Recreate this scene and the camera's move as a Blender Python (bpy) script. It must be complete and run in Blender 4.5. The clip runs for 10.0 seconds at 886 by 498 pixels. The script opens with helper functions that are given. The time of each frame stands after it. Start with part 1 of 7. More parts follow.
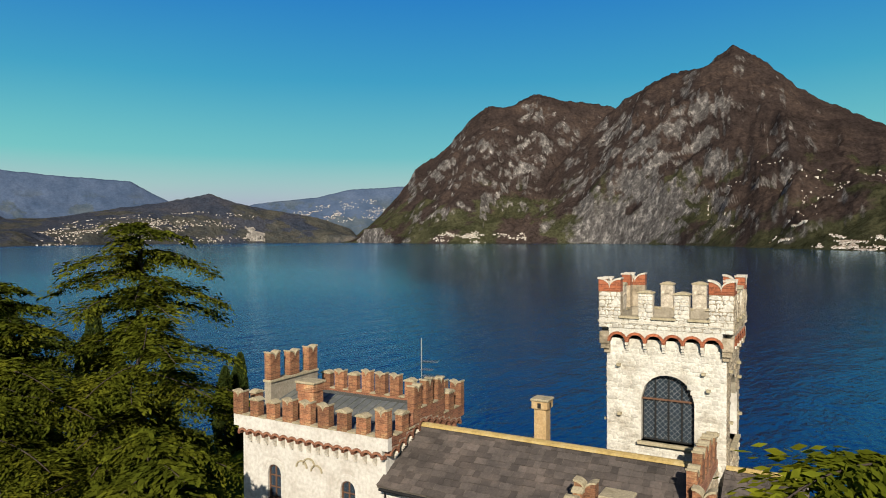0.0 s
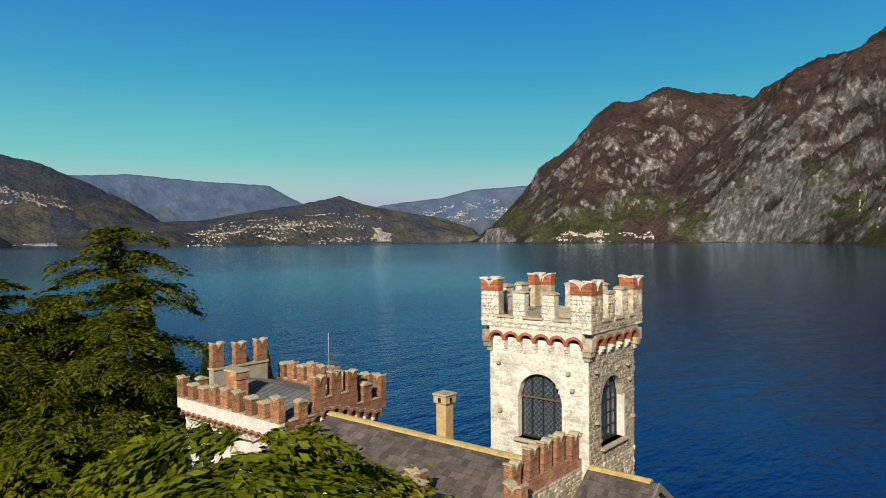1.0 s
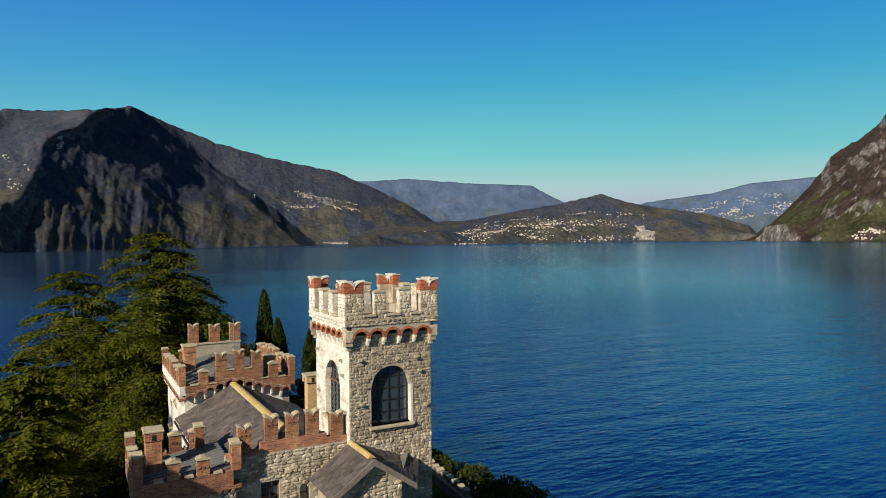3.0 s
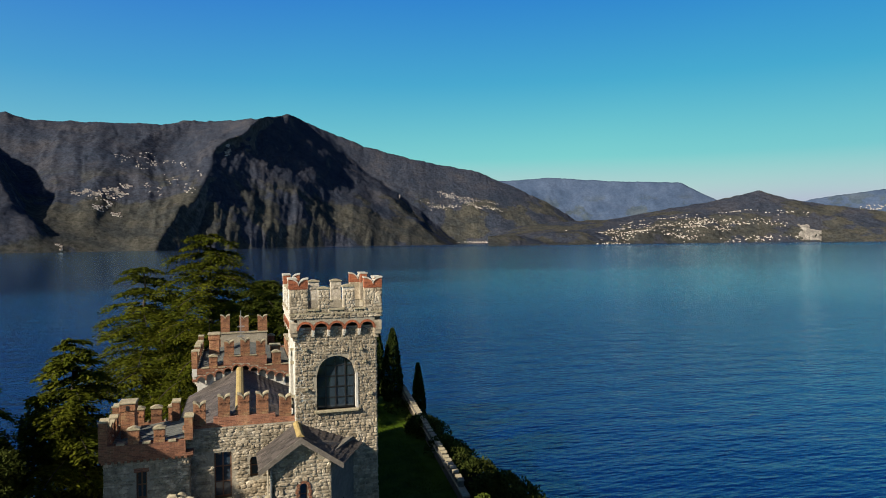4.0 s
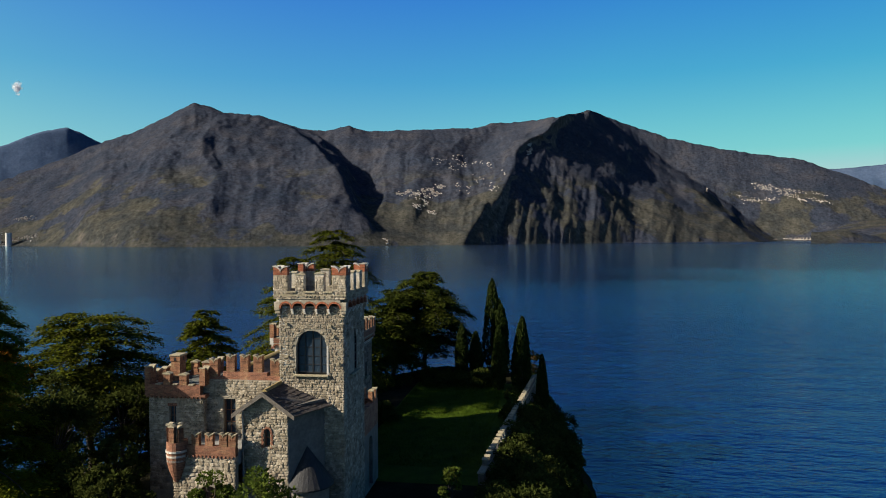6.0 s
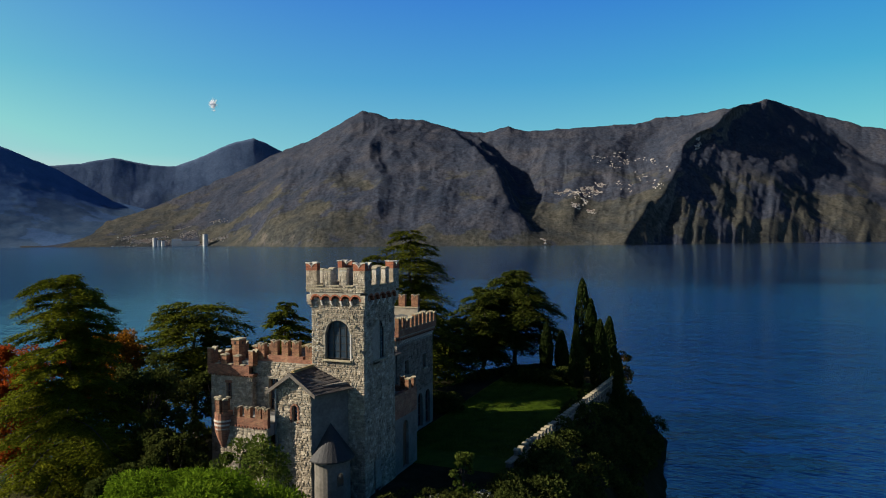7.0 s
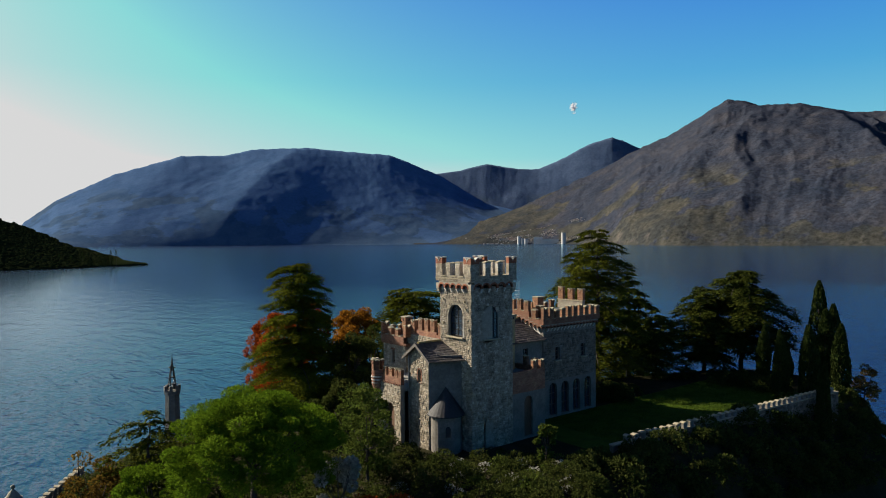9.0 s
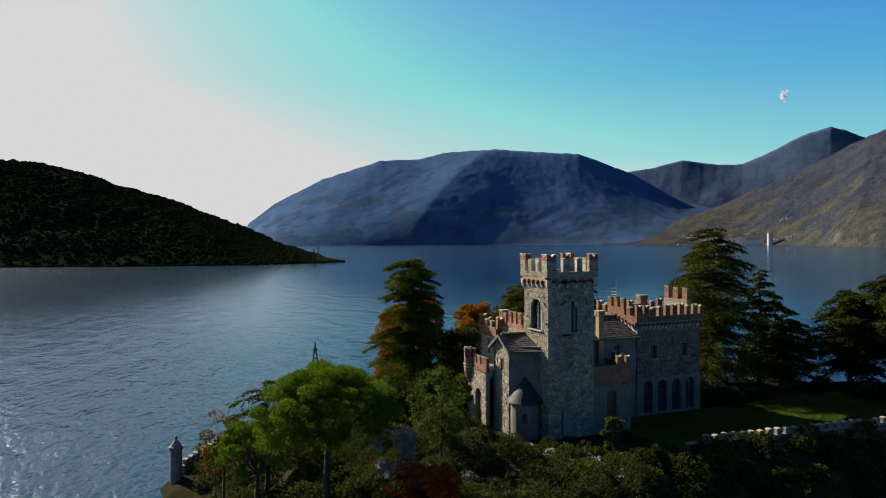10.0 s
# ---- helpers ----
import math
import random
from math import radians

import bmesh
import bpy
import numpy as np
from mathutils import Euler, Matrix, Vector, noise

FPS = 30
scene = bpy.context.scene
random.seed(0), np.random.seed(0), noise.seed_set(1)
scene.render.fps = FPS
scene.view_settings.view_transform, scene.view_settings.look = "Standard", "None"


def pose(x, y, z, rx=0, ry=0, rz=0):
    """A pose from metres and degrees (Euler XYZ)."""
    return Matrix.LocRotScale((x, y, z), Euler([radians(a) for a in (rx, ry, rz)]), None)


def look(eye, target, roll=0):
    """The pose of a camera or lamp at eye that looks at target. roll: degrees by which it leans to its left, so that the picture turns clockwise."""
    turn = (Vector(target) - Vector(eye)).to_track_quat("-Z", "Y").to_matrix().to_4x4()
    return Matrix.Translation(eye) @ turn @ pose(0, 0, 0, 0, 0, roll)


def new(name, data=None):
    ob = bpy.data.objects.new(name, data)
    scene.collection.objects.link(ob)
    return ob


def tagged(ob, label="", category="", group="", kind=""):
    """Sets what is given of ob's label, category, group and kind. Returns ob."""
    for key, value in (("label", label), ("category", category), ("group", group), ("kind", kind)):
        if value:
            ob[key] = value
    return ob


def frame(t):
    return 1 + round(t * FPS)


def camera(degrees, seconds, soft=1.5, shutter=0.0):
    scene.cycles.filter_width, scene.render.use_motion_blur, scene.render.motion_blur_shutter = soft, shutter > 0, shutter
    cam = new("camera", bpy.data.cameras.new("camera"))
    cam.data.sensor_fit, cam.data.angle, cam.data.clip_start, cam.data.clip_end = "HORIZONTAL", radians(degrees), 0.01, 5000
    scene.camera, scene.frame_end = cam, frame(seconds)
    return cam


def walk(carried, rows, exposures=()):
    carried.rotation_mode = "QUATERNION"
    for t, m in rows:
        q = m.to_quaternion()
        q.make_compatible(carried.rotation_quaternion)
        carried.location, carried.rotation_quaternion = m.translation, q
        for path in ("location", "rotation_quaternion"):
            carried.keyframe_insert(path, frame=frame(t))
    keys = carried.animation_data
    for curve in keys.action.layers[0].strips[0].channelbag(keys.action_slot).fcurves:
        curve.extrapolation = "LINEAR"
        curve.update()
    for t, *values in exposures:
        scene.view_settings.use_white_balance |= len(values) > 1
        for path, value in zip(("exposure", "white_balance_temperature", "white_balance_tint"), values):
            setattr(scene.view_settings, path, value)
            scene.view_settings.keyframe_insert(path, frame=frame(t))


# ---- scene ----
cam = camera(65.9, 10.0, soft=1.0)
PATH = [
    (0, (6.07, -32.903, 28.925), (5.093, -31.158, 28.89), -0.2),
    (0.5, (11.144, -30.661, 28.924), (10.014, -29.012, 28.889), -0.5),
    (1, (16.087, -28.111, 28.938), (14.81, -26.571, 28.904), -0.5),
    (1.5, (21.052, -25.306, 28.962), (19.642, -23.888, 28.929), -0.5),
    (2, (25.682, -21.799, 28.97), (24.146, -20.519, 28.939), -0.6),
    (2.5, (29.969, -17.996, 29.039), (28.315, -16.872, 29.007), -0.6),
    (4, (40.332, -4.978, 29.115), (38.415, -4.409, 29.086), -0.5),
    (4.5, (42.651, -0.109, 29.091), (40.684, 0.251, 29.059), -0.4),
    (5, (44.626, 5.034, 29.034), (42.632, 5.177, 29.001), -0.4),
    (5.5, (45.808, 10.258, 29.026), (43.81, 10.186, 28.991), -0.3),
    (7, (46.958, 26.474, 28.863), (45.103, 25.729, 28.83), -0.4),
    (7.5, (46.522, 32.196, 28.854), (44.77, 31.233, 28.822), -0.5),
    (8, (45.983, 38.08, 28.896), (44.367, 36.903, 28.862), -0.4),
    (8.5, (44.432, 43.253, 28.862), (42.985, 41.873, 28.834), -0.5),
    (9, (42.49, 48.442, 28.799), (41.243, 46.878, 28.768), -0.4),
    (9.5, (39.774, 53.222, 28.61), (38.755, 51.502, 28.583), -0.3),
    (10, (36.447, 57.566, 28.498), (35.672, 55.723, 28.47), -0.2),
]
walk(cam, [(t, look(eye, target, roll)) for t, eye, target, roll in PATH],
     [(0.0, 1.0), (2.5, 1.1), (5.0, 1.18), (7.5, 1.22), (9.0, 1.3), (10.0, 1.28)])

# ---- light ----
SUN_AZ, SUN_EL = 206.0, 29.0          # degrees: azimuth counted from +y towards -x
world = bpy.data.worlds.new("world")
scene.world = world
world.use_nodes = True
wn, wl = world.node_tree.nodes, world.node_tree.links
wn.clear()
sky = wn.new("ShaderNodeTexSky")
sky.sky_type, sky.sun_disc = "NISHITA", False
sky.sun_elevation, sky.sun_rotation = radians(SUN_EL), radians(-SUN_AZ)
sky.altitude, sky.air_density, sky.dust_density, sky.ozone_density = 200, 1.0, 3.2, 2.5
tint = wn.new("ShaderNodeMix")
tint.data_type, tint.blend_type = "RGBA", "MULTIPLY"
tint.inputs["Factor"].default_value = 1.0
# the clear autumn sky: pale at the horizon, turquoise above, deep blue overhead
way = wn.new("ShaderNodeTexCoord")
rise = wn.new("ShaderNodeSeparateXYZ")
hues = wn.new("ShaderNodeValToRGB")
_el = hues.color_ramp.elements
for _p, _c in ((0.05, (1.75, 1.60, 1.50)), (0.115, (0.66, 1.30, 1.26)), (0.22, (0.25, 0.98, 1.6)), (0.35, (0.11, 0.69, 1.95)), (0.5, (0.07, 0.36, 1.0))):
    _e2 = _el.new(_p)
    _e2.color = (*_c, 1)
_el[0].color, _el[-1].color = (2.7, 2.0, 1.9, 1), (0.05, 0.15, 0.34, 1)
_el[-1].position = 0.85
wl.new(way.outputs["Generated"], rise.inputs["Vector"])
wl.new(rise.outputs["Z"], hues.inputs["Fac"])
wl.new(hues.outputs["Color"], tint.inputs["B"])
# nearer the sun the haze washes the hues out
near, wash = wn.new("ShaderNodeVectorMath"), wn.new("ShaderNodeMapRange")
near.operation = "DOT_PRODUCT"
near.inputs[1].default_value = (-math.sin(radians(SUN_AZ)) * math.cos(radians(SUN_EL)), math.cos(radians(SUN_AZ)) * math.cos(radians(SUN_EL)), math.sin(radians(SUN_EL)))
wash.inputs["From Min"].default_value, wash.inputs["From Max"].default_value = -0.8, 0.85
wash.inputs["To Min"].default_value, wash.inputs["To Max"].default_value = 1.0, 0.74
wl.new(way.outputs["Generated"], near.inputs[0])
wl.new(near.outputs["Value"], wash.inputs["Value"])
wl.new(wash.outputs["Result"], tint.inputs["Factor"])
# deepest blue opposite the sun, a lighter cyan at right angles to it
bearing, shift, turn_mix = wn.new("ShaderNodeMapRange"), wn.new("ShaderNodeValToRGB"), wn.new("ShaderNodeMix")
bearing.inputs["From Min"].default_value, bearing.inputs["From Max"].default_value = -1.0, 1.0
wl.new(near.outputs["Value"], bearing.inputs["Value"])
wl.new(bearing.outputs["Result"], shift.inputs["Fac"])
_el = shift.color_ramp.elements
for _p, _c in ((0.18, (0.90, 0.98, 1.1)), (0.34, (1.04, 1.17, 1.13)), (0.57, (1.04, 1.11, 1.10))):
    _el.new(_p).color = (*_c, 1)
_el[0].position, _el[0].color, _el[-1].position, _el[-1].color = 0.10, (0.72, 0.78, 1.1, 1), 0.85, (1, 1, 1, 1)
turn_mix.data_type, turn_mix.blend_type = "RGBA", "MULTIPLY"
turn_mix.inputs["Factor"].default_value = 1.0
wl.new(tint.outputs["Result"], turn_mix.inputs["A"])
wl.new(shift.outputs["Color"], turn_mix.inputs["B"])
background = wn.new("ShaderNodeBackground")
background.inputs["Strength"].default_value = 0.057
wout = wn.new("ShaderNodeOutputWorld")
wl.new(sky.outputs["Color"], tint.inputs["A"])
# the veil of light round the sun stays a pale even white
veil = wn.new("ShaderNodeVectorMath")
veil.operation = "MINIMUM"
veil.inputs[1].default_value = (4.9, 4.9, 4.9)
glare, lit = wn.new("ShaderNodeMapRange"), wn.new("ShaderNodeVectorMath")
lit.operation = "SCALE"
glare.interpolation_type = "SMOOTHERSTEP"
glare.inputs["From Min"].default_value, glare.inputs["From Max"].default_value = 0.955, 0.998
glare.inputs["To Min"].default_value, glare.inputs["To Max"].default_value = 1.0, 6.0
wl.new(near.outputs["Value"], glare.inputs["Value"])
wl.new(veil.outputs["Vector"], lit.inputs[0])
wl.new(glare.outputs["Result"], lit.inputs["Scale"])
wl.new(turn_mix.outputs["Result"], veil.inputs[0])
wl.new(lit.outputs["Vector"], background.inputs["Color"])
wl.new(background.outputs["Background"], wout.inputs["Surface"])

sun_data = bpy.data.lights.new("sun", "SUN")
sun_data.energy, sun_data.angle, sun_data.color = 4.9, radians(0.6), (1.0, 0.89, 0.72)
sun = new("sun", sun_data)
_a, _e = radians(SUN_AZ), radians(SUN_EL)
SUN_DIR = Vector((-math.sin(_a) * math.cos(_e), math.cos(_a) * math.cos(_e), math.sin(_e)))
sun.matrix_world = look(SUN_DIR * 200, (0, 0, 0))


# ---- materials ----
PALENESS = 0.62      # one measure for all surface colours


def material(name, colours, scale=1.0, rough=0.8, bump=0.3, bump_scale=8.0, detail=6.0, spread=0.12, metal=0.0,
             random_from="", random_amount=0.25, spec=0.3, stretch=(1, 1, 1), courses=0.0):
    """A surface whose colour wanders between the colours given, at two scales, with fine relief."""
    m = bpy.data.materials.new(name)
    m.use_nodes = True
    n, l = m.node_tree.nodes, m.node_tree.links
    b = n["Principled BSDF"]
    b.inputs["Roughness"].default_value, b.inputs["Metallic"].default_value = rough, metal
    b.inputs["Specular IOR Level"].default_value = spec
    co = n.new("ShaderNodeTexCoord")
    mp = n.new("ShaderNodeMapping")
    mp.inputs["Scale"].default_value = stretch
    l.new(co.outputs["Object"], mp.inputs["Vector"])
    big = n.new("ShaderNodeTexNoise")
    big.inputs["Scale"].default_value, big.inputs["Detail"].default_value = scale, detail
    big.inputs["Roughness"].default_value = 0.65
    l.new(mp.outputs["Vector"], big.inputs["Vector"])
    ramp = n.new("ShaderNodeValToRGB")
    el = ramp.color_ramp.elements
    while len(el) < len(colours):
        el.new(0.5)
    for i, c in enumerate(colours):
        k = i / max(1, len(colours) - 1)
        el[i].position = 0.5 + (k - 0.5) * 4 * spread
        el[i].color = (*(v * PALENESS for v in c), 1)
    l.new(big.outputs["Fac"], ramp.inputs["Fac"])
    fine = n.new("ShaderNodeTexNoise")
    fine.inputs["Scale"].default_value, fine.inputs["Detail"].default_value = bump_scale, 5
    l.new(mp.outputs["Vector"], fine.inputs["Vector"])
    colour = ramp.outputs["Color"]
    grain = n.new("ShaderNodeMapRange")
    grain.inputs["From Min"].default_value, grain.inputs["From Max"].default_value = 0.25, 0.75
    grain.inputs["To Min"].default_value, grain.inputs["To Max"].default_value = 0.78, 1.18
    l.new(fine.outputs["Fac"], grain.inputs["Value"])
    val = grain.outputs["Result"]
    if random_from:
        if random_from == "island":
            src = n.new("ShaderNodeNewGeometry").outputs["Random Per Island"]
        else:
            src = n.new("ShaderNodeObjectInfo").outputs["Random"]
        rr = n.new("ShaderNodeMapRange")
        rr.inputs["To Min"].default_value, rr.inputs["To Max"].default_value = 1 - random_amount, 1 + random_amount
        l.new(src, rr.inputs["Value"])
        mu = n.new("ShaderNodeMath")
        mu.operation = "MULTIPLY"
        l.new(val, mu.inputs[0])
        l.new(rr.outputs["Result"], mu.inputs[1])
        val = mu.outputs[0]
    if courses:
        # brick courses seen on upright faces: pale joints between bricks of uneven tone
        cut = n.new("ShaderNodeSeparateXYZ")
        l.new(co.outputs["Object"], cut.inputs["Vector"])
        su = n.new("ShaderNodeMath")
        l.new(cut.outputs["X"], su.inputs[0])
        l.new(cut.outputs["Y"], su.inputs[1])
        flat = n.new("ShaderNodeCombineXYZ")
        l.new(su.outputs[0], flat.inputs["X"])
        l.new(cut.outputs["Z"], flat.inputs["Y"])
        br = n.new("ShaderNodeTexBrick")
        br.inputs["Scale"].default_value, br.inputs["Mortar Size"].default_value = 1.0, courses * 0.11
        br.inputs["Brick Width"].default_value, br.inputs["Row Height"].default_value = courses * 3.4, courses
        br.inputs["Color1"].default_value, br.inputs["Color2"].default_value = (0.62, 0.60, 0.58, 1), (1.25, 1.18, 1.1, 1)
        br.inputs["Mortar"].default_value = (1.15, 1.3, 1.45, 1)
        l.new(flat.outputs["Vector"], br.inputs["Vector"])
        tone = n.new("ShaderNodeMix")
        tone.data_type, tone.blend_type = "RGBA", "MULTIPLY"
        tone.inputs["Factor"].default_value = 1.0
        l.new(colour, tone.inputs["A"])
        l.new(br.outputs["Color"], tone.inputs["B"])
        colour = tone.outputs["Result"]
    mix = n.new("ShaderNodeVectorMath")
    mix.operation = "SCALE"
    l.new(colour, mix.inputs[0])
    l.new(val, mix.inputs["Scale"])
    l.new(mix.outputs["Vector"], b.inputs["Base Color"])
    if bump:
        bp = n.new("ShaderNodeBump")
        bp.inputs["Strength"].default_value, bp.inputs["Distance"].default_value = bump, 0.05
        l.new(fine.outputs["Fac"], bp.inputs["Height"])
        l.new(bp.outputs["Normal"], b.inputs["Normal"])
    return m


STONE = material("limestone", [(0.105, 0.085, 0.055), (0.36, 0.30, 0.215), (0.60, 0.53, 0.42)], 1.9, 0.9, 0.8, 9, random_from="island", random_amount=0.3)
# brown rubble of north front and garden wall, shade mixed into its colour
DARK_STONE = material("shaded_brown_stone", [(0.07, 0.055, 0.04), (0.17, 0.135, 0.10), (0.28, 0.235, 0.18)], 1.9, 0.9, 0.9, 9, random_from="island", random_amount=0.4)
STONE_PIECE = material("limestone_block", [(0.105, 0.085, 0.055), (0.36, 0.30, 0.215), (0.60, 0.53, 0.42)], 1.3, 0.9, 0.8, 10, random_from="object", random_amount=0.3)
PALE_STONE = material("pale_limestone", [(0.24, 0.20, 0.14), (0.58, 0.52, 0.42), (0.80, 0.75, 0.66)], 2.2, 0.9, 0.7, 9, random_from="island", random_amount=0.3)
# paler stone tone used on the tower's south side only
SOUTH_STONE = material("pale_south_stone", [(0.32, 0.285, 0.225), (0.55, 0.53, 0.47), (0.64, 0.62, 0.57)], 1.2, 0.9, 0.7, 9, random_from="island", random_amount=0.17)
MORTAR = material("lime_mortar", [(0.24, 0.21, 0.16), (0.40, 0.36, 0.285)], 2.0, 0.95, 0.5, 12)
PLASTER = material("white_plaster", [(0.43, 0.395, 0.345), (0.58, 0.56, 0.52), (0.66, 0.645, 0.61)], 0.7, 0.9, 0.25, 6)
# plaster for the north walls, with their shade put into the colour
SHADED_PLASTER = material("shaded_plaster", [(0.125, 0.113, 0.095), (0.20, 0.182, 0.155), (0.27, 0.245, 0.21)], 0.8, 0.9, 0.25, 5)
BRICK = material("red_brick", [(0.125, 0.052, 0.03), (0.28, 0.13, 0.068), (0.50, 0.355, 0.18)], 1.7, 0.9, 0.6, 14, spread=0.17, random_from="object", random_amount=0.3, courses=0.085)
BRICK_JOINED = material("red_brick_band", [(0.13, 0.055, 0.032), (0.25, 0.11, 0.065), (0.36, 0.22, 0.12)], 1.6, 0.9, 0.6, 14, spread=0.17, random_from="island", random_amount=0.25, courses=0.085)
ORANGE_BRICK = material("orange_brick", [(0.16, 0.05, 0.025), (0.31, 0.095, 0.042), (0.36, 0.15, 0.08)], 3.0, 0.85, 0.5, 16, random_from="object", random_amount=0.18, courses=0.085)
CAP = material("lichened_cap_stone", [(0.24, 0.20, 0.12), (0.38, 0.33, 0.22), (0.44, 0.38, 0.27)], 3.0, 0.9, 0.4, 12)
WHITE_CAP = material("white_cap_stone", [(0.40, 0.36, 0.29), (0.58, 0.54, 0.46), (0.64, 0.60, 0.54)], 4.0, 0.85, 0.3, 14)
SLATE = material("stone_slate", [(0.045, 0.040, 0.038), (0.085, 0.072, 0.066), (0.13, 0.105, 0.092)], 0.8, 0.75, 0.5, 10, random_from="island", random_amount=0.35)
RIDGE = material("lichened_ridge", [(0.28, 0.20, 0.07), (0.42, 0.31, 0.12), (0.45, 0.37, 0.20)], 2.0, 0.9, 0.4, 9)
METAL_ROOF = material("grey_metal_roof", [(0.12, 0.13, 0.125), (0.18, 0.19, 0.18), (0.23, 0.235, 0.22)], 0.9, 0.55, 0.15, 6, metal=0.3, spec=0.5)
DARK_METAL = material("dark_iron", [(0.02, 0.02, 0.02), (0.04, 0.04, 0.042)], 4, 0.5, 0.1, 20, metal=0.5)
PALE_METAL = material("galvanised_metal", [(0.35, 0.35, 0.34), (0.5, 0.5, 0.5)], 4, 0.45, 0.1, 20, metal=0.8)
WOOD = material("brown_wood", [(0.10, 0.05, 0.028), (0.18, 0.09, 0.05)], 3, 0.7, 0.3, 18, stretch=(1, 1, 0.2))
TIMBER = material("weathered_timber", [(0.10, 0.085, 0.07), (0.20, 0.175, 0.15)], 3, 0.85, 0.3, 18)
GRASS = material("lawn_grass", [(0.030, 0.057, 0.003), (0.052, 0.090, 0.005), (0.08, 0.12, 0.009)], 0.7, 0.9, 0.6, 30, spec=0.05)
EARTH = material("wooded_ground", [(0.02, 0.021, 0.011), (0.035, 0.033, 0.018), (0.06, 0.052, 0.034)], 0.35, 0.95, 0.8, 3, spec=0.0)
ROCK = material("shore_rock", [(0.10, 0.09, 0.075), (0.22, 0.20, 0.17), (0.34, 0.31, 0.27)], 0.5, 0.9, 0.8, 3)
PAVING = material("pale_paving", [(0.26, 0.25, 0.23), (0.36, 0.35, 0.33)], 1.0, 0.9, 0.3, 10)
BARK = material("tree_bark", [(0.035, 0.026, 0.02), (0.08, 0.062, 0.05)], 3, 0.95, 0.6, 14, stretch=(1, 1, 0.3))


def foliage(name, colours, amount=0.26, thin_share=0.12):
    m = material(name, colours, 0.45, 0.75, 0.0, 3, spread=0.16, random_from="island", random_amount=amount, spec=0.0)
    n, l = m.node_tree.nodes, m.node_tree.links
    b = n["Principled BSDF"]
    thin = n.new("ShaderNodeBsdfTranslucent")
    both = n.new("ShaderNodeMixShader")
    both.inputs["Fac"].default_value = thin_share
    l.new(b.inputs["Base Color"].links[0].from_socket, thin.inputs["Color"])
    l.new(b.outputs["BSDF"], both.inputs[1])
    l.new(thin.outputs["BSDF"], both.inputs[2])
    l.new(both.outputs["Shader"], n["Material Output"].inputs["Surface"])
    return m


CEDAR = foliage("cedar_needles", [(0.018, 0.031, 0.005), (0.070, 0.082, 0.009), (0.16, 0.158, 0.016)])
# darker copy of the cedar needles, shade put in for cedars round the lawn
SHADED_CEDAR = foliage("shaded_cedar_needles", [(0.014, 0.026, 0.006), (0.046, 0.060, 0.010), (0.105, 0.112, 0.015)])
OLIVE = foliage("olive_needles", [(0.030, 0.050, 0.006), (0.105, 0.12, 0.010), (0.27, 0.26, 0.018)])
CYPRESS = foliage("cypress_foliage", [(0.018, 0.030, 0.008), (0.035, 0.052, 0.013), (0.06, 0.075, 0.02)])
PINE = foliage("pine_needles", [(0.05, 0.095, 0.007), (0.11, 0.185, 0.012), (0.19, 0.27, 0.022)], thin_share=0.35)
RUST = foliage("rust_needles", [(0.16, 0.024, 0.006), (0.30, 0.056, 0.011), (0.42, 0.11, 0.02)], thin_share=0.35)
ORANGE = foliage("orange_leaves", [(0.17, 0.065, 0.008), (0.34, 0.14, 0.016), (0.44, 0.22, 0.03)], thin_share=0.35)
OCHRE = foliage("autumn_leaves", [(0.10, 0.065, 0.012), (0.17, 0.10, 0.018), (0.16, 0.12, 0.03)], thin_share=0.35)
SHRUB = foliage("evergreen_shrub_leaves", [(0.022, 0.036, 0.009), (0.055, 0.070, 0.016), (0.11, 0.115, 0.032)], thin_share=0.35)
LEAFY = foliage("fresh_green_leaves", [(0.05, 0.08, 0.014), (0.09, 0.125, 0.022), (0.13, 0.15, 0.03)], thin_share=0.35)
SILVER = foliage("silvery_leaves", [(0.24, 0.25, 0.21), (0.40, 0.40, 0.35), (0.56, 0.55, 0.49)], thin_share=0.35)

GLASS = bpy.data.materials.new("dark_window_glass")
GLASS.use_nodes = True
_g = GLASS.node_tree.nodes["Principled BSDF"]
_g.inputs["Base Color"].default_value = (0.02, 0.03, 0.042, 1)
_g.inputs["Roughness"].default_value, _g.inputs["Specular IOR Level"].default_value = 0.04, 1.0

WATER = bpy.data.materials.new("lake_water")
WATER.use_nodes = True
_n, _l = WATER.node_tree.nodes, WATER.node_tree.links
_b = _n["Principled BSDF"]
_b.inputs["Base Color"].default_value = (0.0003, 0.005, 0.036, 1)
_b.inputs["Specular IOR Level"].default_value = 0.0
_b.inputs["Roughness"].default_value, _b.inputs["IOR"].default_value = 0.07, 1.333
_co = _n.new("ShaderNodeTexCoord")
_mp = _n.new("ShaderNodeMapping")
_mp.inputs["Rotation"].default_value, _mp.inputs["Scale"].default_value = (0, 0, radians(-20)), (1.0, 0.38, 1.0)
_w1, _w2, _w3 = (_n.new("ShaderNodeTexNoise") for _ in range(3))
_w1.inputs["Scale"].default_value, _w1.inputs["Detail"].default_value = 1.0, 4
_w2.inputs["Scale"].default_value, _w2.inputs["Detail"].default_value = 0.17, 3
_w3.inputs["Scale"].default_value, _w3.inputs["Detail"].default_value = 0.006, 3
_bp = _n.new("ShaderNodeBump")
_bp.inputs["Strength"].default_value, _bp.inputs["Distance"].default_value = 0.45, 0.35
_ad = _n.new("ShaderNodeMath")
_ad.operation = "MULTIPLY_ADD"
_ad.inputs[1].default_value = 2.5
_patch = _n.new("ShaderNodeMapRange")
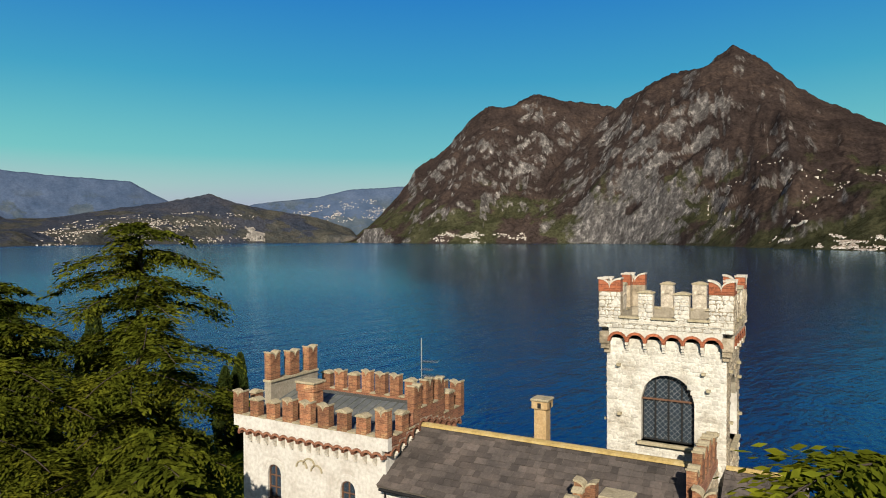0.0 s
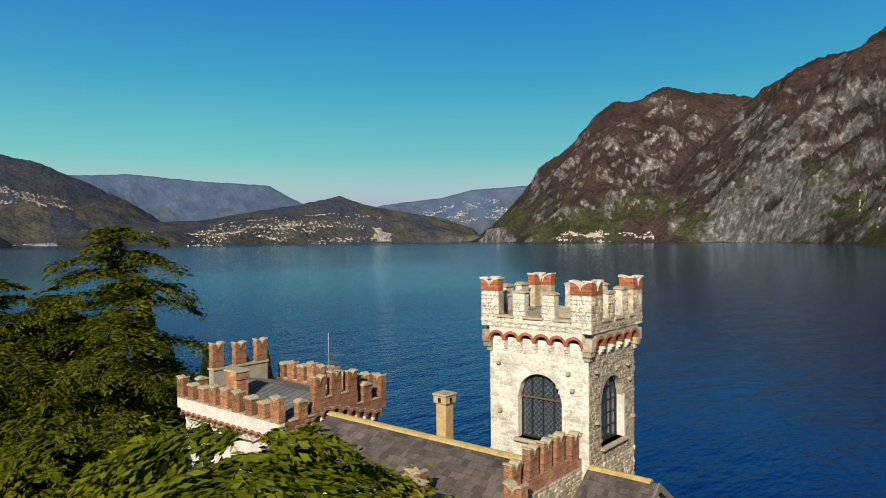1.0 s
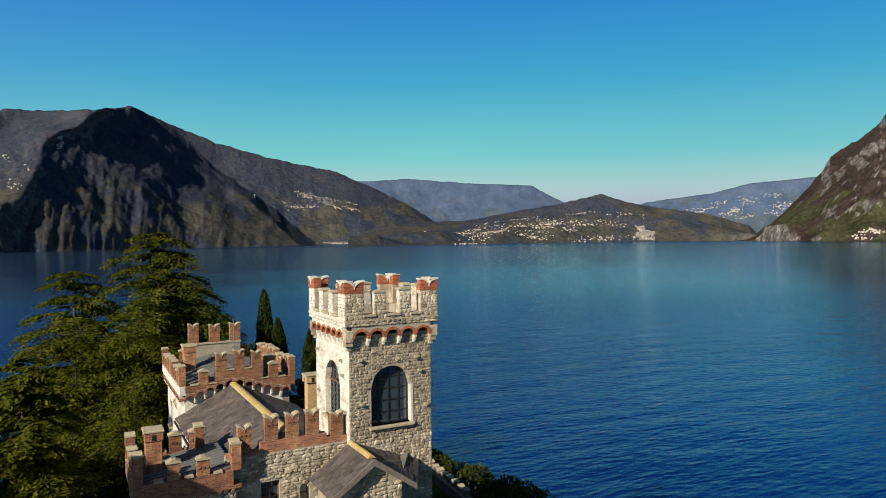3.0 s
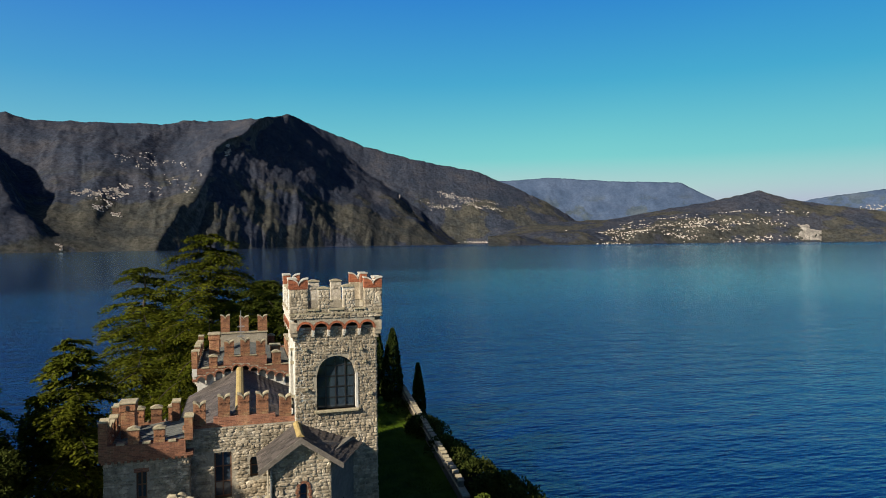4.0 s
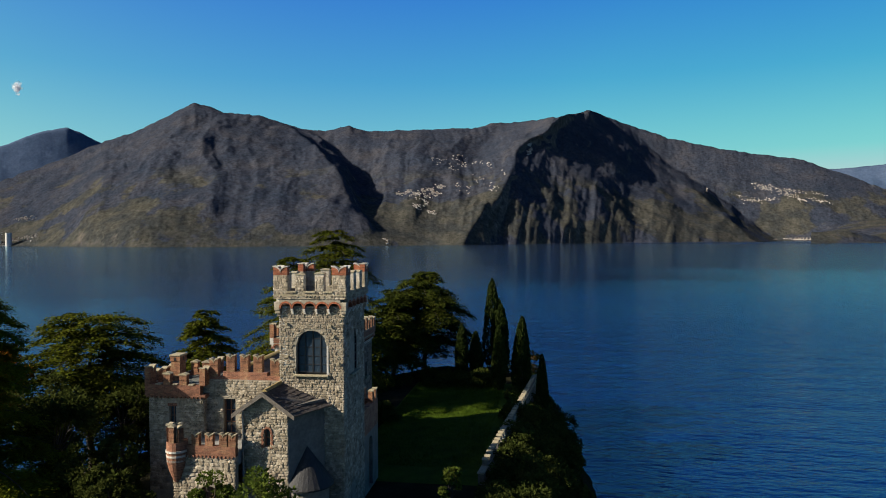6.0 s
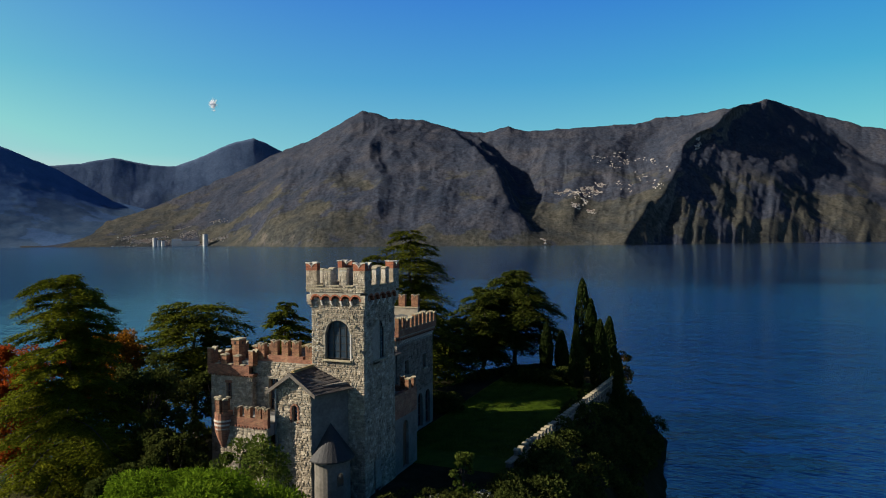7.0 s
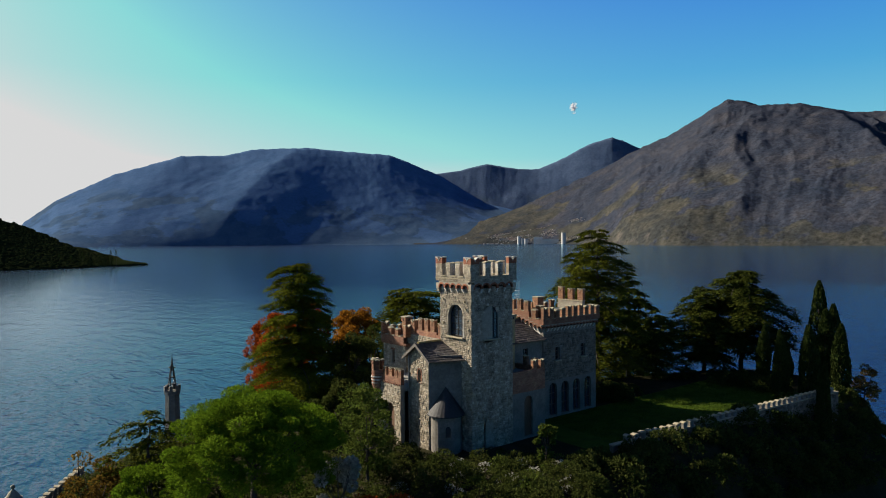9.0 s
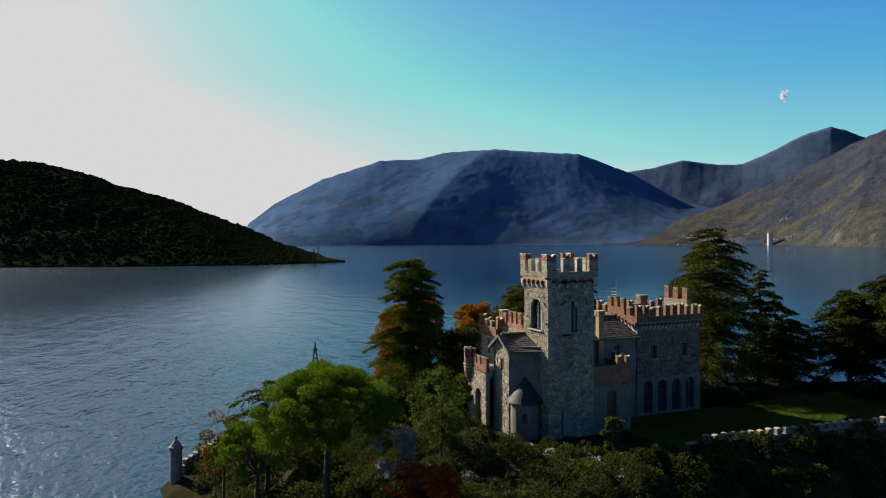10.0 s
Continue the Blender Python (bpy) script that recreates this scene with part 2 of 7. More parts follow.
_patch.inputs["From Min"].default_value, _patch.inputs["From Max"].default_value = 0.35, 0.65
_patch.inputs["To Min"].default_value, _patch.inputs["To Max"].default_value = 0.22, 0.6
_l.new(_co.outputs["Object"], _mp.inputs["Vector"])
for _w in (_w1, _w2, _w3):
    _l.new(_mp.outputs["Vector"], _w.inputs["Vector"])
_l.new(_w2.outputs["Fac"], _ad.inputs[0])
_l.new(_w1.outputs["Fac"], _ad.inputs[2])
_l.new(_ad.outputs[0], _bp.inputs["Height"])
_l.new(_w3.outputs["Fac"], _patch.inputs["Value"])
# near ripples, a calm stretch beyond, and a wind-ruffled strip under the far shores
_far = _n.new("ShaderNodeVectorMath")
_far.operation = "LENGTH"
_l.new(_co.outputs["Object"], _far.inputs[0])
_zones = []
for _a, _c, _p, _q in ((90, 650, 1.8, 0.3), (2300, 2700, 0.0, 3.0)):
    _z = _n.new("ShaderNodeMapRange")
    _z.inputs["From Min"].default_value, _z.inputs["From Max"].default_value = _a, _c
    _z.inputs["To Min"].default_value, _z.inputs["To Max"].default_value = _p, _q
    _l.new(_far.outputs["Value"], _z.inputs["Value"])
    _zones.append(_z.outputs["Result"])
_both, _wind = _n.new("ShaderNodeMath"), _n.new("ShaderNodeMath")
_wind.operation = "MULTIPLY"
_l.new(_zones[0], _both.inputs[0])
_l.new(_zones[1], _both.inputs[1])
_l.new(_both.outputs[0], _wind.inputs[0])
_l.new(_patch.outputs["Result"], _wind.inputs[1])
# the bay to the south lies in the lee of the headland
_split, _lee, _calm = _n.new("ShaderNodeSeparateXYZ"), _n.new("ShaderNodeMapRange"), _n.new("ShaderNodeMath")
_calm.operation = "MULTIPLY"
_lee.inputs["From Min"].default_value, _lee.inputs["From Max"].default_value = -60, -200
_lee.inputs["To Min"].default_value, _lee.inputs["To Max"].default_value = 1.0, 0.5
_l.new(_co.outputs["Object"], _split.inputs["Vector"])
_l.new(_split.outputs["Y"], _lee.inputs["Value"])
_l.new(_wind.outputs[0], _calm.inputs[0])
_l.new(_lee.outputs["Result"], _calm.inputs[1])
_l.new(_calm.outputs[0], _bp.inputs["Strength"])
_l.new(_bp.outputs["Normal"], _b.inputs["Normal"])
# the surface mirrors the sky, a little bluer than it is
_gl, _fr, _mx = _n.new("ShaderNodeBsdfGlossy"), _n.new("ShaderNodeFresnel"), _n.new("ShaderNodeMixShader")
_gl.inputs["Color"].default_value, _gl.inputs["Roughness"].default_value = (0.66, 0.88, 1.0, 1), 0.12
_fr.inputs["IOR"].default_value = 1.52
for _s2 in (_gl, _fr):
    _l.new(_bp.outputs["Normal"], _s2.inputs["Normal"])
_l.new(_fr.outputs["Fac"], _mx.inputs["Fac"])
_l.new(_b.outputs["BSDF"], _mx.inputs[1])
_l.new(_gl.outputs["BSDF"], _mx.inputs[2])
_l.new(_mx.outputs["Shader"], _n["Material Output"].inputs["Surface"])


def mountain_material(name, forest, meadow, rock, rock_from, rock_to, rock_scale=0.010, relief=1.0, grain=0.55, upright=1.0):
    """Bare autumn woods with meadows low down, and pale rock where the slope is steep."""
    m = bpy.data.materials.new(name)
    m.use_nodes = True
    n, l = m.node_tree.nodes, m.node_tree.links
    b = n["Principled BSDF"]
    b.inputs["Roughness"].default_value, b.inputs["Specular IOR Level"].default_value = 0.95, 0.0
    co = n.new("ShaderNodeTexCoord")

    ribs = n.new("ShaderNodeMapping")
    ribs.inputs["Scale"].default_value = (1, 1, upright)
    l.new(co.outputs["Object"], ribs.inputs["Vector"])

    def noise_node(scale, detail, rough=0.6, along=False):
        k = n.new("ShaderNodeTexNoise")
        k.inputs["Scale"].default_value, k.inputs["Detail"].default_value = scale, detail
        k.inputs["Roughness"].default_value = rough
        l.new(ribs.outputs["Vector"] if along else co.outputs["Object"], k.inputs["Vector"])
        return k.outputs["Fac"]

    def ramp_node(fac, stops):
        r = n.new("ShaderNodeValToRGB")
        e = r.color_ramp.elements
        while len(e) < len(stops):
            e.new(0.5)
        for i, (p, c) in enumerate(stops):
            e[i].position, e[i].color = p, (*(v * 0.72 for v in c), 1)
        l.new(fac, r.inputs["Fac"])
        return r.outputs["Color"]

    def mixed(fac, a, c):
        k = n.new("ShaderNodeMix")
        k.data_type = "RGBA"
        l.new(fac, k.inputs["Factor"])
        l.new(a, k.inputs["A"])
        l.new(c, k.inputs["B"])
        return k.outputs["Result"]

    def ranged(v, a, c, lo=0.0, hi=1.0):
        k = n.new("ShaderNodeMapRange")
        k.inputs["From Min"].default_value, k.inputs["From Max"].default_value = a, c
        k.inputs["To Min"].default_value, k.inputs["To Max"].default_value = lo, hi
        l.new(v, k.inputs["Value"])
        return k.outputs["Result"]

    def maths(op, a, c):
        k = n.new("ShaderNodeMath")
        k.operation = op
        for i, v in enumerate((a, c)):
            if isinstance(v, (int, float)):
                k.inputs[i].default_value = v
            else:
                l.new(v, k.inputs[i])
        return k.outputs[0]

    woods = ramp_node(noise_node(0.006, 8, 0.7), [(0.34, forest[0]), (0.5, forest[1]), (0.66, forest[2])])
    fields = ramp_node(noise_node(0.012, 6), [(0.4, meadow[0]), (0.6, meadow[1])])
    stones = ramp_node(noise_node(0.036, 12, 0.75, True), [(0.34, rock[0]), (0.52, rock[1]), (0.68, rock[2])])
    split = n.new("ShaderNodeSeparateXYZ")
    l.new(co.outputs["Object"], split.inputs["Vector"])
    low = maths("SUBTRACT", ranged(noise_node(0.004, 5), 0.44, 0.56), ranged(split.outputs["Z"], 60, 330))
    ground_colour = mixed(ranged(low, 0.0, 0.3), woods, fields)
    geo = n.new("ShaderNodeNewGeometry")
    nz = n.new("ShaderNodeSeparateXYZ")
    l.new(geo.outputs["Normal"], nz.inputs["Vector"])
    steep = maths("ADD", maths("MULTIPLY", nz.outputs["Z"], -1.0), maths("MULTIPLY", noise_node(rock_scale, 8, 0.66, True), 0.9))
    colour = mixed(ranged(steep, rock_from, rock_to), ground_colour, stones)
    speck = ranged(noise_node(0.075, 6, 0.7), 0.3, 0.7, 1 - grain, 1 + grain)
    sc = n.new("ShaderNodeVectorMath")
    sc.operation = "SCALE"
    l.new(colour, sc.inputs[0])
    l.new(speck, sc.inputs["Scale"])
    l.new(sc.outputs["Vector"], b.inputs["Base Color"])
    bp = n.new("ShaderNodeBump")
    bp.inputs["Strength"].default_value, bp.inputs["Distance"].default_value = relief, 20.0
    l.new(noise_node(0.03, 12, 0.72), bp.inputs["Height"])
    l.new(bp.outputs["Normal"], b.inputs["Normal"])
    return m


ROCKY = mountain_material("rocky_mountainside", [(0.027, 0.021, 0.020), (0.044, 0.033, 0.030), (0.064, 0.046, 0.038)],
                          [(0.034, 0.036, 0.020), (0.058, 0.058, 0.032)], [(0.045, 0.040, 0.038), (0.125, 0.117, 0.114), (0.42, 0.39, 0.365)], -0.165, -0.05, 0.008, 1.0, 0.55, 0.7)
# the bluish cast of these woods is haze put into the base colour
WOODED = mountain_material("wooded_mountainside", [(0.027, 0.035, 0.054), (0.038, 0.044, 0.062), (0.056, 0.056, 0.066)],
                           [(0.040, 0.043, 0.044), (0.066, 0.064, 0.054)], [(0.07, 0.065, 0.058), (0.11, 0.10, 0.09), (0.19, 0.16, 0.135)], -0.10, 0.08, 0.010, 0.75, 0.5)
# far hills: the blue of the air between is mixed into the colours
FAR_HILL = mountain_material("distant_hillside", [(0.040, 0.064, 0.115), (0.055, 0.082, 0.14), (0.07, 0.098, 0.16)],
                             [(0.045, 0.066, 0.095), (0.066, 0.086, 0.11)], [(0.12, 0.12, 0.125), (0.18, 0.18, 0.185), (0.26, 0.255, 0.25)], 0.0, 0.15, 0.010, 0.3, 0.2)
# south mountain woods, with blue distance haze put into their colour
SOUTH_WOODS = mountain_material("hazed_woods", [(0.045, 0.09, 0.18), (0.06, 0.11, 0.21), (0.075, 0.13, 0.235)],
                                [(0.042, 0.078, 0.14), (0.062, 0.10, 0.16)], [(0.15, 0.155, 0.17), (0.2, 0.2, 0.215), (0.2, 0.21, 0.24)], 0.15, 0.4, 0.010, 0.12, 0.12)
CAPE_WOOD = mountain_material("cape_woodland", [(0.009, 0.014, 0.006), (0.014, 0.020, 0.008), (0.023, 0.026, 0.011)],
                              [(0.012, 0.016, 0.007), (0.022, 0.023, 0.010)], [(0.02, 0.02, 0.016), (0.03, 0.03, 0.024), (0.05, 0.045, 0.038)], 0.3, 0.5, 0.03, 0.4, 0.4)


# ---- building helpers ----
def thing(name, x, y, z, label, category, group="", kind=""):
    e = new(name)
    e.location = (x, y, z)
    e.empty_display_size = 0.3
    return tagged(e, label, category, group, kind)


def origin_of(ob):
    p = Vector((0, 0, 0))
    while ob is not None:
        p = p + ob.location
        ob = ob.parent
    return p


def part(name, bm, mat, parent, label="", kind="", smooth=False):
    """One mesh object under a thing or part; the bmesh (or mesh) is in world places."""
    if isinstance(bm, bmesh.types.BMesh):
        me = bpy.data.meshes.new(name)
        bmesh.ops.recalc_face_normals(bm, faces=bm.faces)
        bm.to_mesh(me)
        bm.free()
    else:
        me = bm
    if not me.materials:
        me.materials.append(mat)
    if smooth:
        me.shade_smooth()
    ob = new(name, me)
    if parent is not None:
        ob.parent = parent
        ob.location = -origin_of(parent)
    return tagged(ob, label, "", "", kind)


def piece(name, me, parent, place, turn=0.0, scale=(1, 1, 1)):
    """An object on a shared mesh, at a world place under its parent."""
    ob = new(name, me)
    if parent is not None:
        ob.parent = parent
        ob.location = Vector(place) - origin_of(parent)
    else:
        ob.location = place
    ob.rotation_euler = (0, 0, turn)
    ob.scale = scale
    return ob


def mesh_of(name, bm, mat):
    me = bpy.data.meshes.new(name)
    bmesh.ops.recalc_face_normals(bm, faces=bm.faces)
    bm.to_mesh(me)
    bm.free()
    me.materials.append(mat)
    return me


def box(bm, x0, x1, y0, y1, z0, z1, bevel=0.0):
    vs = [bm.verts.new((x, y, z)) for z in (z0, z1) for y in (y0, y1) for x in (x0, x1)]
    fs = [bm.faces.new([vs[i] for i in q]) for q in ((0, 2, 3, 1), (4, 5, 7, 6), (0, 1, 5, 4), (2, 6, 7, 3), (0, 4, 6, 2), (1, 3, 7, 5))]
    if bevel:
        es = list({e for f in fs for e in f.edges})
        bmesh.ops.bevel(bm, geom=es, offset=bevel, segments=1, affect="EDGES")


def extrude_profile(bm, pts, y0, y1):
    """Closed outline of (x, z) points, drawn out from y0 to y1."""
    a = [bm.verts.new((x, y0, z)) for x, z in pts]
    b = [bm.verts.new((x, y1, z)) for x, z in pts]
    bm.faces.new(a)
    bm.faces.new(list(reversed(b)))
    k = len(pts)
    for i in range(k):
        bm.faces.new((a[i], b[i], b[(i + 1) % k], a[(i + 1) % k]))


def strip_profile(bm, lower, upper, y0, y1):
    """A band between two outlines of (x, z) points with equal counts, drawn out from y0 to y1."""
    rows = [[bm.verts.new((x, y, z)) for x, z in line] for line in (lower, upper) for y in (y0, y1)]
    la, lb, ua, ub = rows
    k = len(lower)
    for i in range(k - 1):
        for p, q in ((la, ua), (ua, ub), (ub, lb), (lb, la)):
            bm.faces.new((p[i], p[i + 1], q[i + 1], q[i]))
    for i in (0, k - 1):
        bm.faces.new((la[i], ua[i], ub[i], lb[i]))


class Wall:
    """A frame on a wall: u along it, n out of it, z up; at(u, out, z) is a world place."""

    def __init__(self, p0, p1):
        self.p0, self.p1 = Vector((*p0, 0)), Vector((*p1, 0))
        self.u = (self.p1 - self.p0).normalized()
        self.n = Vector((self.u.y, -self.u.x, 0))      # outwards when the walls run counter-clockwise
        self.length = (self.p1 - self.p0).length
        self.turn = math.atan2(self.u.y, self.u.x)

    def at(self, u, out, z):
        return self.p0 + self.u * u + self.n * out + Vector((0, 0, z))


def prism(bm, w, u0, u1, lo0, lo1, hi0, hi1, out0, out1):
    v = [bm.verts.new(w.at(u, o, z)) for o in (out0, out1) for u, z in ((u0, lo0), (u1, lo1), (u1, hi1), (u0, hi0))]
    for q in ((0, 1, 2, 3), (7, 6, 5, 4), (0, 4, 5, 1), (1, 5, 6, 2), (2, 6, 7, 3), (3, 7, 4, 0)):
        bm.faces.new([v[i] for i in q])


def arch_height(o, u):
    """Top of an opening o = (middle, width, sill, top, arched) at u."""
    mid, width, sill, top, arched = o
    r = width / 2
    if not arched:
        return top
    rise = min(r, top - sill - 0.1)
    return top - rise + rise * math.sqrt(max(0.0, 1 - ((u - mid) / r) ** 2))


def wall_panel(bm, w, z0, z1, thick, openings=(), u0=0.0, u1=None):
    """A wall with real openings through it."""
    u1 = w.length if u1 is None else u1
    at = u0
    for o in sorted(openings):
        a, c = o[0] - o[1] / 2, o[0] + o[1] / 2
        if a > at:
            prism(bm, w, at, a, z0, z0, z1, z1, -thick, 0)
        if o[2] > z0:
            prism(bm, w, a, c, z0, z0, o[2], o[2], -thick, 0)
        steps = 14 if o[4] else 1
        for i in range(steps):
            p, q = a + (c - a) * i / steps, a + (c - a) * (i + 1) / steps
            prism(bm, w, p, q, arch_height(o, p), arch_height(o, q), z1, z1, -thick, 0)
        at = c
    if u1 > at:
        prism(bm, w, at, u1, z0, z0, z1, z1, -thick, 0)
    bmesh.ops.remove_doubles(bm, verts=bm.verts, dist=1e-4)


def tube(bm, pts, radii, sides=6):
    rows = []
    for i, p in enumerate(pts):
        p = Vector(p)
        d = (Vector(pts[min(i + 1, len(pts) - 1)]) - Vector(pts[max(i - 1, 0)])).normalized()
        a = d.orthogonal().normalized()
        b = d.cross(a)
        rows.append([bm.verts.new(p + (a * math.cos(t) + b * math.sin(t)) * radii[i]) for t in [2 * math.pi * k / sides for k in range(sides)]])
    for p, q in zip(rows, rows[1:]):
        for k in range(sides):
            bm.faces.new((p[k], p[(k + 1) % sides], q[(k + 1) % sides], q[k]))
    bm.faces.new(rows[-1])


STONE_MESHES = []
for _i in range(14):
    _bm = bmesh.new()
    _r = random.Random(40 + _i)
    _k = 7
    _ang = [2 * math.pi * (q + _r.uniform(-0.25, 0.25)) / _k + 0.3 for q in range(_k)]
    _sq = [max(abs(math.cos(a)), abs(math.sin(a))) ** 0.55 for a in _ang]
    _rad = [0.56 / q * _r.uniform(0.86, 1.06) for q in _sq]
    _rows = [[_bm.verts.new((rr * f * math.cos(a), y + (_r.uniform(-0.1, 0.1) if f < 0.8 else 0), rr * f * math.sin(a))) for rr, a in zip(_rad, _ang)] for f, y in ((1.0, 0.0), (0.93, -0.6), (0.66, -1.0))]
    for _p, _q in zip(_rows, _rows[1:]):
        for _j in range(_k):
            _bm.faces.new((_p[_j], _p[(_j + 1) % _k], _q[(_j + 1) % _k], _q[_j]))
    _bm.faces.new(_rows[-1])
    STONE_MESHES.append(mesh_of("stone", _bm, STONE_PIECE))


def stone_facing(w, z0, z1, parent, openings=(), u0=0.0, u1=None, course=0.2, long=0.36, proud=0.045, singles=0, seed=1, single_from=None, mat=None):
    """Rubble courses laid on a wall: up to `singles` stones are pieces of their own, the rest one joined part."""
    r = random.Random(seed)
    u1 = w.length if u1 is None else u1
    verts, faces, z, made = [], [], z0, 0
    while z < z1 - 0.06:
        h = min(course * r.uniform(0.7, 1.35), z1 - z)
        u = u0
        while u < u1 - 0.05:
            length = min(long * r.choice((0.5, 0.7, 0.9, 1.1, 1.5)) * r.uniform(0.8, 1.2), u1 - u)
            if u1 - u - length < 0.1:
                length = u1 - u
            m, mz = u + length / 2, z + h / 2
            blocked = any(abs(m - o[0]) < o[1] / 2 + length / 2 - 0.02 and o[2] - h / 2 < mz < arch_height(o, min(max(m, o[0] - o[1] / 2), o[0] + o[1] / 2)) + h / 2 - 0.02 for o in openings)
            if not blocked:
                pr = proud * r.uniform(0.5, 1.5)
                tall = r.choice((0.85, 1.0, 1.0, 1.25)) if z > z0 + 0.1 and z < z1 - 0.4 else 1.0
                place = w.at(m, -0.002, mz + (r.uniform(-0.02, 0.03) if tall != 1 else 0))
                me = r.choice(STONE_MESHES)
                sc = (length * 0.97, pr * tall, h * 0.97 * tall)
                if made < singles and (single_from is None or z >= single_from):
                    piece("stone", me, parent, place, w.turn, sc)
                    made += 1
                else:
                    base = len(verts)
                    for v in me.vertices:
                        verts.append(place + w.u * (v.co.x * sc[0]) - w.n * (v.co.y * sc[1]) + Vector((0, 0, v.co.z * sc[2])))
                    faces.extend([[base + i for i in p.vertices] for p in me.polygons])
            u += length
        z += h
    me = bpy.data.meshes.new("stone_facing")
    me.from_pydata(verts, [], faces)
    me.materials.append(mat or STONE)
    return part("stone_facing", me, mat or STONE, parent, kind="stuff")


# ---- noise for land forms ----
def lattice(ix, iy, seed):
    h = (ix * 374761393 + iy * 668265263 + seed * 974711) & 0xFFFFFFFF
    h = ((h ^ (h >> 13)) * 1274126177) & 0xFFFFFFFF
    return ((h ^ (h >> 16)) & 0xFFFF) / 65535.0


def value_noise(x, y, seed):
    ix, iy = np.floor(x).astype(np.int64), np.floor(y).astype(np.int64)
    fx, fy = x - ix, y - iy
    fx, fy = fx * fx * (3 - 2 * fx), fy * fy * (3 - 2 * fy)
    a, b = lattice(ix, iy, seed), lattice(ix + 1, iy, seed)
    c, d = lattice(ix, iy + 1, seed), lattice(ix + 1, iy + 1, seed)
    return (a * (1 - fx) + b * fx) * (1 - fy) + (c * (1 - fx) + d * fx) * fy


def fbm(x, y, seed, octaves=5, gain=0.5, ridged=False):
    out, amp, total = 0.0, 1.0, 0.0
    for i in range(octaves):
        v = value_noise(x * 2 ** i + 17.3 * i, y * 2 ** i - 9.1 * i, seed + i)
        out = out + amp * ((1 - np.abs(2 * v - 1)) if ridged else v)
        total += amp
        amp *= gain
    return out / total


def grid_mesh(name, verts, rows, cols, mat):
    """A sheet of rows x cols vertices."""
    i = np.arange(rows * cols).reshape(rows, cols)
    quads = np.stack([i[:-1, :-1], i[1:, :-1], i[1:, 1:], i[:-1, 1:]], -1).reshape(-1, 4)
    me = bpy.data.meshes.new(name)
    me.vertices.add(rows * cols)
    me.vertices.foreach_set("co", verts.reshape(-1).astype(np.float32))
    me.loops.add(quads.size)
    me.loops.foreach_set("vertex_index", quads.reshape(-1).astype(np.int32))
    me.polygons.add(len(quads))
    me.polygons.foreach_set("loop_start", np.arange(0, quads.size, 4, dtype=np.int32))
    me.update(calc_edges=True)
    me.materials.append(mat)
    me.shade_smooth()
    return me


# ---- mountains round the lake: azimuths from +y towards -x, heights as angles above the eye ----
EYE = 28.9
LAND = []


def smooth_line(az, knots):
    a, v = zip(*knots)
    return np.interp(az, a, v)


def soft_line(az, knots, reach=2.2):
    return sum(smooth_line(az + o * reach, knots) for o in (-1, -0.5, 0, 0.5, 1)) / 5


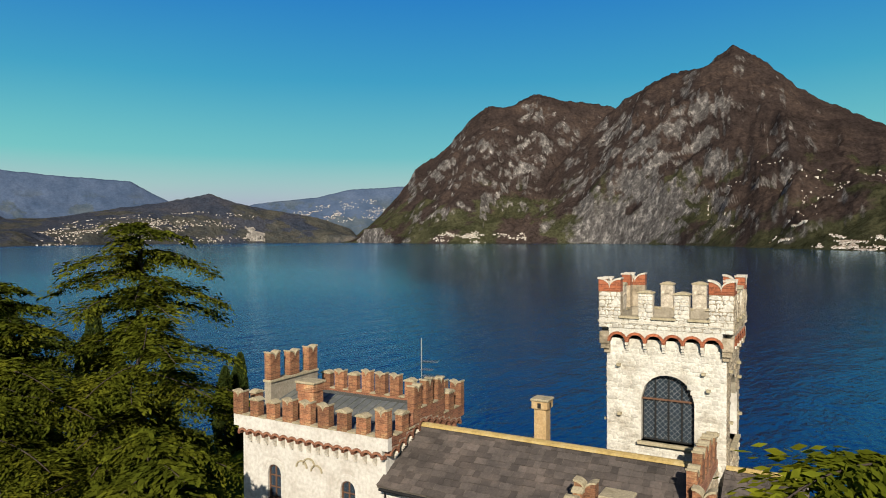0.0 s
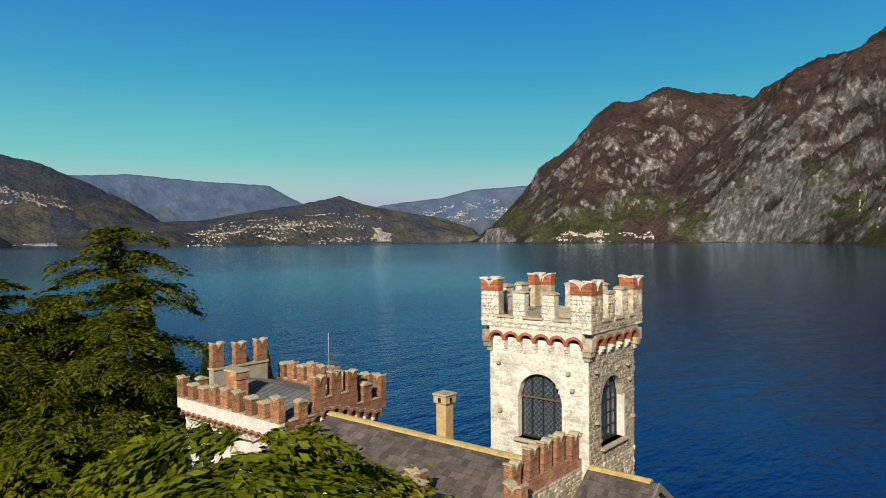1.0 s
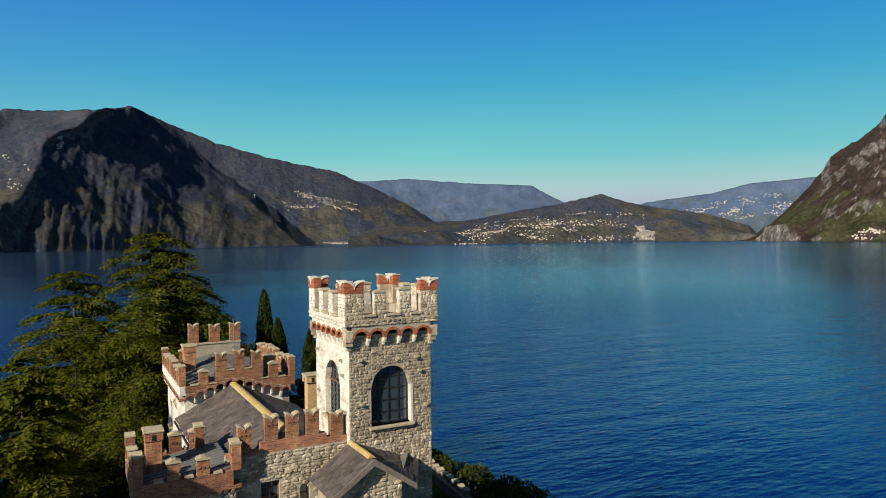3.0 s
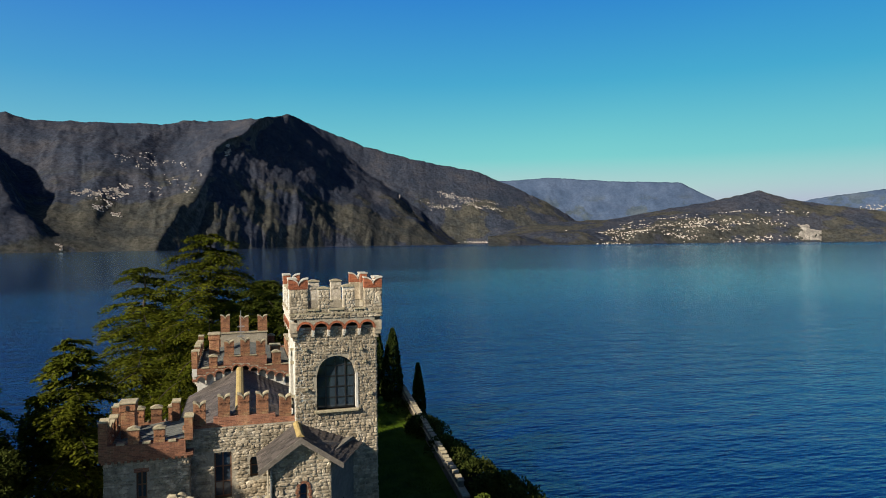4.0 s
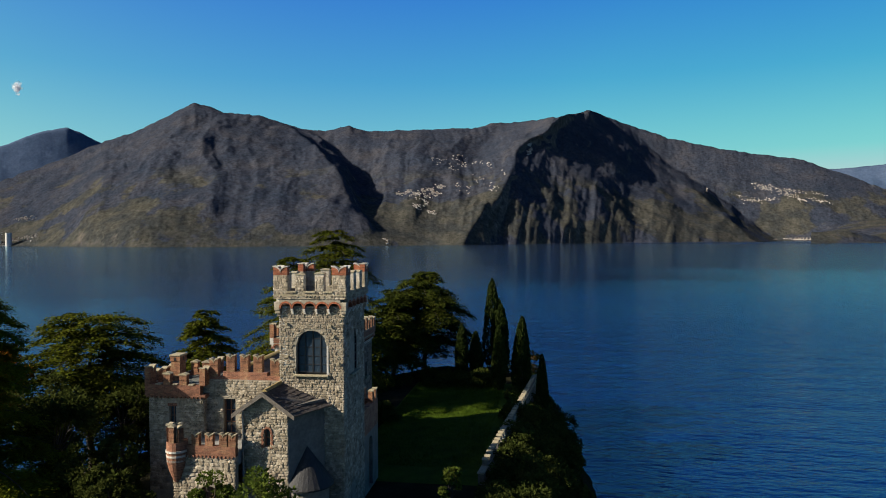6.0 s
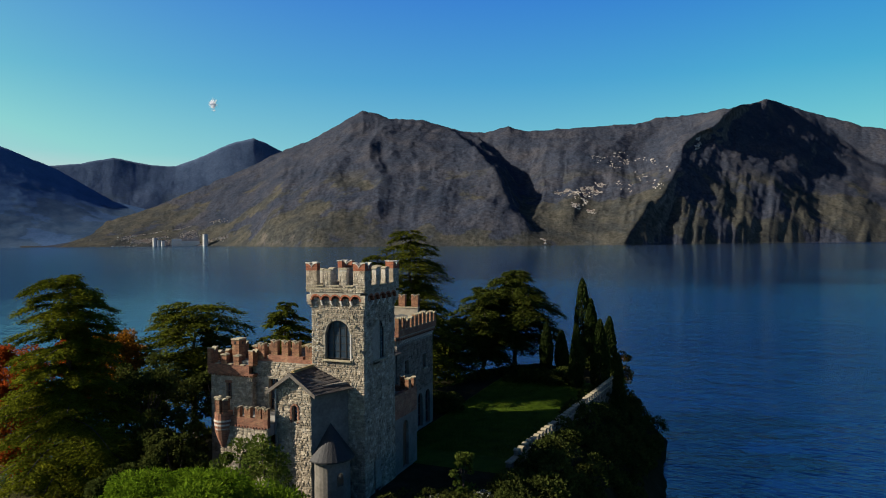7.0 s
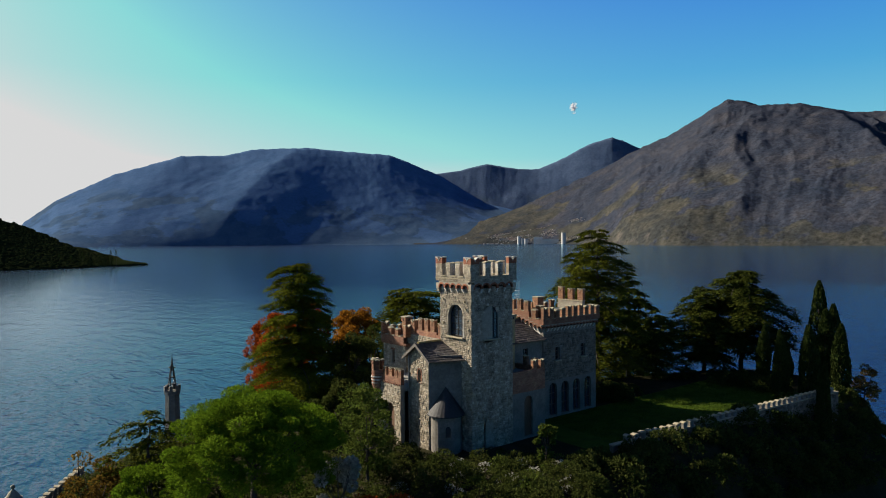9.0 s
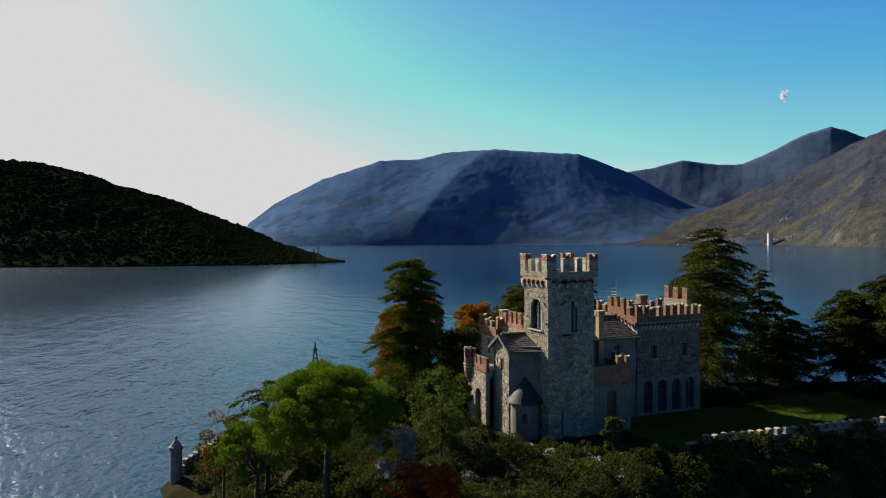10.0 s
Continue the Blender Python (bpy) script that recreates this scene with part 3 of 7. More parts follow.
def land_height(az, s, spec):
    """Height and distance of a mountain at azimuth az (degrees) and s from shore (0) to crest (1)."""
    d0, d1 = soft_line(az, spec["shore"]), soft_line(az, spec["depth"])
    if "face" in spec:
        # a massif thrust forward: its shaded face lies between two edges that close in from the shore towards the peak
        (la, lb), (ra, rb), near, far, run = spec["face"]
        up = np.clip(s, 0, 1)
        wob = 2.4 * (fbm(az / 2.6, up * 3.0, spec["seed"] + 88, 4) - 0.5) * (0.3 + up * (1 - up) * 4)
        left, right = la + (lb - la) * up + wob, ra + (rb - ra) * up
        q = np.clip((az - right) / (left - right), 0, 1)
        q = np.clip(q + 0.09 * (fbm(az / 1.7 + up * 1.2, up * 1.6, spec["seed"] + 93, 5, 0.55) - 0.5) * np.clip(q * (1 - q) * 8, 0, 1), 0, 1)
        lean = far + (near - far) * q
        keep = np.clip((az - left) / 5.0, 0, 1)
        keep = keep * keep * (3 - 2 * keep)
        behind = np.clip((right - az) / 1.5, 0, 1)
        d0 = np.where(az > left, lean + (d0 - lean) * keep, lean + (d0 - lean) * behind)
        d1 = np.where(az > left, lean + run + (d1 - lean - run) * keep, lean + run + (d1 - lean - run) * behind)
    d = d0 + s * (d1 - d0)
    x, y = -np.sin(np.radians(az)) * d, np.cos(np.radians(az)) * d
    mid = np.clip(s, 0, 1)
    jag = spec.get("jag", 0.12) * (fbm(az * 2.3, d / 160.0, spec["seed"], 4) - 0.5) * 2
    el = soft_line(az, spec["crest"]) * (1 - mid ** 4) + (smooth_line(az, spec["crest"]) + jag) * mid ** 4
    top = np.tan(np.radians(el)) * d1 + EYE
    rise = np.where(s <= 1, mid ** spec.get("power", 1.15), 1 - (s - 1) * 0.9)
    k = spec["wave"]
    warp = 0.7 * (fbm(x / k, y / k, spec["seed"] + 50, 3) - 0.5)
    gully = fbm(x / k + warp, y / k - warp, spec["seed"] + 9, 6, 0.52, True)
    reach = spec.get("rib", 5.0)
    ribs = fbm(az / reach + warp * 1.6 + 0.35 * mid, mid * 0.8 + warp, spec["seed"] + 31, 5, 0.5, True)
    hump = 4 * mid * (1 - mid)
    cut = spec["cut"] * (0.60 - 0.62 * gully - 0.38 * ribs) * 1.6 * hump ** 0.8
    fine = spec["cut"] * 0.42 * (fbm(x / k * 5, y / k * 5, spec["seed"] + 21, 4, 0.55, True) - 0.5) * np.clip(mid * 5, 0, 1) * np.clip(1 - mid, 0, 1) ** 0.5
    h = top * (rise - cut + fine)
    for a_top, a_low, wide, steep, amount in spec.get("spurs", ()):
        line = a_low + (a_top - a_low) * mid + 1.2 * warp
        off = az - line
        h = h + top * amount * hump ** 0.7 * np.exp(-np.where(off > 0, off / wide, -off / steep) ** 1.3)
    for a_top, a_low, wide, edge, amount in spec.get("hollows", ()):
        off = a_low + (a_top - a_low) * mid + 4.0 * warp + 2.2 * (fbm(x / 260, y / 260, spec["seed"] + 66, 4) - 0.5) - az
        dip = np.clip(off / edge, 0, 1) * np.clip(1 - off / wide, 0, 1)
        h = h * (1 - amount * dip * (1 - mid ** 3))
    if "cliff" in spec:
        band = np.clip(fbm(x / 260, y / 260, spec["seed"] + 77, 4) - 0.42, 0, 1) * 4
        h = h + spec["cliff"] * np.clip(band, 0, 1) * np.clip(mid * 14, 0, 1) * np.clip(1 - mid * 1.6, 0, 1)
    # nothing in front of the crest stands higher in view than the crest
    h = np.where(s < 1, np.minimum(h, EYE + (top - EYE) * d / d1 * 0.985 + 2), h)
    h = np.where(s < 0.0, s * 400 - 1, np.maximum(h, np.minimum(1.5 + 20 * mid, np.maximum(top, 1.2))))
    return x, y, h


def mountain(name, label, mat, step, rows, **spec):
    a0, a1 = spec["crest"][0][0], spec["crest"][-1][0]
    az = np.arange(a0, a1 + step, step)
    s = np.concatenate([[-0.03], np.linspace(0, 1, rows) ** 1.1, [1.06, 1.15, 1.3]])
    A, S = np.meshgrid(az, s)
    x, y, h = land_height(A, S, spec)
    me = grid_mesh(name, np.stack([x, y, h], -1), len(s), len(az), mat)
    ob = new(name, me)
    LAND.append((name, spec))
    return tagged(ob, label, "mountain", "", "structure")


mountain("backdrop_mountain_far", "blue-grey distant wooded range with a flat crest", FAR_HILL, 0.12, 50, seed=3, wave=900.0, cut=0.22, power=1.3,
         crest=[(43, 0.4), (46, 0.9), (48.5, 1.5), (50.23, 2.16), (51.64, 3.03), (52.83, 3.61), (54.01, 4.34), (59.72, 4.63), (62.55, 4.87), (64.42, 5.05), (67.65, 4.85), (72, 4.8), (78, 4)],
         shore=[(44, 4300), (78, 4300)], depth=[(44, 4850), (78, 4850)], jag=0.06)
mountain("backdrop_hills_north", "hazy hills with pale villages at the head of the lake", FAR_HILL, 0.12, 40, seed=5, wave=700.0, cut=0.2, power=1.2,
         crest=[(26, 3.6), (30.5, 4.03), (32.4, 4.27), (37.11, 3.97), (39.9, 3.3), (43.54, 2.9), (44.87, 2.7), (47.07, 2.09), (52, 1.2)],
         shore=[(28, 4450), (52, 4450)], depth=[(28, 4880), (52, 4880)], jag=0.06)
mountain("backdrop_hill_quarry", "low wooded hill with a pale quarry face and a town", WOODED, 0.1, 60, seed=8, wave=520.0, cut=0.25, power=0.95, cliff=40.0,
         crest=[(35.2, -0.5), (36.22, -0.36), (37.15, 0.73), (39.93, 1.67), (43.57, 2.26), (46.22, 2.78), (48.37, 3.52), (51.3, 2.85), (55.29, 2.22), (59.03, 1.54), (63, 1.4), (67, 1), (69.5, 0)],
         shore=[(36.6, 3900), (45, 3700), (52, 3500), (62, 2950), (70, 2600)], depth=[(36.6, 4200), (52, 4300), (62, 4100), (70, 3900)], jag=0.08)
mountain("backdrop_mountain_crag", "steep grey limestone mountain with brown autumn woods", ROCKY, 0.07, 120, seed=12, wave=520.0, cut=0.26, power=1.05, cliff=75.0, rib=4.0,
         spurs=[(21.7, 30.0, 2.5, 1.8, 0.10)],
         crest=[(12, 8.6), (15.54, 10.54), (19.18, 11.14), (21.73, 11.81), (23.14, 10.95), (24.32, 10.74), (25.5, 10.9), (27.16, 9.64), (29.07, 7.33), (31.7, 5.79), (32.32, 4.51), (34.32, 2.15), (35.75, 0.87), (37.16, -0.36), (38, -0.6)],
         shore=[(14, 2900), (18, 2900), (30, 2900), (36, 3500), (38.5, 4050)], depth=[(14, 4300), (30, 4250), (38.5, 4200)], jag=0.22)
mountain("backdrop_mountain_peak", "pointed limestone peak over brown woods and terraced slopes", ROCKY, 0.1, 104, seed=19, wave=520.0, cut=0.27, power=1.12, cliff=60.0, rib=4.0,
         spurs=[(6.3, 15.5, 3.0, 2.2, 0.14), (10.7, 18.5, 2.5, 2.0, 0.1)],
         crest=[(-44, 7), (-32, 8.5), (-20, 8), (-12, 8.6), (-7, 7.6), (-3.79, 7.84), (-1.44, 9.05), (1.48, 10.74), (3, 12.19), (4.56, 13.5), (6.27, 14.5), (7.37, 13.78), (8.4, 12.91), (10.72, 12.89), (12.45, 11.98), (14.65, 10.87), (16.9, 8.73), (18.74, 6.95), (21.06, 4.21), (23.5, 1.4), (25.2, -0.4)],
         shore=[(-44, 1300), (-8, 1350), (-3, 1450), (2, 1650), (6, 1900), (12, 2500), (16, 2800), (25, 2950)], depth=[(-44, 3000), (-3, 3200), (6, 3500), (26, 3500)], jag=0.22)
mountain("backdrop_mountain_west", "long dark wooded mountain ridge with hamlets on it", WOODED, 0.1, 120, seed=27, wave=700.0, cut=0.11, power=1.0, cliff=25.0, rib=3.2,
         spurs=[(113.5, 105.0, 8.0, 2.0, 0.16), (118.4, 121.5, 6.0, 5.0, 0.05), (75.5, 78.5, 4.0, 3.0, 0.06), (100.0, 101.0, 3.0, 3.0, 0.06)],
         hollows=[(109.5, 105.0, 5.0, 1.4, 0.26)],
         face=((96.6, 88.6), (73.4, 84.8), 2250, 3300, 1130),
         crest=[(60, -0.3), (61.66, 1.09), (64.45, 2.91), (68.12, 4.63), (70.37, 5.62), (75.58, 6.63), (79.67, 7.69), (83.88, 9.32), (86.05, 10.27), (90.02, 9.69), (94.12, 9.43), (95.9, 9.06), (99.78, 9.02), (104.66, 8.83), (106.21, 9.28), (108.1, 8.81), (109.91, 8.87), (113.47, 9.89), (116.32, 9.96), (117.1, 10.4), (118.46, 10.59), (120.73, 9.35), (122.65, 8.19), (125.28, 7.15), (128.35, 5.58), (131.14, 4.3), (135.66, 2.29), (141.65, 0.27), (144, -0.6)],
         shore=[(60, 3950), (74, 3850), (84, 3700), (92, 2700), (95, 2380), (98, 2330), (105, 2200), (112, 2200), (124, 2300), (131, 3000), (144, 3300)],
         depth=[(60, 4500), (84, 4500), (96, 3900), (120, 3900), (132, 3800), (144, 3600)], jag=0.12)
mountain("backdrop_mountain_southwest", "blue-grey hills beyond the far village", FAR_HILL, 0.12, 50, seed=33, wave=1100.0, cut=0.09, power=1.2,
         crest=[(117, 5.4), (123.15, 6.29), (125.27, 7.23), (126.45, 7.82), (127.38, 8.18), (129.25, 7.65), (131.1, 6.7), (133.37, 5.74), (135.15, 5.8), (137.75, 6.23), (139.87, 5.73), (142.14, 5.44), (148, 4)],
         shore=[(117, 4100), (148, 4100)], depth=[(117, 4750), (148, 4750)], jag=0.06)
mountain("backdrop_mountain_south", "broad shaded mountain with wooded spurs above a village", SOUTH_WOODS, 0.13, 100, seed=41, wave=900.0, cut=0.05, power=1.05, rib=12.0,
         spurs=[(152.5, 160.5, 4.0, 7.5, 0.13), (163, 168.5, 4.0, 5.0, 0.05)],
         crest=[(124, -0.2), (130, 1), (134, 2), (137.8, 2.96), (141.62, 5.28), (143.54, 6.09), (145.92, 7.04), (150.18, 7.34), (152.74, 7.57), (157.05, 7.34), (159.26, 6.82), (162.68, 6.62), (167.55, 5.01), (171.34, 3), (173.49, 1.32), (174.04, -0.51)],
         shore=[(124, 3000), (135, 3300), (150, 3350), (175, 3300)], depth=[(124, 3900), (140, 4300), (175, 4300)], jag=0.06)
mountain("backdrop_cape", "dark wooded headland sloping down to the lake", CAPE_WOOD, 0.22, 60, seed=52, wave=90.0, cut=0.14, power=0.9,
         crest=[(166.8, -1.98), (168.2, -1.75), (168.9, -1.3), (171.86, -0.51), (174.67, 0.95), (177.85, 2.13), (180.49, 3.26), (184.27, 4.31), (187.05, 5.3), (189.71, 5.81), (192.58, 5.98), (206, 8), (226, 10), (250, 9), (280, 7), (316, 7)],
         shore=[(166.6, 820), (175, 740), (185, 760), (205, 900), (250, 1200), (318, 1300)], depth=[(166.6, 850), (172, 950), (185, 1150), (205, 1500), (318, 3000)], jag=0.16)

# one small cloud far beyond the ridge
CLOUD = bpy.data.materials.new("white_cloud")
CLOUD.use_nodes = True
_c = CLOUD.node_tree.nodes["Principled BSDF"]
_c.inputs["Base Color"].default_value, _c.inputs["Roughness"].default_value, _c.inputs["Specular IOR Level"].default_value = (0.8, 0.8, 0.82, 1), 1.0, 0.0
_t, _m = CLOUD.node_tree.nodes.new("ShaderNodeBsdfTranslucent"), CLOUD.node_tree.nodes.new("ShaderNodeMixShader")
_t.inputs["Color"].default_value = (0.8, 0.8, 0.82, 1)
CLOUD.node_tree.links.new(_c.outputs["BSDF"], _m.inputs[1])
CLOUD.node_tree.links.new(_t.outputs["BSDF"], _m.inputs[2])
CLOUD.node_tree.links.new(_m.outputs["Shader"], CLOUD.node_tree.nodes["Material Output"].inputs["Surface"])
_r = np.random.default_rng(4)
_az, _el = radians(130.46), radians(10.70)
_mid = np.array([-math.sin(_az) * math.cos(_el), math.cos(_az) * math.cos(_el), math.sin(_el)]) * 4700 + np.array([0, 0, EYE])
_p = _mid + _r.normal(0, 1, (260, 3)) * np.array([9, 9, 14])
_o = _r.normal(0, 1, (260, 2, 3))
_o = _o / np.linalg.norm(_o, axis=2, keepdims=True) * 4.5
_v = np.stack([_p - _o[:, 0], _p - _o[:, 1], _p + _o[:, 0], _p + _o[:, 1]], 1)
_me = bpy.data.meshes.new("backdrop_cloud")
_me.from_pydata(_v.reshape(-1, 3).tolist(), [], np.arange(1040).reshape(-1, 4).tolist())
_me.materials.append(CLOUD)
tagged(new("backdrop_cloud", _me), "single small white cloud in a clear sky", "cloud", "", "structure")

# the lake
_bm = bmesh.new()
_v = [_bm.verts.new(p) for p in ((-5200, -5200, 0), (5200, -5200, 0), (5200, 5200, 0), (-5200, 5200, 0))]
_bm.faces.new(_v)
tagged(new("water", mesh_of("water", _bm, WATER)), "deep blue lake water with fine ripples", "lake", "", "structure")

# ---- the island ----
SHORE = [(38, 20), (10, 24), (-20, 21.5), (-38, 20.5), (-54, 19.5), (-64, 13), (-68, -2), (-58, -16), (-36, -26), (-15, -40), (4, -50), (18, -49), (28, -40), (36, -27), (33.6, -15), (36, -4)]


def shore_distance(x, y):
    """Metres inside the island's shoreline (negative outside)."""
    best = np.full(x.shape, 1e9)
    inside = np.zeros(x.shape, bool)
    k = len(SHORE)
    for i in range(k):
        (ax, ay), (bx, by) = SHORE[i], SHORE[(i + 1) % k]
        ex, ey = bx - ax, by - ay
        t = np.clip(((x - ax) * ex + (y - ay) * ey) / (ex * ex + ey * ey), 0, 1)
        best = np.minimum(best, np.hypot(x - ax - t * ex, y - ay - t * ey))
        inside ^= ((ay > y) != (by > y)) & (x < ex * (y - ay) / (ey + 1e-9) + ax)
    return np.where(inside, best, -best)


def ground_z(x, y):
    x, y = np.asarray(x, float), np.asarray(y, float)
    d = shore_distance(x, y) + 1.6 * (fbm(x / 6, y / 6, 61, 3) - 0.5)
    north = np.clip((y + 5) / 12, 0, 1)
    reach = 15.0 * (1 - north) + 9.5 * north
    k = np.clip(d / reach, 0, 1)
    k = k * k * (3 - 2 * k)
    east = np.clip((x - 8) / 22, 0, 1) + np.clip((-y - 16) / 22, 0, 1)
    level = 9.5 - 4.2 * np.clip(east, 0, 1)
    z = level * k + np.where(d < 0, d * 0.8, np.minimum(d * 0.9, 1.2) * (1 - k))
    bumps = 0.7 * (fbm(x / 4, y / 4, 63, 4) - 0.5) * np.clip(d, 0, 1)
    garden = np.clip(np.minimum(np.minimum(x + 46, 6 - x), np.minimum(y + 12, 11.9 - 0.1 * (x + 6.6) - y)) / 2, 0, 1)
    return z + bumps * (1 - garden) + garden * 0


_gx, _gy = np.meshgrid(np.arange(-76, 52.1, 0.8), np.arange(-58, 32.1, 0.8))
_gz = ground_z(_gx, _gy)
_me = grid_mesh("ground", np.stack([_gx, _gy, _gz], -1), _gx.shape[0], _gx.shape[1], EARTH)
tagged(new("ground", _me), "wooded island ground with rocky edges", "island", "", "structure")


def standing(x, y):
    return float(ground_z(np.array([float(x)]), np.array([float(y)]))[0])


# the lawn on its terrace
_lx, _ly = np.meshgrid(np.arange(-43.4, -5.9, 0.4), np.linspace(0, 1, 34))
_ly = -1.2 + _ly * (11.6 - 0.1016 * (_lx + 6.6))
_lz = 9.56 + 0.06 * (fbm(_lx / 2, _ly / 2, 71, 3) - 0.5)
_me = grid_mesh("lawn", np.stack([_lx, _ly, _lz], -1), _lx.shape[0], _lx.shape[1], GRASS)
tagged(new("lawn", _me), "short green lawn on the castle terrace", "lawn", "", "structure")
_r = np.random.default_rng(5)
_n = 26000
_px, _py = _r.uniform(-45, -10, _n), _r.uniform(-1, 10.3, _n)
_hh, _ang, _ww = _r.uniform(0.05, 0.12, _n), _r.uniform(0, 6.28, _n), 0.03
_vv = np.zeros((_n, 3, 3))
_vv[:, 0] = np.stack([_px - np.cos(_ang) * _ww, _py - np.sin(_ang) * _ww, np.full(_n, 9.55)], -1)
_vv[:, 1] = np.stack([_px + np.cos(_ang) * _ww, _py + np.sin(_ang) * _ww, np.full(_n, 9.55)], -1)
_vv[:, 2] = np.stack([_px + _r.uniform(-0.04, 0.04, _n), _py + _r.uniform(-0.04, 0.04, _n), 9.58 + _hh], -1)
_me = bpy.data.meshes.new("grass_blades")
_me.from_pydata(_vv.reshape(-1, 3).tolist(), [], np.arange(3 * _n).reshape(-1, 3).tolist())
_me.materials.append(GRASS)
tagged(new("grass_blades", _me), "short grass blades on the lawn", "grass", "", "stuff")


# ---- castle ----
def swallow_outline(w, h, steps=5, deep=0.42):
    """Top line of a swallow-tailed merlon, from one tip over the notch to the other."""
    pts = []
    for i in range(steps + 1):
        a = math.pi / 2 * i / steps
        pts.append((-w / 2 + w / 2 * math.sin(a), h - deep * w * (1 - math.cos(a))))
    pts += [(-x, z) for x, z in reversed(pts[:-1])]
    return pts


def merlon_meshes(w, d, h, body_mat, cap_mat, tail=True, cap=0.07):
    """Body and cap of one merlon, standing on z = 0, its face towards -y."""
    bm, bc = bmesh.new(), bmesh.new()
    if tail:
        top = swallow_outline(w, h)
        extrude_profile(bm, [(-w / 2, 0)] + top + [(w / 2, 0)], -d / 2, d / 2)
        band = [(x * 1.07, z) for x, z in top]
        strip_profile(bc, [(x, z + 0.002) for x, z in band], [(x, z + cap * (1.0 - 0.4 * abs(x) / w)) for x, z in band], -d / 2 - 0.035, d / 2 + 0.035)
    else:
        box(bm, -w / 2, w / 2, -d / 2, d / 2, 0, h)
        extrude_profile(bc, [(-w / 2 - 0.05, h), (w / 2 + 0.05, h), (w / 2 + 0.04, h + cap * 0.8), (w * 0.15, h + cap * 1.9), (-w * 0.15, h + cap * 1.9), (-w / 2 - 0.04, h + cap * 0.8)], -d / 2 - 0.05, d / 2 + 0.05)
    # two brick dentil courses under the head
    for k in range(3):
        x = (-0.32 + 0.32 * k) * w
        box(bm, x - 0.05, x + 0.05, -d / 2 - 0.03, d / 2 + 0.03, h - 0.5 * w - 0.12, h - 0.5 * w - 0.03)
    return mesh_of("merlon", bm, body_mat), mesh_of("cap", bc, cap_mat)


MERLON_RNG = [7]


def set_merlon(parent, meshes, place, turn, lift=0.0):
    MERLON_RNG[0] = (MERLON_RNG[0] * 1103515245 + 12345) % 2 ** 31
    k = MERLON_RNG[0] / 2 ** 31
    m = piece("merlon", meshes[0], parent, place, turn + 0.05 * (k - 0.5), (1 + 0.10 * (k - 0.5), 1, 1 + 0.16 * ((k * 7) % 1 - 0.5)))
    c = new("cap", meshes[1])
    c.parent = m
    return m


def crenels(parent, w, z, us, meshes, out=0.0):
    for u in us:
        set_merlon(parent, meshes, w.at(u, out, z), w.turn)


def spread(n, a, b):
    return [a + (b - a) * i / (n - 1) for i in range(n)]


def corbel_meshes(pitch, rise, depth, arch_mat, block_mat, ring=0.125):
    """One arch of a corbel table: a brick ring with its spandrel, and the stone corbel beside it; z = 0 at the springing."""
    r = pitch / 2 - 0.06
    arch, sp = bmesh.new(), bmesh.new()
    pts_in = [(r * math.cos(a), r * math.sin(a)) for a in [math.pi * i / 8 for i in range(9)]]
    pts_out = [((r + ring) * math.cos(a), (r + ring) * math.sin(a)) for a in [math.pi * i / 8 for i in range(9)]]
    strip_profile(arch, pts_in, pts_out, -0.025, depth)
    lim = pitch / 2
    outer = [(max(-lim, min(lim, x)), z) for x, z in pts_out]
    strip_profile(sp, outer, [(x, rise) for x, z in outer], 0, depth)
    co = bmesh.new()
    for i, (o, zz) in enumerate(((0.0, -0.13), (depth * 0.33, -0.26), (depth * 0.66, -0.38))):
        box(co, -0.075, 0.075, o, depth + 0.02, zz, zz + 0.12)
    return mesh_of("arch", arch, arch_mat), mesh_of("spandrel", sp, block_mat), mesh_of("corbel", co, WHITE_CAP)


def corbel_table(parent, w, z, n, a, b, rise, depth, arch_mat, block_mat, lift=None):
    """n arches between u = a and b, jutting out by depth; z is the springing, lifted along u where lift is given."""
    pitch = (b - a) / n
    arch, sp, co = corbel_meshes(pitch, rise, depth, arch_mat, block_mat)
    for i in range(n):
        m = piece("corbel_arch", sp, parent, w.at(a + (i + 0.5) * pitch, depth, z + (lift(a + (i + 0.5) * pitch) if lift else 0.0)), w.turn)
        k = new("arch_ring", arch)
        k.parent = m
        if i:
            piece("corbel", co, parent, w.at(a + i * pitch, depth, z + (lift(a + i * pitch) if lift else 0.0)), w.turn)


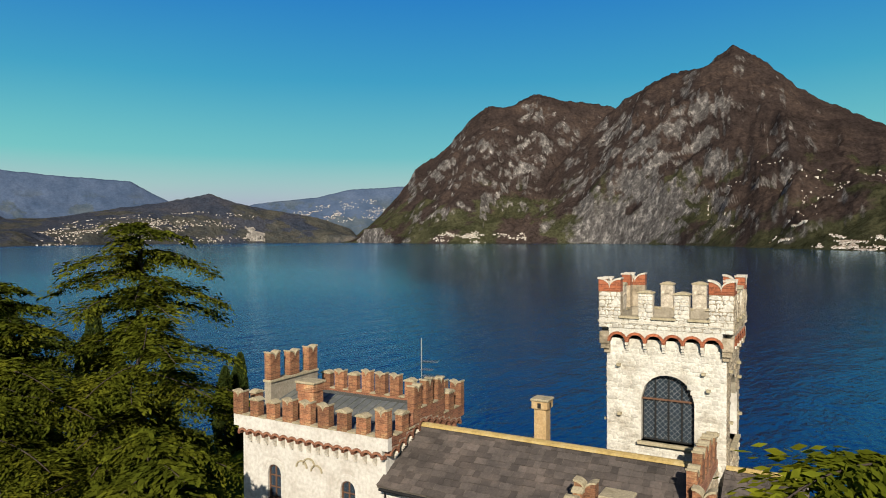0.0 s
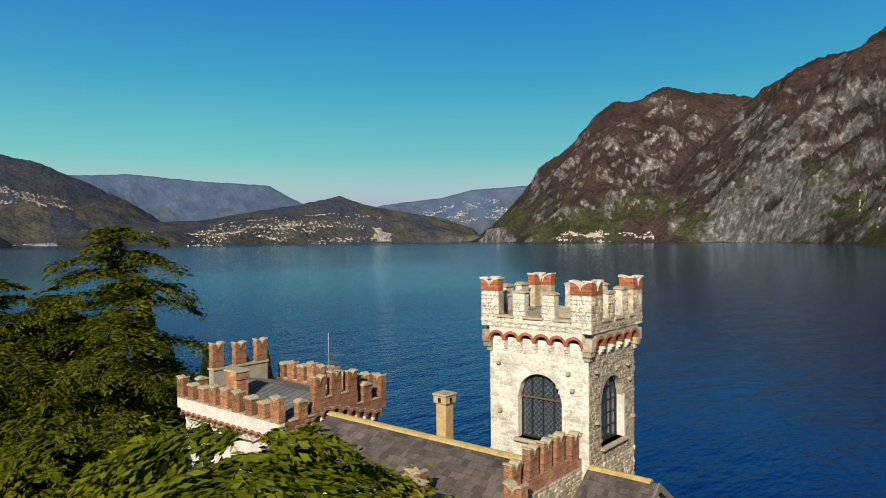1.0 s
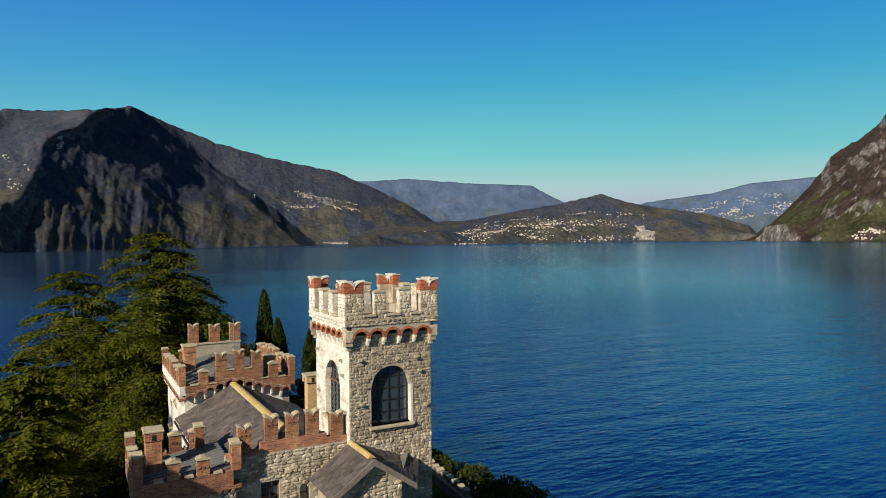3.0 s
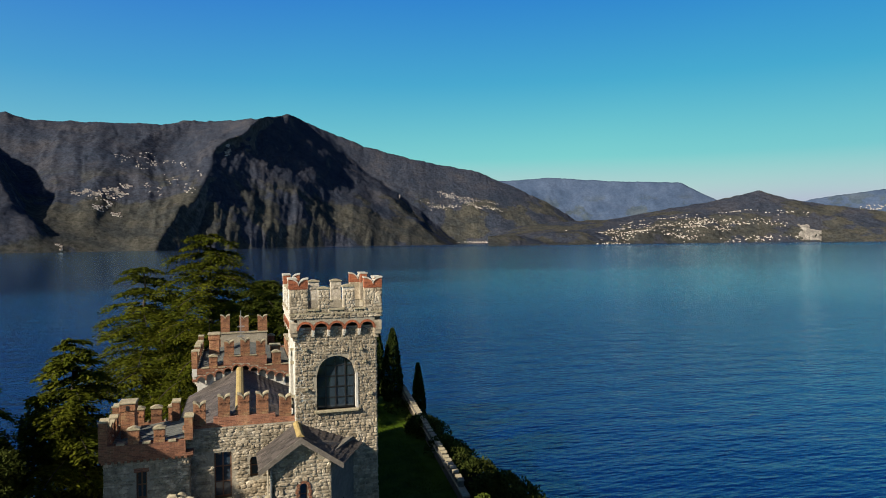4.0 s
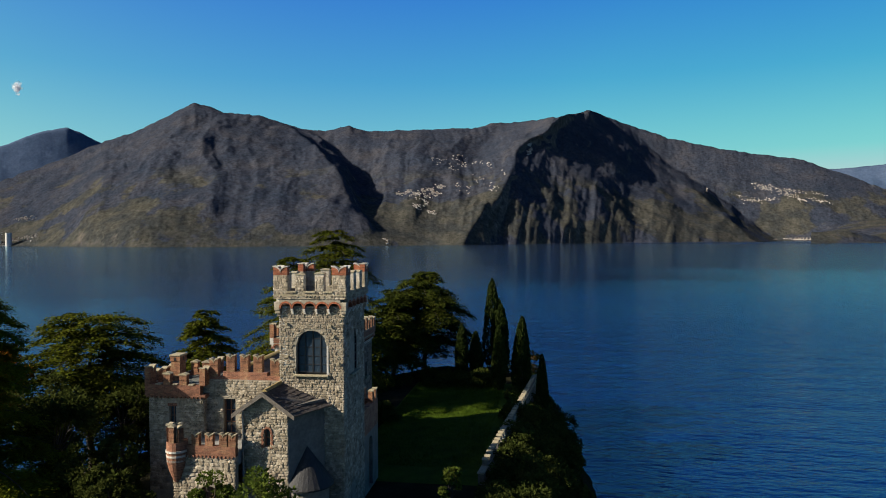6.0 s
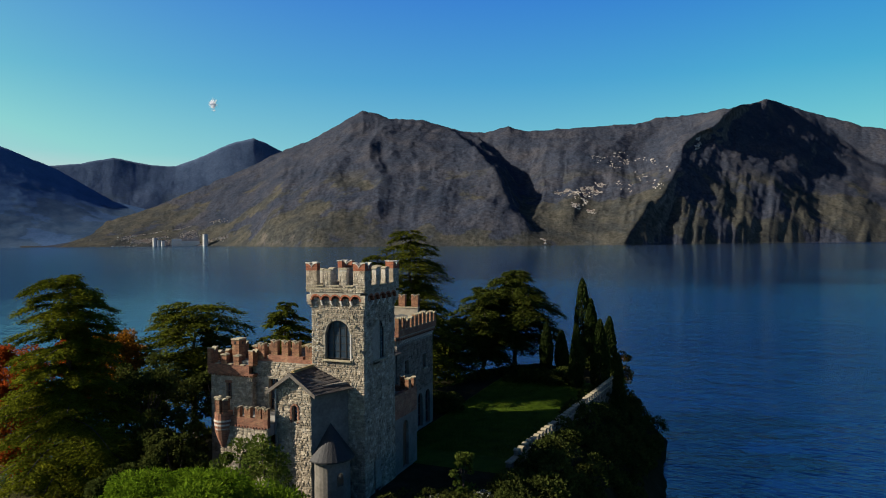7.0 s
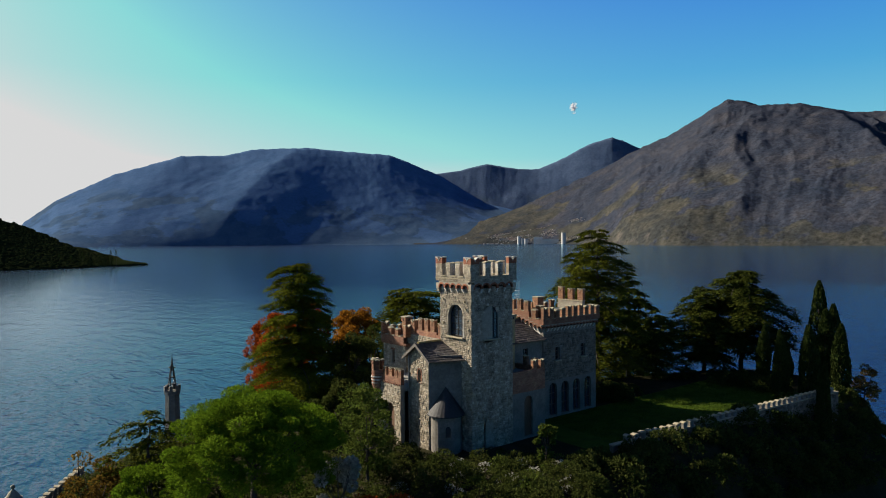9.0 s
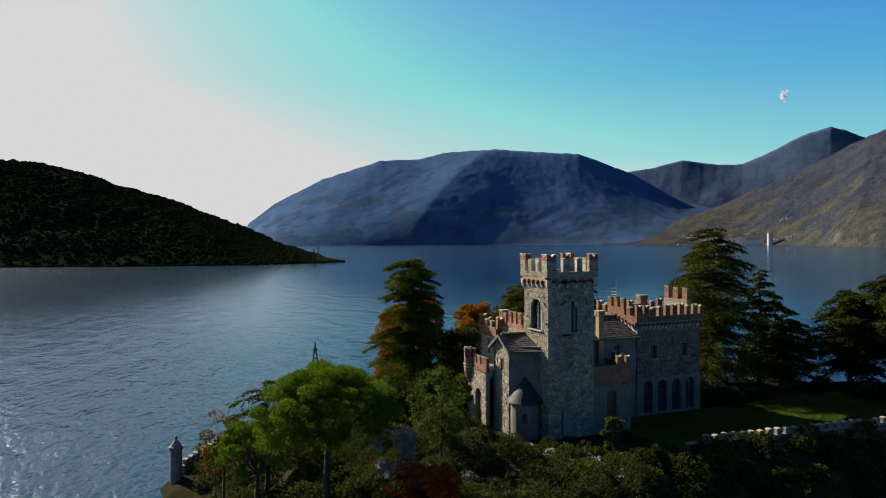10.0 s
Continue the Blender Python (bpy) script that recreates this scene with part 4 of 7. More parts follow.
def arched_window(parent, w, o, depth, bars_u, bars_z, frame_mat, lattice_cells=0, sill=True, mid_bar=True):
    """Glazing, leading, frame and sill in an opening o of a wall."""
    mid, width, z0, top, arched = o
    win = new("window")
    win.parent = parent
    win.location = w.at(mid, -depth, z0) - origin_of(parent)
    n = 12 if arched else 1
    us = [mid - width / 2 + width * i / n for i in range(n + 1)]
    # panes between the bars
    bm = bmesh.new()
    for i in range(n):
        a, c = us[i], us[i + 1]
        vs = [bm.verts.new(w.at(u, -depth, z)) for u, z in ((a, z0), (c, z0), (c, arch_height(o, c)), (a, arch_height(o, a)))]
        bm.faces.new(vs)
    part("pane", bm, GLASS, win)
    # frame round the opening
    bm = bmesh.new()
    t = 0.07
    prism(bm, w, us[0], us[0] + t, z0, z0, arch_height(o, us[0] + 0.001), arch_height(o, us[0] + t), -depth - 0.03, -depth + 0.05)
    prism(bm, w, us[-1] - t, us[-1], z0, z0, arch_height(o, us[-1] - t), arch_height(o, us[-1] - 0.001), -depth - 0.03, -depth + 0.05)
    prism(bm, w, us[0], us[-1], z0, z0, z0 + t, z0 + t, -depth - 0.03, -depth + 0.05)
    for i in range(n):
        a, c = arch_height(o, us[i]), arch_height(o, us[i + 1])
        prism(bm, w, us[i], us[i + 1], max(z0, a - t), max(z0, c - t), a, c, -depth - 0.03, -depth + 0.05)
    part("window_frame", bm, frame_mat, win)
    bar = 0.035
    for i in range(1, bars_u + 1):
        u = mid - width / 2 + width * i / (bars_u + 1)
        bm = bmesh.new()
        h = arch_height(o, u) - 0.02
        prism(bm, w, u - bar, u + bar, z0 + 0.03, z0 + 0.03, h, h, -depth - 0.02, -depth + 0.045)
        part("mullion", bm, frame_mat, win)
    for i in range(1, bars_z + 1):
        z = z0 + (top - z0) * i / (bars_z + 1)
        half = width / 2 - 0.03
        r = width / 2
        if arched and z > top - r:
            half = math.sqrt(max(0.01, r * r - (z - top + r) ** 2)) - 0.03
        bm = bmesh.new()
        prism(bm, w, mid - half, mid + half, z - bar * 0.8, z - bar * 0.8, z + bar * 0.8, z + bar * 0.8, -depth - 0.015, -depth + 0.035)
        part("glazing_bar", bm, frame_mat, win)
    if mid_bar:
        z = top - width * 0.5
        bm = bmesh.new()
        prism(bm, w, mid - width / 2, mid + width / 2, z - 0.035, z - 0.035, z + 0.035, z + 0.035, -depth + 0.05, -depth + 0.14)
        part("tie_bar", bm, WOOD, win, "reddish wooden crossbar")
    if lattice_cells:
        bm = bmesh.new()
        step = width / lattice_cells
        for sgn in (-1, 1):
            k = -int((top - z0) / step) - 1
            while k < lattice_cells + int((top - z0) / step) + 1:
                # a diagonal lead: u = start + sgn * (z - z0), kept inside the opening
                start = mid - width / 2 + k * step
                pts = []
                for j in range(60):
                    z = z0 + (top - z0) * j / 59
                    u = start + sgn * (z - z0)
                    if abs(u - mid) < width / 2 and z < arch_height(o, u):
                        pts.append((u, z))
                if len(pts) > 2:
                    (a, za), (c, zc) = pts[0], pts[-1]
                    v = [bm.verts.new(w.at(u, -depth + 0.02, z)) for u, z in ((a, za - 0.012), (c, zc - 0.012), (c, zc + 0.012), (a, za + 0.012))]
                    bm.faces.new(v)
                k += 1
        part("lattice", bm, PALE_METAL, win, "diamond lead lattice")
    if sill:
        bm = bmesh.new()
        prism(bm, w, mid - width / 2 - 0.14, mid + width / 2 + 0.14, z0 - 0.14, z0 - 0.14, z0, z0, -depth, 0.22)
        bmesh.ops.bevel(bm, geom=list(bm.edges), offset=0.02, segments=1, affect="EDGES")
        part("window_sill", bm, CAP, win)
    return win


def roof_slab(parent, a, b, c, d, thick, mat, name="roof"):
    """A roof plane a-b (eave), c-d (upper edge), with thickness."""
    bm = bmesh.new()
    top = [Vector(p) for p in (a, b, c, d)]
    nrm = (top[1] - top[0]).cross(top[3] - top[0]).normalized()
    if nrm.z < 0:
        nrm = -nrm
    va = [bm.verts.new(p) for p in top]
    vb = [bm.verts.new(p - nrm * thick) for p in top]
    bm.faces.new(va)
    bm.faces.new(list(reversed(vb)))
    for i in range(4):
        bm.faces.new((va[i], vb[i], vb[(i + 1) % 4], va[(i + 1) % 4]))
    return part(name, bm, mat, parent)


def slates(parent, a, b, c, d, row=0.34, width=0.42, seed=3, mat=None, lift=0.035):
    """Overlapping stone slates on a roof plane whose eave is a-b and upper edge d-c."""
    a, b, c, d = (Vector(p) for p in (a, b, c, d))
    r = random.Random(seed)
    nrm = (b - a).cross(d - a).normalized()
    if nrm.z < 0:
        nrm = -nrm
    n = max(2, int((d - a).length / row))
    verts, faces = [], []
    for i in range(n):
        t0, t1 = i / n - 0.006, min(1.0, (i + 1.25) / n)
        e0, e1 = a.lerp(d, max(-0.02, t0)), b.lerp(c, max(-0.02, t0))
        g0, g1 = a.lerp(d, t1), b.lerp(c, t1)
        length = (e1 - e0).length
        u = -r.uniform(0, width)
        while u < length:
            k = width * r.uniform(0.6, 1.35)
            p, q = max(0.0, u) / length, min(length, u + k - 0.015) / length
            u += k
            if q - p < 0.003:
                continue
            o = r.uniform(0.6, 1.5) * lift
            j = r.uniform(-0.03, 0.03)
            lo0, lo1 = e0.lerp(e1, p) + nrm * o, e0.lerp(e1, q) + nrm * (o + r.uniform(-0.012, 0.012))
            hi0, hi1 = g0.lerp(g1, p) + nrm * 0.006, g0.lerp(g1, q) + nrm * 0.006
            dn = (e0 - g0).normalized()
            lo0, lo1 = lo0 + dn * j, lo1 + dn * j
            s = len(verts)
            verts += [lo0, lo1, hi1, hi0, lo0 - nrm * 0.03, lo1 - nrm * 0.03]
            faces += [(s, s + 1, s + 2, s + 3), (s + 4, s + 5, s + 1, s), (s + 4, s, s + 3), (s + 1, s + 5, s + 2)]
    me = bpy.data.meshes.new("slate")
    me.from_pydata(verts, [], faces)
    me.materials.append(mat or SLATE)
    return part("slate_covering", me, mat or SLATE, parent, kind="stuff")


def brick_chimney(name, x, y, z0, z1, wx, wy, mat, label, head=0.06, hole=True):
    t = thing(name, x, y, z0, label, "chimney")
    bm = bmesh.new()
    box(bm, x - wx / 2, x + wx / 2, y - wy / 2, y + wy / 2, z0, z1 - 0.5, 0.015)
    part("shaft", bm, mat, t)
    bm = bmesh.new()
    hx, hy = wx / 2 + head, wy / 2 + head
    box(bm, x - hx, x + hx, y - hy, y + hy, z1 - 0.5, z1 - 0.12, 0.02)
    part("head", bm, mat, t)
    bm = bmesh.new()
    box(bm, x - hx - 0.05, x + hx + 0.05, y - hy - 0.05, y + hy + 0.05, z1 - 0.12, z1, 0.03)
    part("cap", bm, CAP, t)
    if hole:
        for sx, sy in ((0, -1), (1, 0), (0, 1), (-1, 0)):
            bm = bmesh.new()
            ww = 0.09
            if sx:
                box(bm, x + sx * hx - 0.01, x + sx * hx + 0.012, y - ww, y + ww, z1 - 0.45, z1 - 0.2)
            else:
                box(bm, x - ww, x + ww, y + sy * hy - 0.012, y + sy * hy + 0.01, z1 - 0.45, z1 - 0.2)
            part("flue_opening", bm, DARK_METAL, t, "dark flue opening")
    return t


GZ = 9.4
# -- the tower --
MX0, MX1, MY0, MY1 = -2.58, 2.48, -2.2, 2.3            # shaft
KX0, KX1, KY0, KY1 = -2.88, 2.78, -2.47, 2.57          # crown
tower = thing("castle_tower", 0, 0, GZ, "tall square limestone castle tower with swallow-tailed battlements", "tower")
TOWER_WALLS = {"south": Wall((MX0, MY0), (MX1, MY0)), "east": Wall((MX1, MY0), (MX1, MY1)), "north": Wall((MX1, MY1), (MX0, MY1)), "west": Wall((MX0, MY1), (MX0, MY0))}
TOWER_WINDOW = {"south": (2.65, 2.26, 19.86, 22.84, True), "east": (2.24, 2.16, 19.77, 22.72, True), "north": (2.3, 1.8, 19.6, 22.6, True), "west": (2.2, 1.9, 19.5, 22.5, True)}
for side, w in TOWER_WALLS.items():
    o = TOWER_WINDOW[side]
    extra = [(2.05, 0.9, GZ + 0.3, GZ + 2.7, True)] if side == "north" else []
    bm = bmesh.new()
    inset = 0.55 if side in ("east", "west") else 0.0
    wall_panel(bm, w, GZ - 1, 24.35, 0.55, [o] + extra, inset, w.length - inset)
    part("wall", bm, SOUTH_STONE if side == "south" else MORTAR, tower)
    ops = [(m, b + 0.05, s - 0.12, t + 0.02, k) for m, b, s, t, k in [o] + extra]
    stone_facing(w, GZ - 0.6, 24.25, tower, ops, course=0.17, long=0.31, singles=300 if side == "east" else 0, seed=len(side), single_from=19.0, mat=SOUTH_STONE if side == "south" else STONE,
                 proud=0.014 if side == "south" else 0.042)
    arched_window(tower, w, o, 0.1 if side == "north" else 0.36, 3, 4 if side != "south" else 0, DARK_METAL, 9 if side == "south" else 0, True, side == "south")
    for e in extra:
        bm = bmesh.new()
        wall_panel(bm, w, e[2], e[3] - 0.05, 0.05, (), e[0] - e[1] / 2, e[0] + e[1] / 2)
        d = part("door", bm, WOOD, tower, "dark wooden door")
        d.location = d.location - w.n * 0.35
    # small dark drain stones jutting from the wall
    for u, z in ((0.55, 23.1), (w.length - 0.7, 22.3), (0.6, 20.9), (w.length - 0.35, 20.5), (w.length - 0.9, 23.0)):
        bm = bmesh.new()
        prism(bm, w, u - 0.08, u + 0.08, z, z, z + 0.12, z + 0.12, -0.1, 0.2)
        part("putlog_stone", bm, CAP, tower)
# pale plaster tone on the east window's north jamb stands in for sunlight
we, oe = TOWER_WALLS["east"], TOWER_WINDOW["east"]
bm = bmesh.new()
prism(bm, we, oe[0] + oe[1] / 2 - 0.005, oe[0] + oe[1] / 2 + 0.12, oe[2], oe[2], oe[3] - 1.0, oe[3] - 1.0, -0.34, 0.055)
part("window_reveal", bm, PLASTER, tower, "pale window jamb with sunlight put into its colour")
# crown: corbel table, parapet, battlements
CROWN = [Wall((KX0, KY0), (KX1, KY0)), Wall((KX1, KY0), (KX1, KY1)), Wall((KX1, KY1), (KX0, KY1)), Wall((KX0, KY1), (KX0, KY0))]
PARAPET, HEAD = 25.38, 26.46
small_merlon = merlon_meshes(0.62, 0.36, 1.1, PALE_STONE, CAP, False, 0.07)
L = 0.98
for k, w in enumerate(CROWN):
    shaft = list(TOWER_WALLS.values())[k]
    jut = (shaft.p0 - w.p0).dot(-w.n)
    corbel_table(tower, shaft, 24.22, 6 if k == 0 else 5, 0.14, shaft.length - 0.14, 0.64, jut - 0.02, ORANGE_BRICK, MORTAR if k else SOUTH_STONE)
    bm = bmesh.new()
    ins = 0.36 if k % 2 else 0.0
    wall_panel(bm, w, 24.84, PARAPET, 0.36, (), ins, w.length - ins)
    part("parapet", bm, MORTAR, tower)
    stone_facing(w, 24.84, PARAPET, tower, course=0.16, long=0.34, seed=30 + k, mat=STONE if k else SOUTH_STONE, proud=0.04 if k else 0.02)
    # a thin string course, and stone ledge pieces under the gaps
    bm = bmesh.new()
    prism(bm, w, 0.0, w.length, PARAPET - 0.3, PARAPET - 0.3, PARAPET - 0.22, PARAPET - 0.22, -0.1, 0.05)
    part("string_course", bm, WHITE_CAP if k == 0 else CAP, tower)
    mids = (w.length * 0.365, w.length * 0.635)
    for a, c in ((L, mids[0] - 0.31), (mids[0] + 0.31, mids[1] - 0.31), (mids[1] + 0.31, w.length - L)):
        bm = bmesh.new()
        prism(bm, w, a - 0.05, c + 0.05, PARAPET - 0.09, PARAPET - 0.09, PARAPET + 0.01, PARAPET + 0.01, -0.40, 0.1)
        part("ledge", bm, CAP, tower)
    for u in mids:
        set_merlon(tower, small_merlon, w.at(u, -0.18, PARAPET), w.turn)
        stone_facing(w, PARAPET, PARAPET + 1.0, tower, u0=u - 0.31, u1=u + 0.31, course=0.16, long=0.26, seed=50 + k + int(u), proud=0.03, mat=STONE if k else SOUTH_STONE)
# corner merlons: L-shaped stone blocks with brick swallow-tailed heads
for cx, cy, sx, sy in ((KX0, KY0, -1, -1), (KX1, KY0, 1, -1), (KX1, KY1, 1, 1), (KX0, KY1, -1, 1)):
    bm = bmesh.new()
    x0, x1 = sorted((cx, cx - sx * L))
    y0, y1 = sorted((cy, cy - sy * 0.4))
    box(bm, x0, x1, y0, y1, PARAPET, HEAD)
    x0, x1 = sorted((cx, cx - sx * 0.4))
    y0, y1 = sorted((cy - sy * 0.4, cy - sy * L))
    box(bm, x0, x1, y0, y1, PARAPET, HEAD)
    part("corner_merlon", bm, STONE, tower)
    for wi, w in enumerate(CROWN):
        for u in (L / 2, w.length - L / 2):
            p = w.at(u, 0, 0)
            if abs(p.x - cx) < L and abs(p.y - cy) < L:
                stone_facing(w, PARAPET, HEAD - 0.02, tower, u0=u - L / 2, u1=u + L / 2, course=0.17, long=0.3, seed=70 + wi, proud=0.03, mat=STONE if wi else SOUTH_STONE)
                bmh, bmk = bmesh.new(), bmesh.new()
                line = swallow_outline(L, 0.54, 6, 0.38)
                extrude_profile(bmh, [(-L / 2, 0)] + line + [(L / 2, 0)], -0.02, 0.38)
                strip_profile(bmk, [(x * 1.05, z + 0.003) for x, z in line], [(x * 1.08, z + 0.085) for x, z in line], -0.06, 0.42)
                h = piece("merlon_head", mesh_of("merlon_head", bmh, ORANGE_BRICK), tower, w.at(u, 0, HEAD), w.turn)
                cp = new("cap", mesh_of("cap", bmk, WHITE_CAP))
                cp.parent = h
    mx, my = (MX0 if sx < 0 else MX1), (MY0 if sy < 0 else MY1)
    for e, za, zb in ((0.12, 23.66, 23.86), (0.24, 23.86, 24.08), (0.29, 24.08, 24.64)):
        bm = bmesh.new()
        x0, x1 = sorted((mx - sx * 0.16, mx + sx * e))
        y0, y1 = sorted((my - sy * 0.16, my + sy * e * 0.92))
        box(bm, x0, x1, y0, y1, za, zb, 0.02)
        part("corner_corbel", bm, STONE_PIECE, tower)
bm = bmesh.new()
box(bm, KX0 + 0.37, KX1 - 0.37, KY0 + 0.37, KY1 - 0.37, 24.5, 24.75)
part("tower_deck", bm, PAVING, tower)

# -- the main hall with its slate roof --
HX0, HX1, HY0, HY1 = -10.9, 2.15, -8.0, -1.6
RY, RZ, EZ = -5.1, 20.0, 18.35
hall = thing("castle_hall", -4.5, -5, GZ, "long white castle hall with a dark stone-slate roof", "building")
bm = bmesh.new()
south, north = Wall((HX0, HY0), (HX1, HY0)), Wall((HX1, HY1), (HX0, HY1))
wall_panel(bm, south, GZ - 1, EZ, 0.4, [(2.2, 0.8, 15.6, 17.4, False), (3.6, 0.8, 15.6, 17.4, False), (5.0, 0.8, 15.6, 17.4, False)])
part("wall", bm, PLASTER, hall)
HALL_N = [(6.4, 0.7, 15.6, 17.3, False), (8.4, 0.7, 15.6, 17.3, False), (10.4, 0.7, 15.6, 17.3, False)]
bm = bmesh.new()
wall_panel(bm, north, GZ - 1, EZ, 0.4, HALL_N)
part("wall", bm, SHADED_PLASTER, hall)
for o in HALL_N:
    arched_window(hall, north, o, 0.2, 1, 2, WOOD, 0, True, False)
for u in (2.2, 3.6, 5.0):
    arched_window(hall, south, (u, 0.8, 15.6, 17.4, False), 0.2, 1, 2, WOOD, 0, True, False)
OV = 0.55
fall = (RZ - EZ) / (RY - HY0)
slS = ((HX0 - 0.02, HY0 - OV, EZ - OV * fall + 0.1), (HX1 - 0.25, HY0 - OV, EZ - OV * fall + 0.1), (HX1 - 0.25, RY, RZ), (HX0 - 0.02, RY, RZ))
slN = ((HX1 - 0.25, HY1 + OV, EZ - OV * fall + 0.05), (HX0 - 0.02, HY1 + OV, EZ - OV * fall + 0.05), (HX0 - 0.02, RY, RZ), (HX1 - 0.25, RY, RZ))
for k, sl in enumerate((slS, slN)):
    roof_slab(hall, *sl, 0.14, TIMBER)
    slates(hall, *sl, seed=11 + k)
bm = bmesh.new()
extrude_profile(bm, [(-0.24, -0.05), (0.24, -0.05), (0.2, 0.04), (0.06, 0.10), (-0.06, 0.10), (-0.2, 0.04)], 0, 1)
bmesh.ops.transform(bm, matrix=Matrix.Translation((HX0, RY, RZ + 0.03)) @ Matrix.Rotation(-math.pi / 2, 4, "Z") @ Matrix.Diagonal((1, HX1 - 0.25 - HX0, 1, 1)), verts=bm.verts)
part("ridge_cap", bm, RIDGE, hall, "yellow lichened ridge stones")
bm = bmesh.new()
bmesh.ops.create_cone(bm, cap_ends=True, segments=8, radius1=0.07, radius2=0.07, depth=HX1 - HX0 - 0.3)
bmesh.ops.transform(bm, matrix=Matrix.Translation(((HX0 + HX1) / 2, HY0 - OV - 0.06, EZ - OV * fall - 0.02)) @ Matrix.Rotation(math.pi / 2, 4, "Y"), verts=bm.verts)
part("gutter", bm, DARK_METAL, hall)
# east gable wall with its battlements
east_hall = Wall((HX1, HY0), (HX1, MY0))
DOOR_E, ARCH_E = (2.0, 0.88, 15.4, 17.85, False), (3.64, 0.5, 16.35, 17.5, True)
bm = bmesh.new()
wall_panel(bm, east_hall, GZ - 1, 19.2, 0.5, [DOOR_E, ARCH_E])
part("wall", bm, MORTAR, hall)
stone_facing(east_hall, 12.0, 19.15, hall, [DOOR_E, ARCH_E], course=0.15, long=0.44, seed=77)
bm = bmesh.new()
for u0, u1, top in ((0.0, 1.55, 19.36), (1.55, 4.75, 19.72), (4.75, 5.8, 19.5)):
    wall_panel(bm, east_hall, 19.2, top, 0.42, (), u0, u1)
part("brick_band", bm, BRICK_JOINED, hall)
arched_window(hall, east_hall, DOOR_E, 0.3, 1, 2, WOOD, 0, True, False)
arched_window(hall, east_hall, ARCH_E, 0.3, 0, 1, WOOD, 0, False, False)
hall_merlon = merlon_meshes(0.62, 0.36, 1.15, BRICK, CAP, True, 0.09)
for y, z in ((-7.15, 19.36), (-5.91, 19.72), (-4.91, 19.72), (-3.93, 19.72), (-2.71, 19.5)):
    set_merlon(hall, hall_merlon, east_hall.at(y - HY0, -0.2, z), east_hall.turn)

# -- the west wing --
AX0, AX1, AY0, AY1 = -19.4, -10.8, -8.0, -1.45
wing = thing("castle_wing", -16, -4.7, GZ, "white plastered castle wing with red brick battlements", "building")
W_S, W_E, W_N, W_W = Wall((AX0, AY0), (AX1, AY0)), Wall((AX1, AY0), (AX1, AY1)), Wall((AX1, AY1), (AX0, AY1)), Wall((AX0, AY1), (AX0, AY0))
WIN_S = [(2.05, 0.84, 16.15, 17.85, True), (6.5, 0.84, 16.0, 17.8, True)]
WIN_N = [(2.2, 0.8, 15.6, 17.0, False), (6.4, 0.8, 15.6, 17.0, False)] + [(1.5 + 1.9 * i, 1.2, GZ + 0.3, 13.2, True) for i in range(4)]
# north front: darker plaster and rubble carry its shade in their colour
for w, ops, mat in ((W_S, WIN_S, PLASTER), (W_E, (), PLASTER), (W_N, [], SHADED_PLASTER), (W_W, (), PLASTER)):
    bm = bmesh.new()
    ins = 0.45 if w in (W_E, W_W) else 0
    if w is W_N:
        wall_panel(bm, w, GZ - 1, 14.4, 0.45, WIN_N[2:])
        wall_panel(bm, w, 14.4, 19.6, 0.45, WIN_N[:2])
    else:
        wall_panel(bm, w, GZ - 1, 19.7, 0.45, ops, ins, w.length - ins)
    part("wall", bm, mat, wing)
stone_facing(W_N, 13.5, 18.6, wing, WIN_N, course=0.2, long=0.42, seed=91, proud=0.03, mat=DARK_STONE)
for o in WIN_S:
    arched_window(wing, W_S, o, 0.16, 1, 2, WOOD, 0, True, False)
    bm = bmesh.new()          # plaster hood round the window head
    pts = [math.pi * i / 12 for i in range(13)]
    zc = o[3] - o[1] / 2
    lo = [(o[1] * 0.5 + 0.22) * 1 for _ in pts]
    ring = [((o[1] / 2 + 0.2) * math.cos(a), (o[1] / 2 + 0.2) * math.sin(a)) for a in pts]
    ring2 = [((o[1] / 2 + 0.32) * math.cos(a), (o[1] / 2 + 0.32) * math.sin(a)) for a in pts]
    strip_profile(bm, ring, ring2, 0, 0.03)
    me = mesh_of("hood_mould", bm, PLASTER)
    piece("hood_mould", me, wing, W_S.at(o[0], 0.032, zc), W_S.turn)
for o in WIN_N:
    arched_window(wing, W_N, o, 0.3, 1, 2, WOOD, 0, o[2] > 12, False)
# relief over the middle of the south front
for du, dz, wd in ((-0.45, 0.0, 0.28), (0.0, 0.16, 0.3), (0.45, -0.08, 0.28)):
    bm = bmesh.new()
    ring = [(wd * math.cos(a), wd * math.sin(a)) for a in [math.pi * i / 8 for i in range(9)]]
    ring2 = [((wd + 0.07) * x / wd, (wd + 0.07) * z / wd) for x, z in ring]
    strip_profile(bm, ring, ring2, 0, 0.07)
    piece("relief_ornament", mesh_of("relief_ornament", bm, CAP), wing, W_S.at(4.25 + du, 0.07, 18.0 + dz), W_S.turn)
bm = bmesh.new()
prism(bm, W_S, 3.4, 5.4, 15.55, 15.55, 15.7, 15.7, -0.02, 0.2)
part("balcony_sill", bm, CAP, wing)
WING_C = 0.32
wing_crown = [Wall((AX0 - WING_C, AY0 - WING_C), (AX1 + WING_C, AY0 - WING_C)), Wall((AX1 + WING_C, AY0 - WING_C), (AX1 + WING_C, AY1 + WING_C)),
              Wall((AX1 + WING_C, AY1 + WING_C), (AX0 - WING_C, AY1 + WING_C)), Wall((AX0 - WING_C, AY1 + WING_C), (AX0 - WING_C, AY0 - WING_C))]
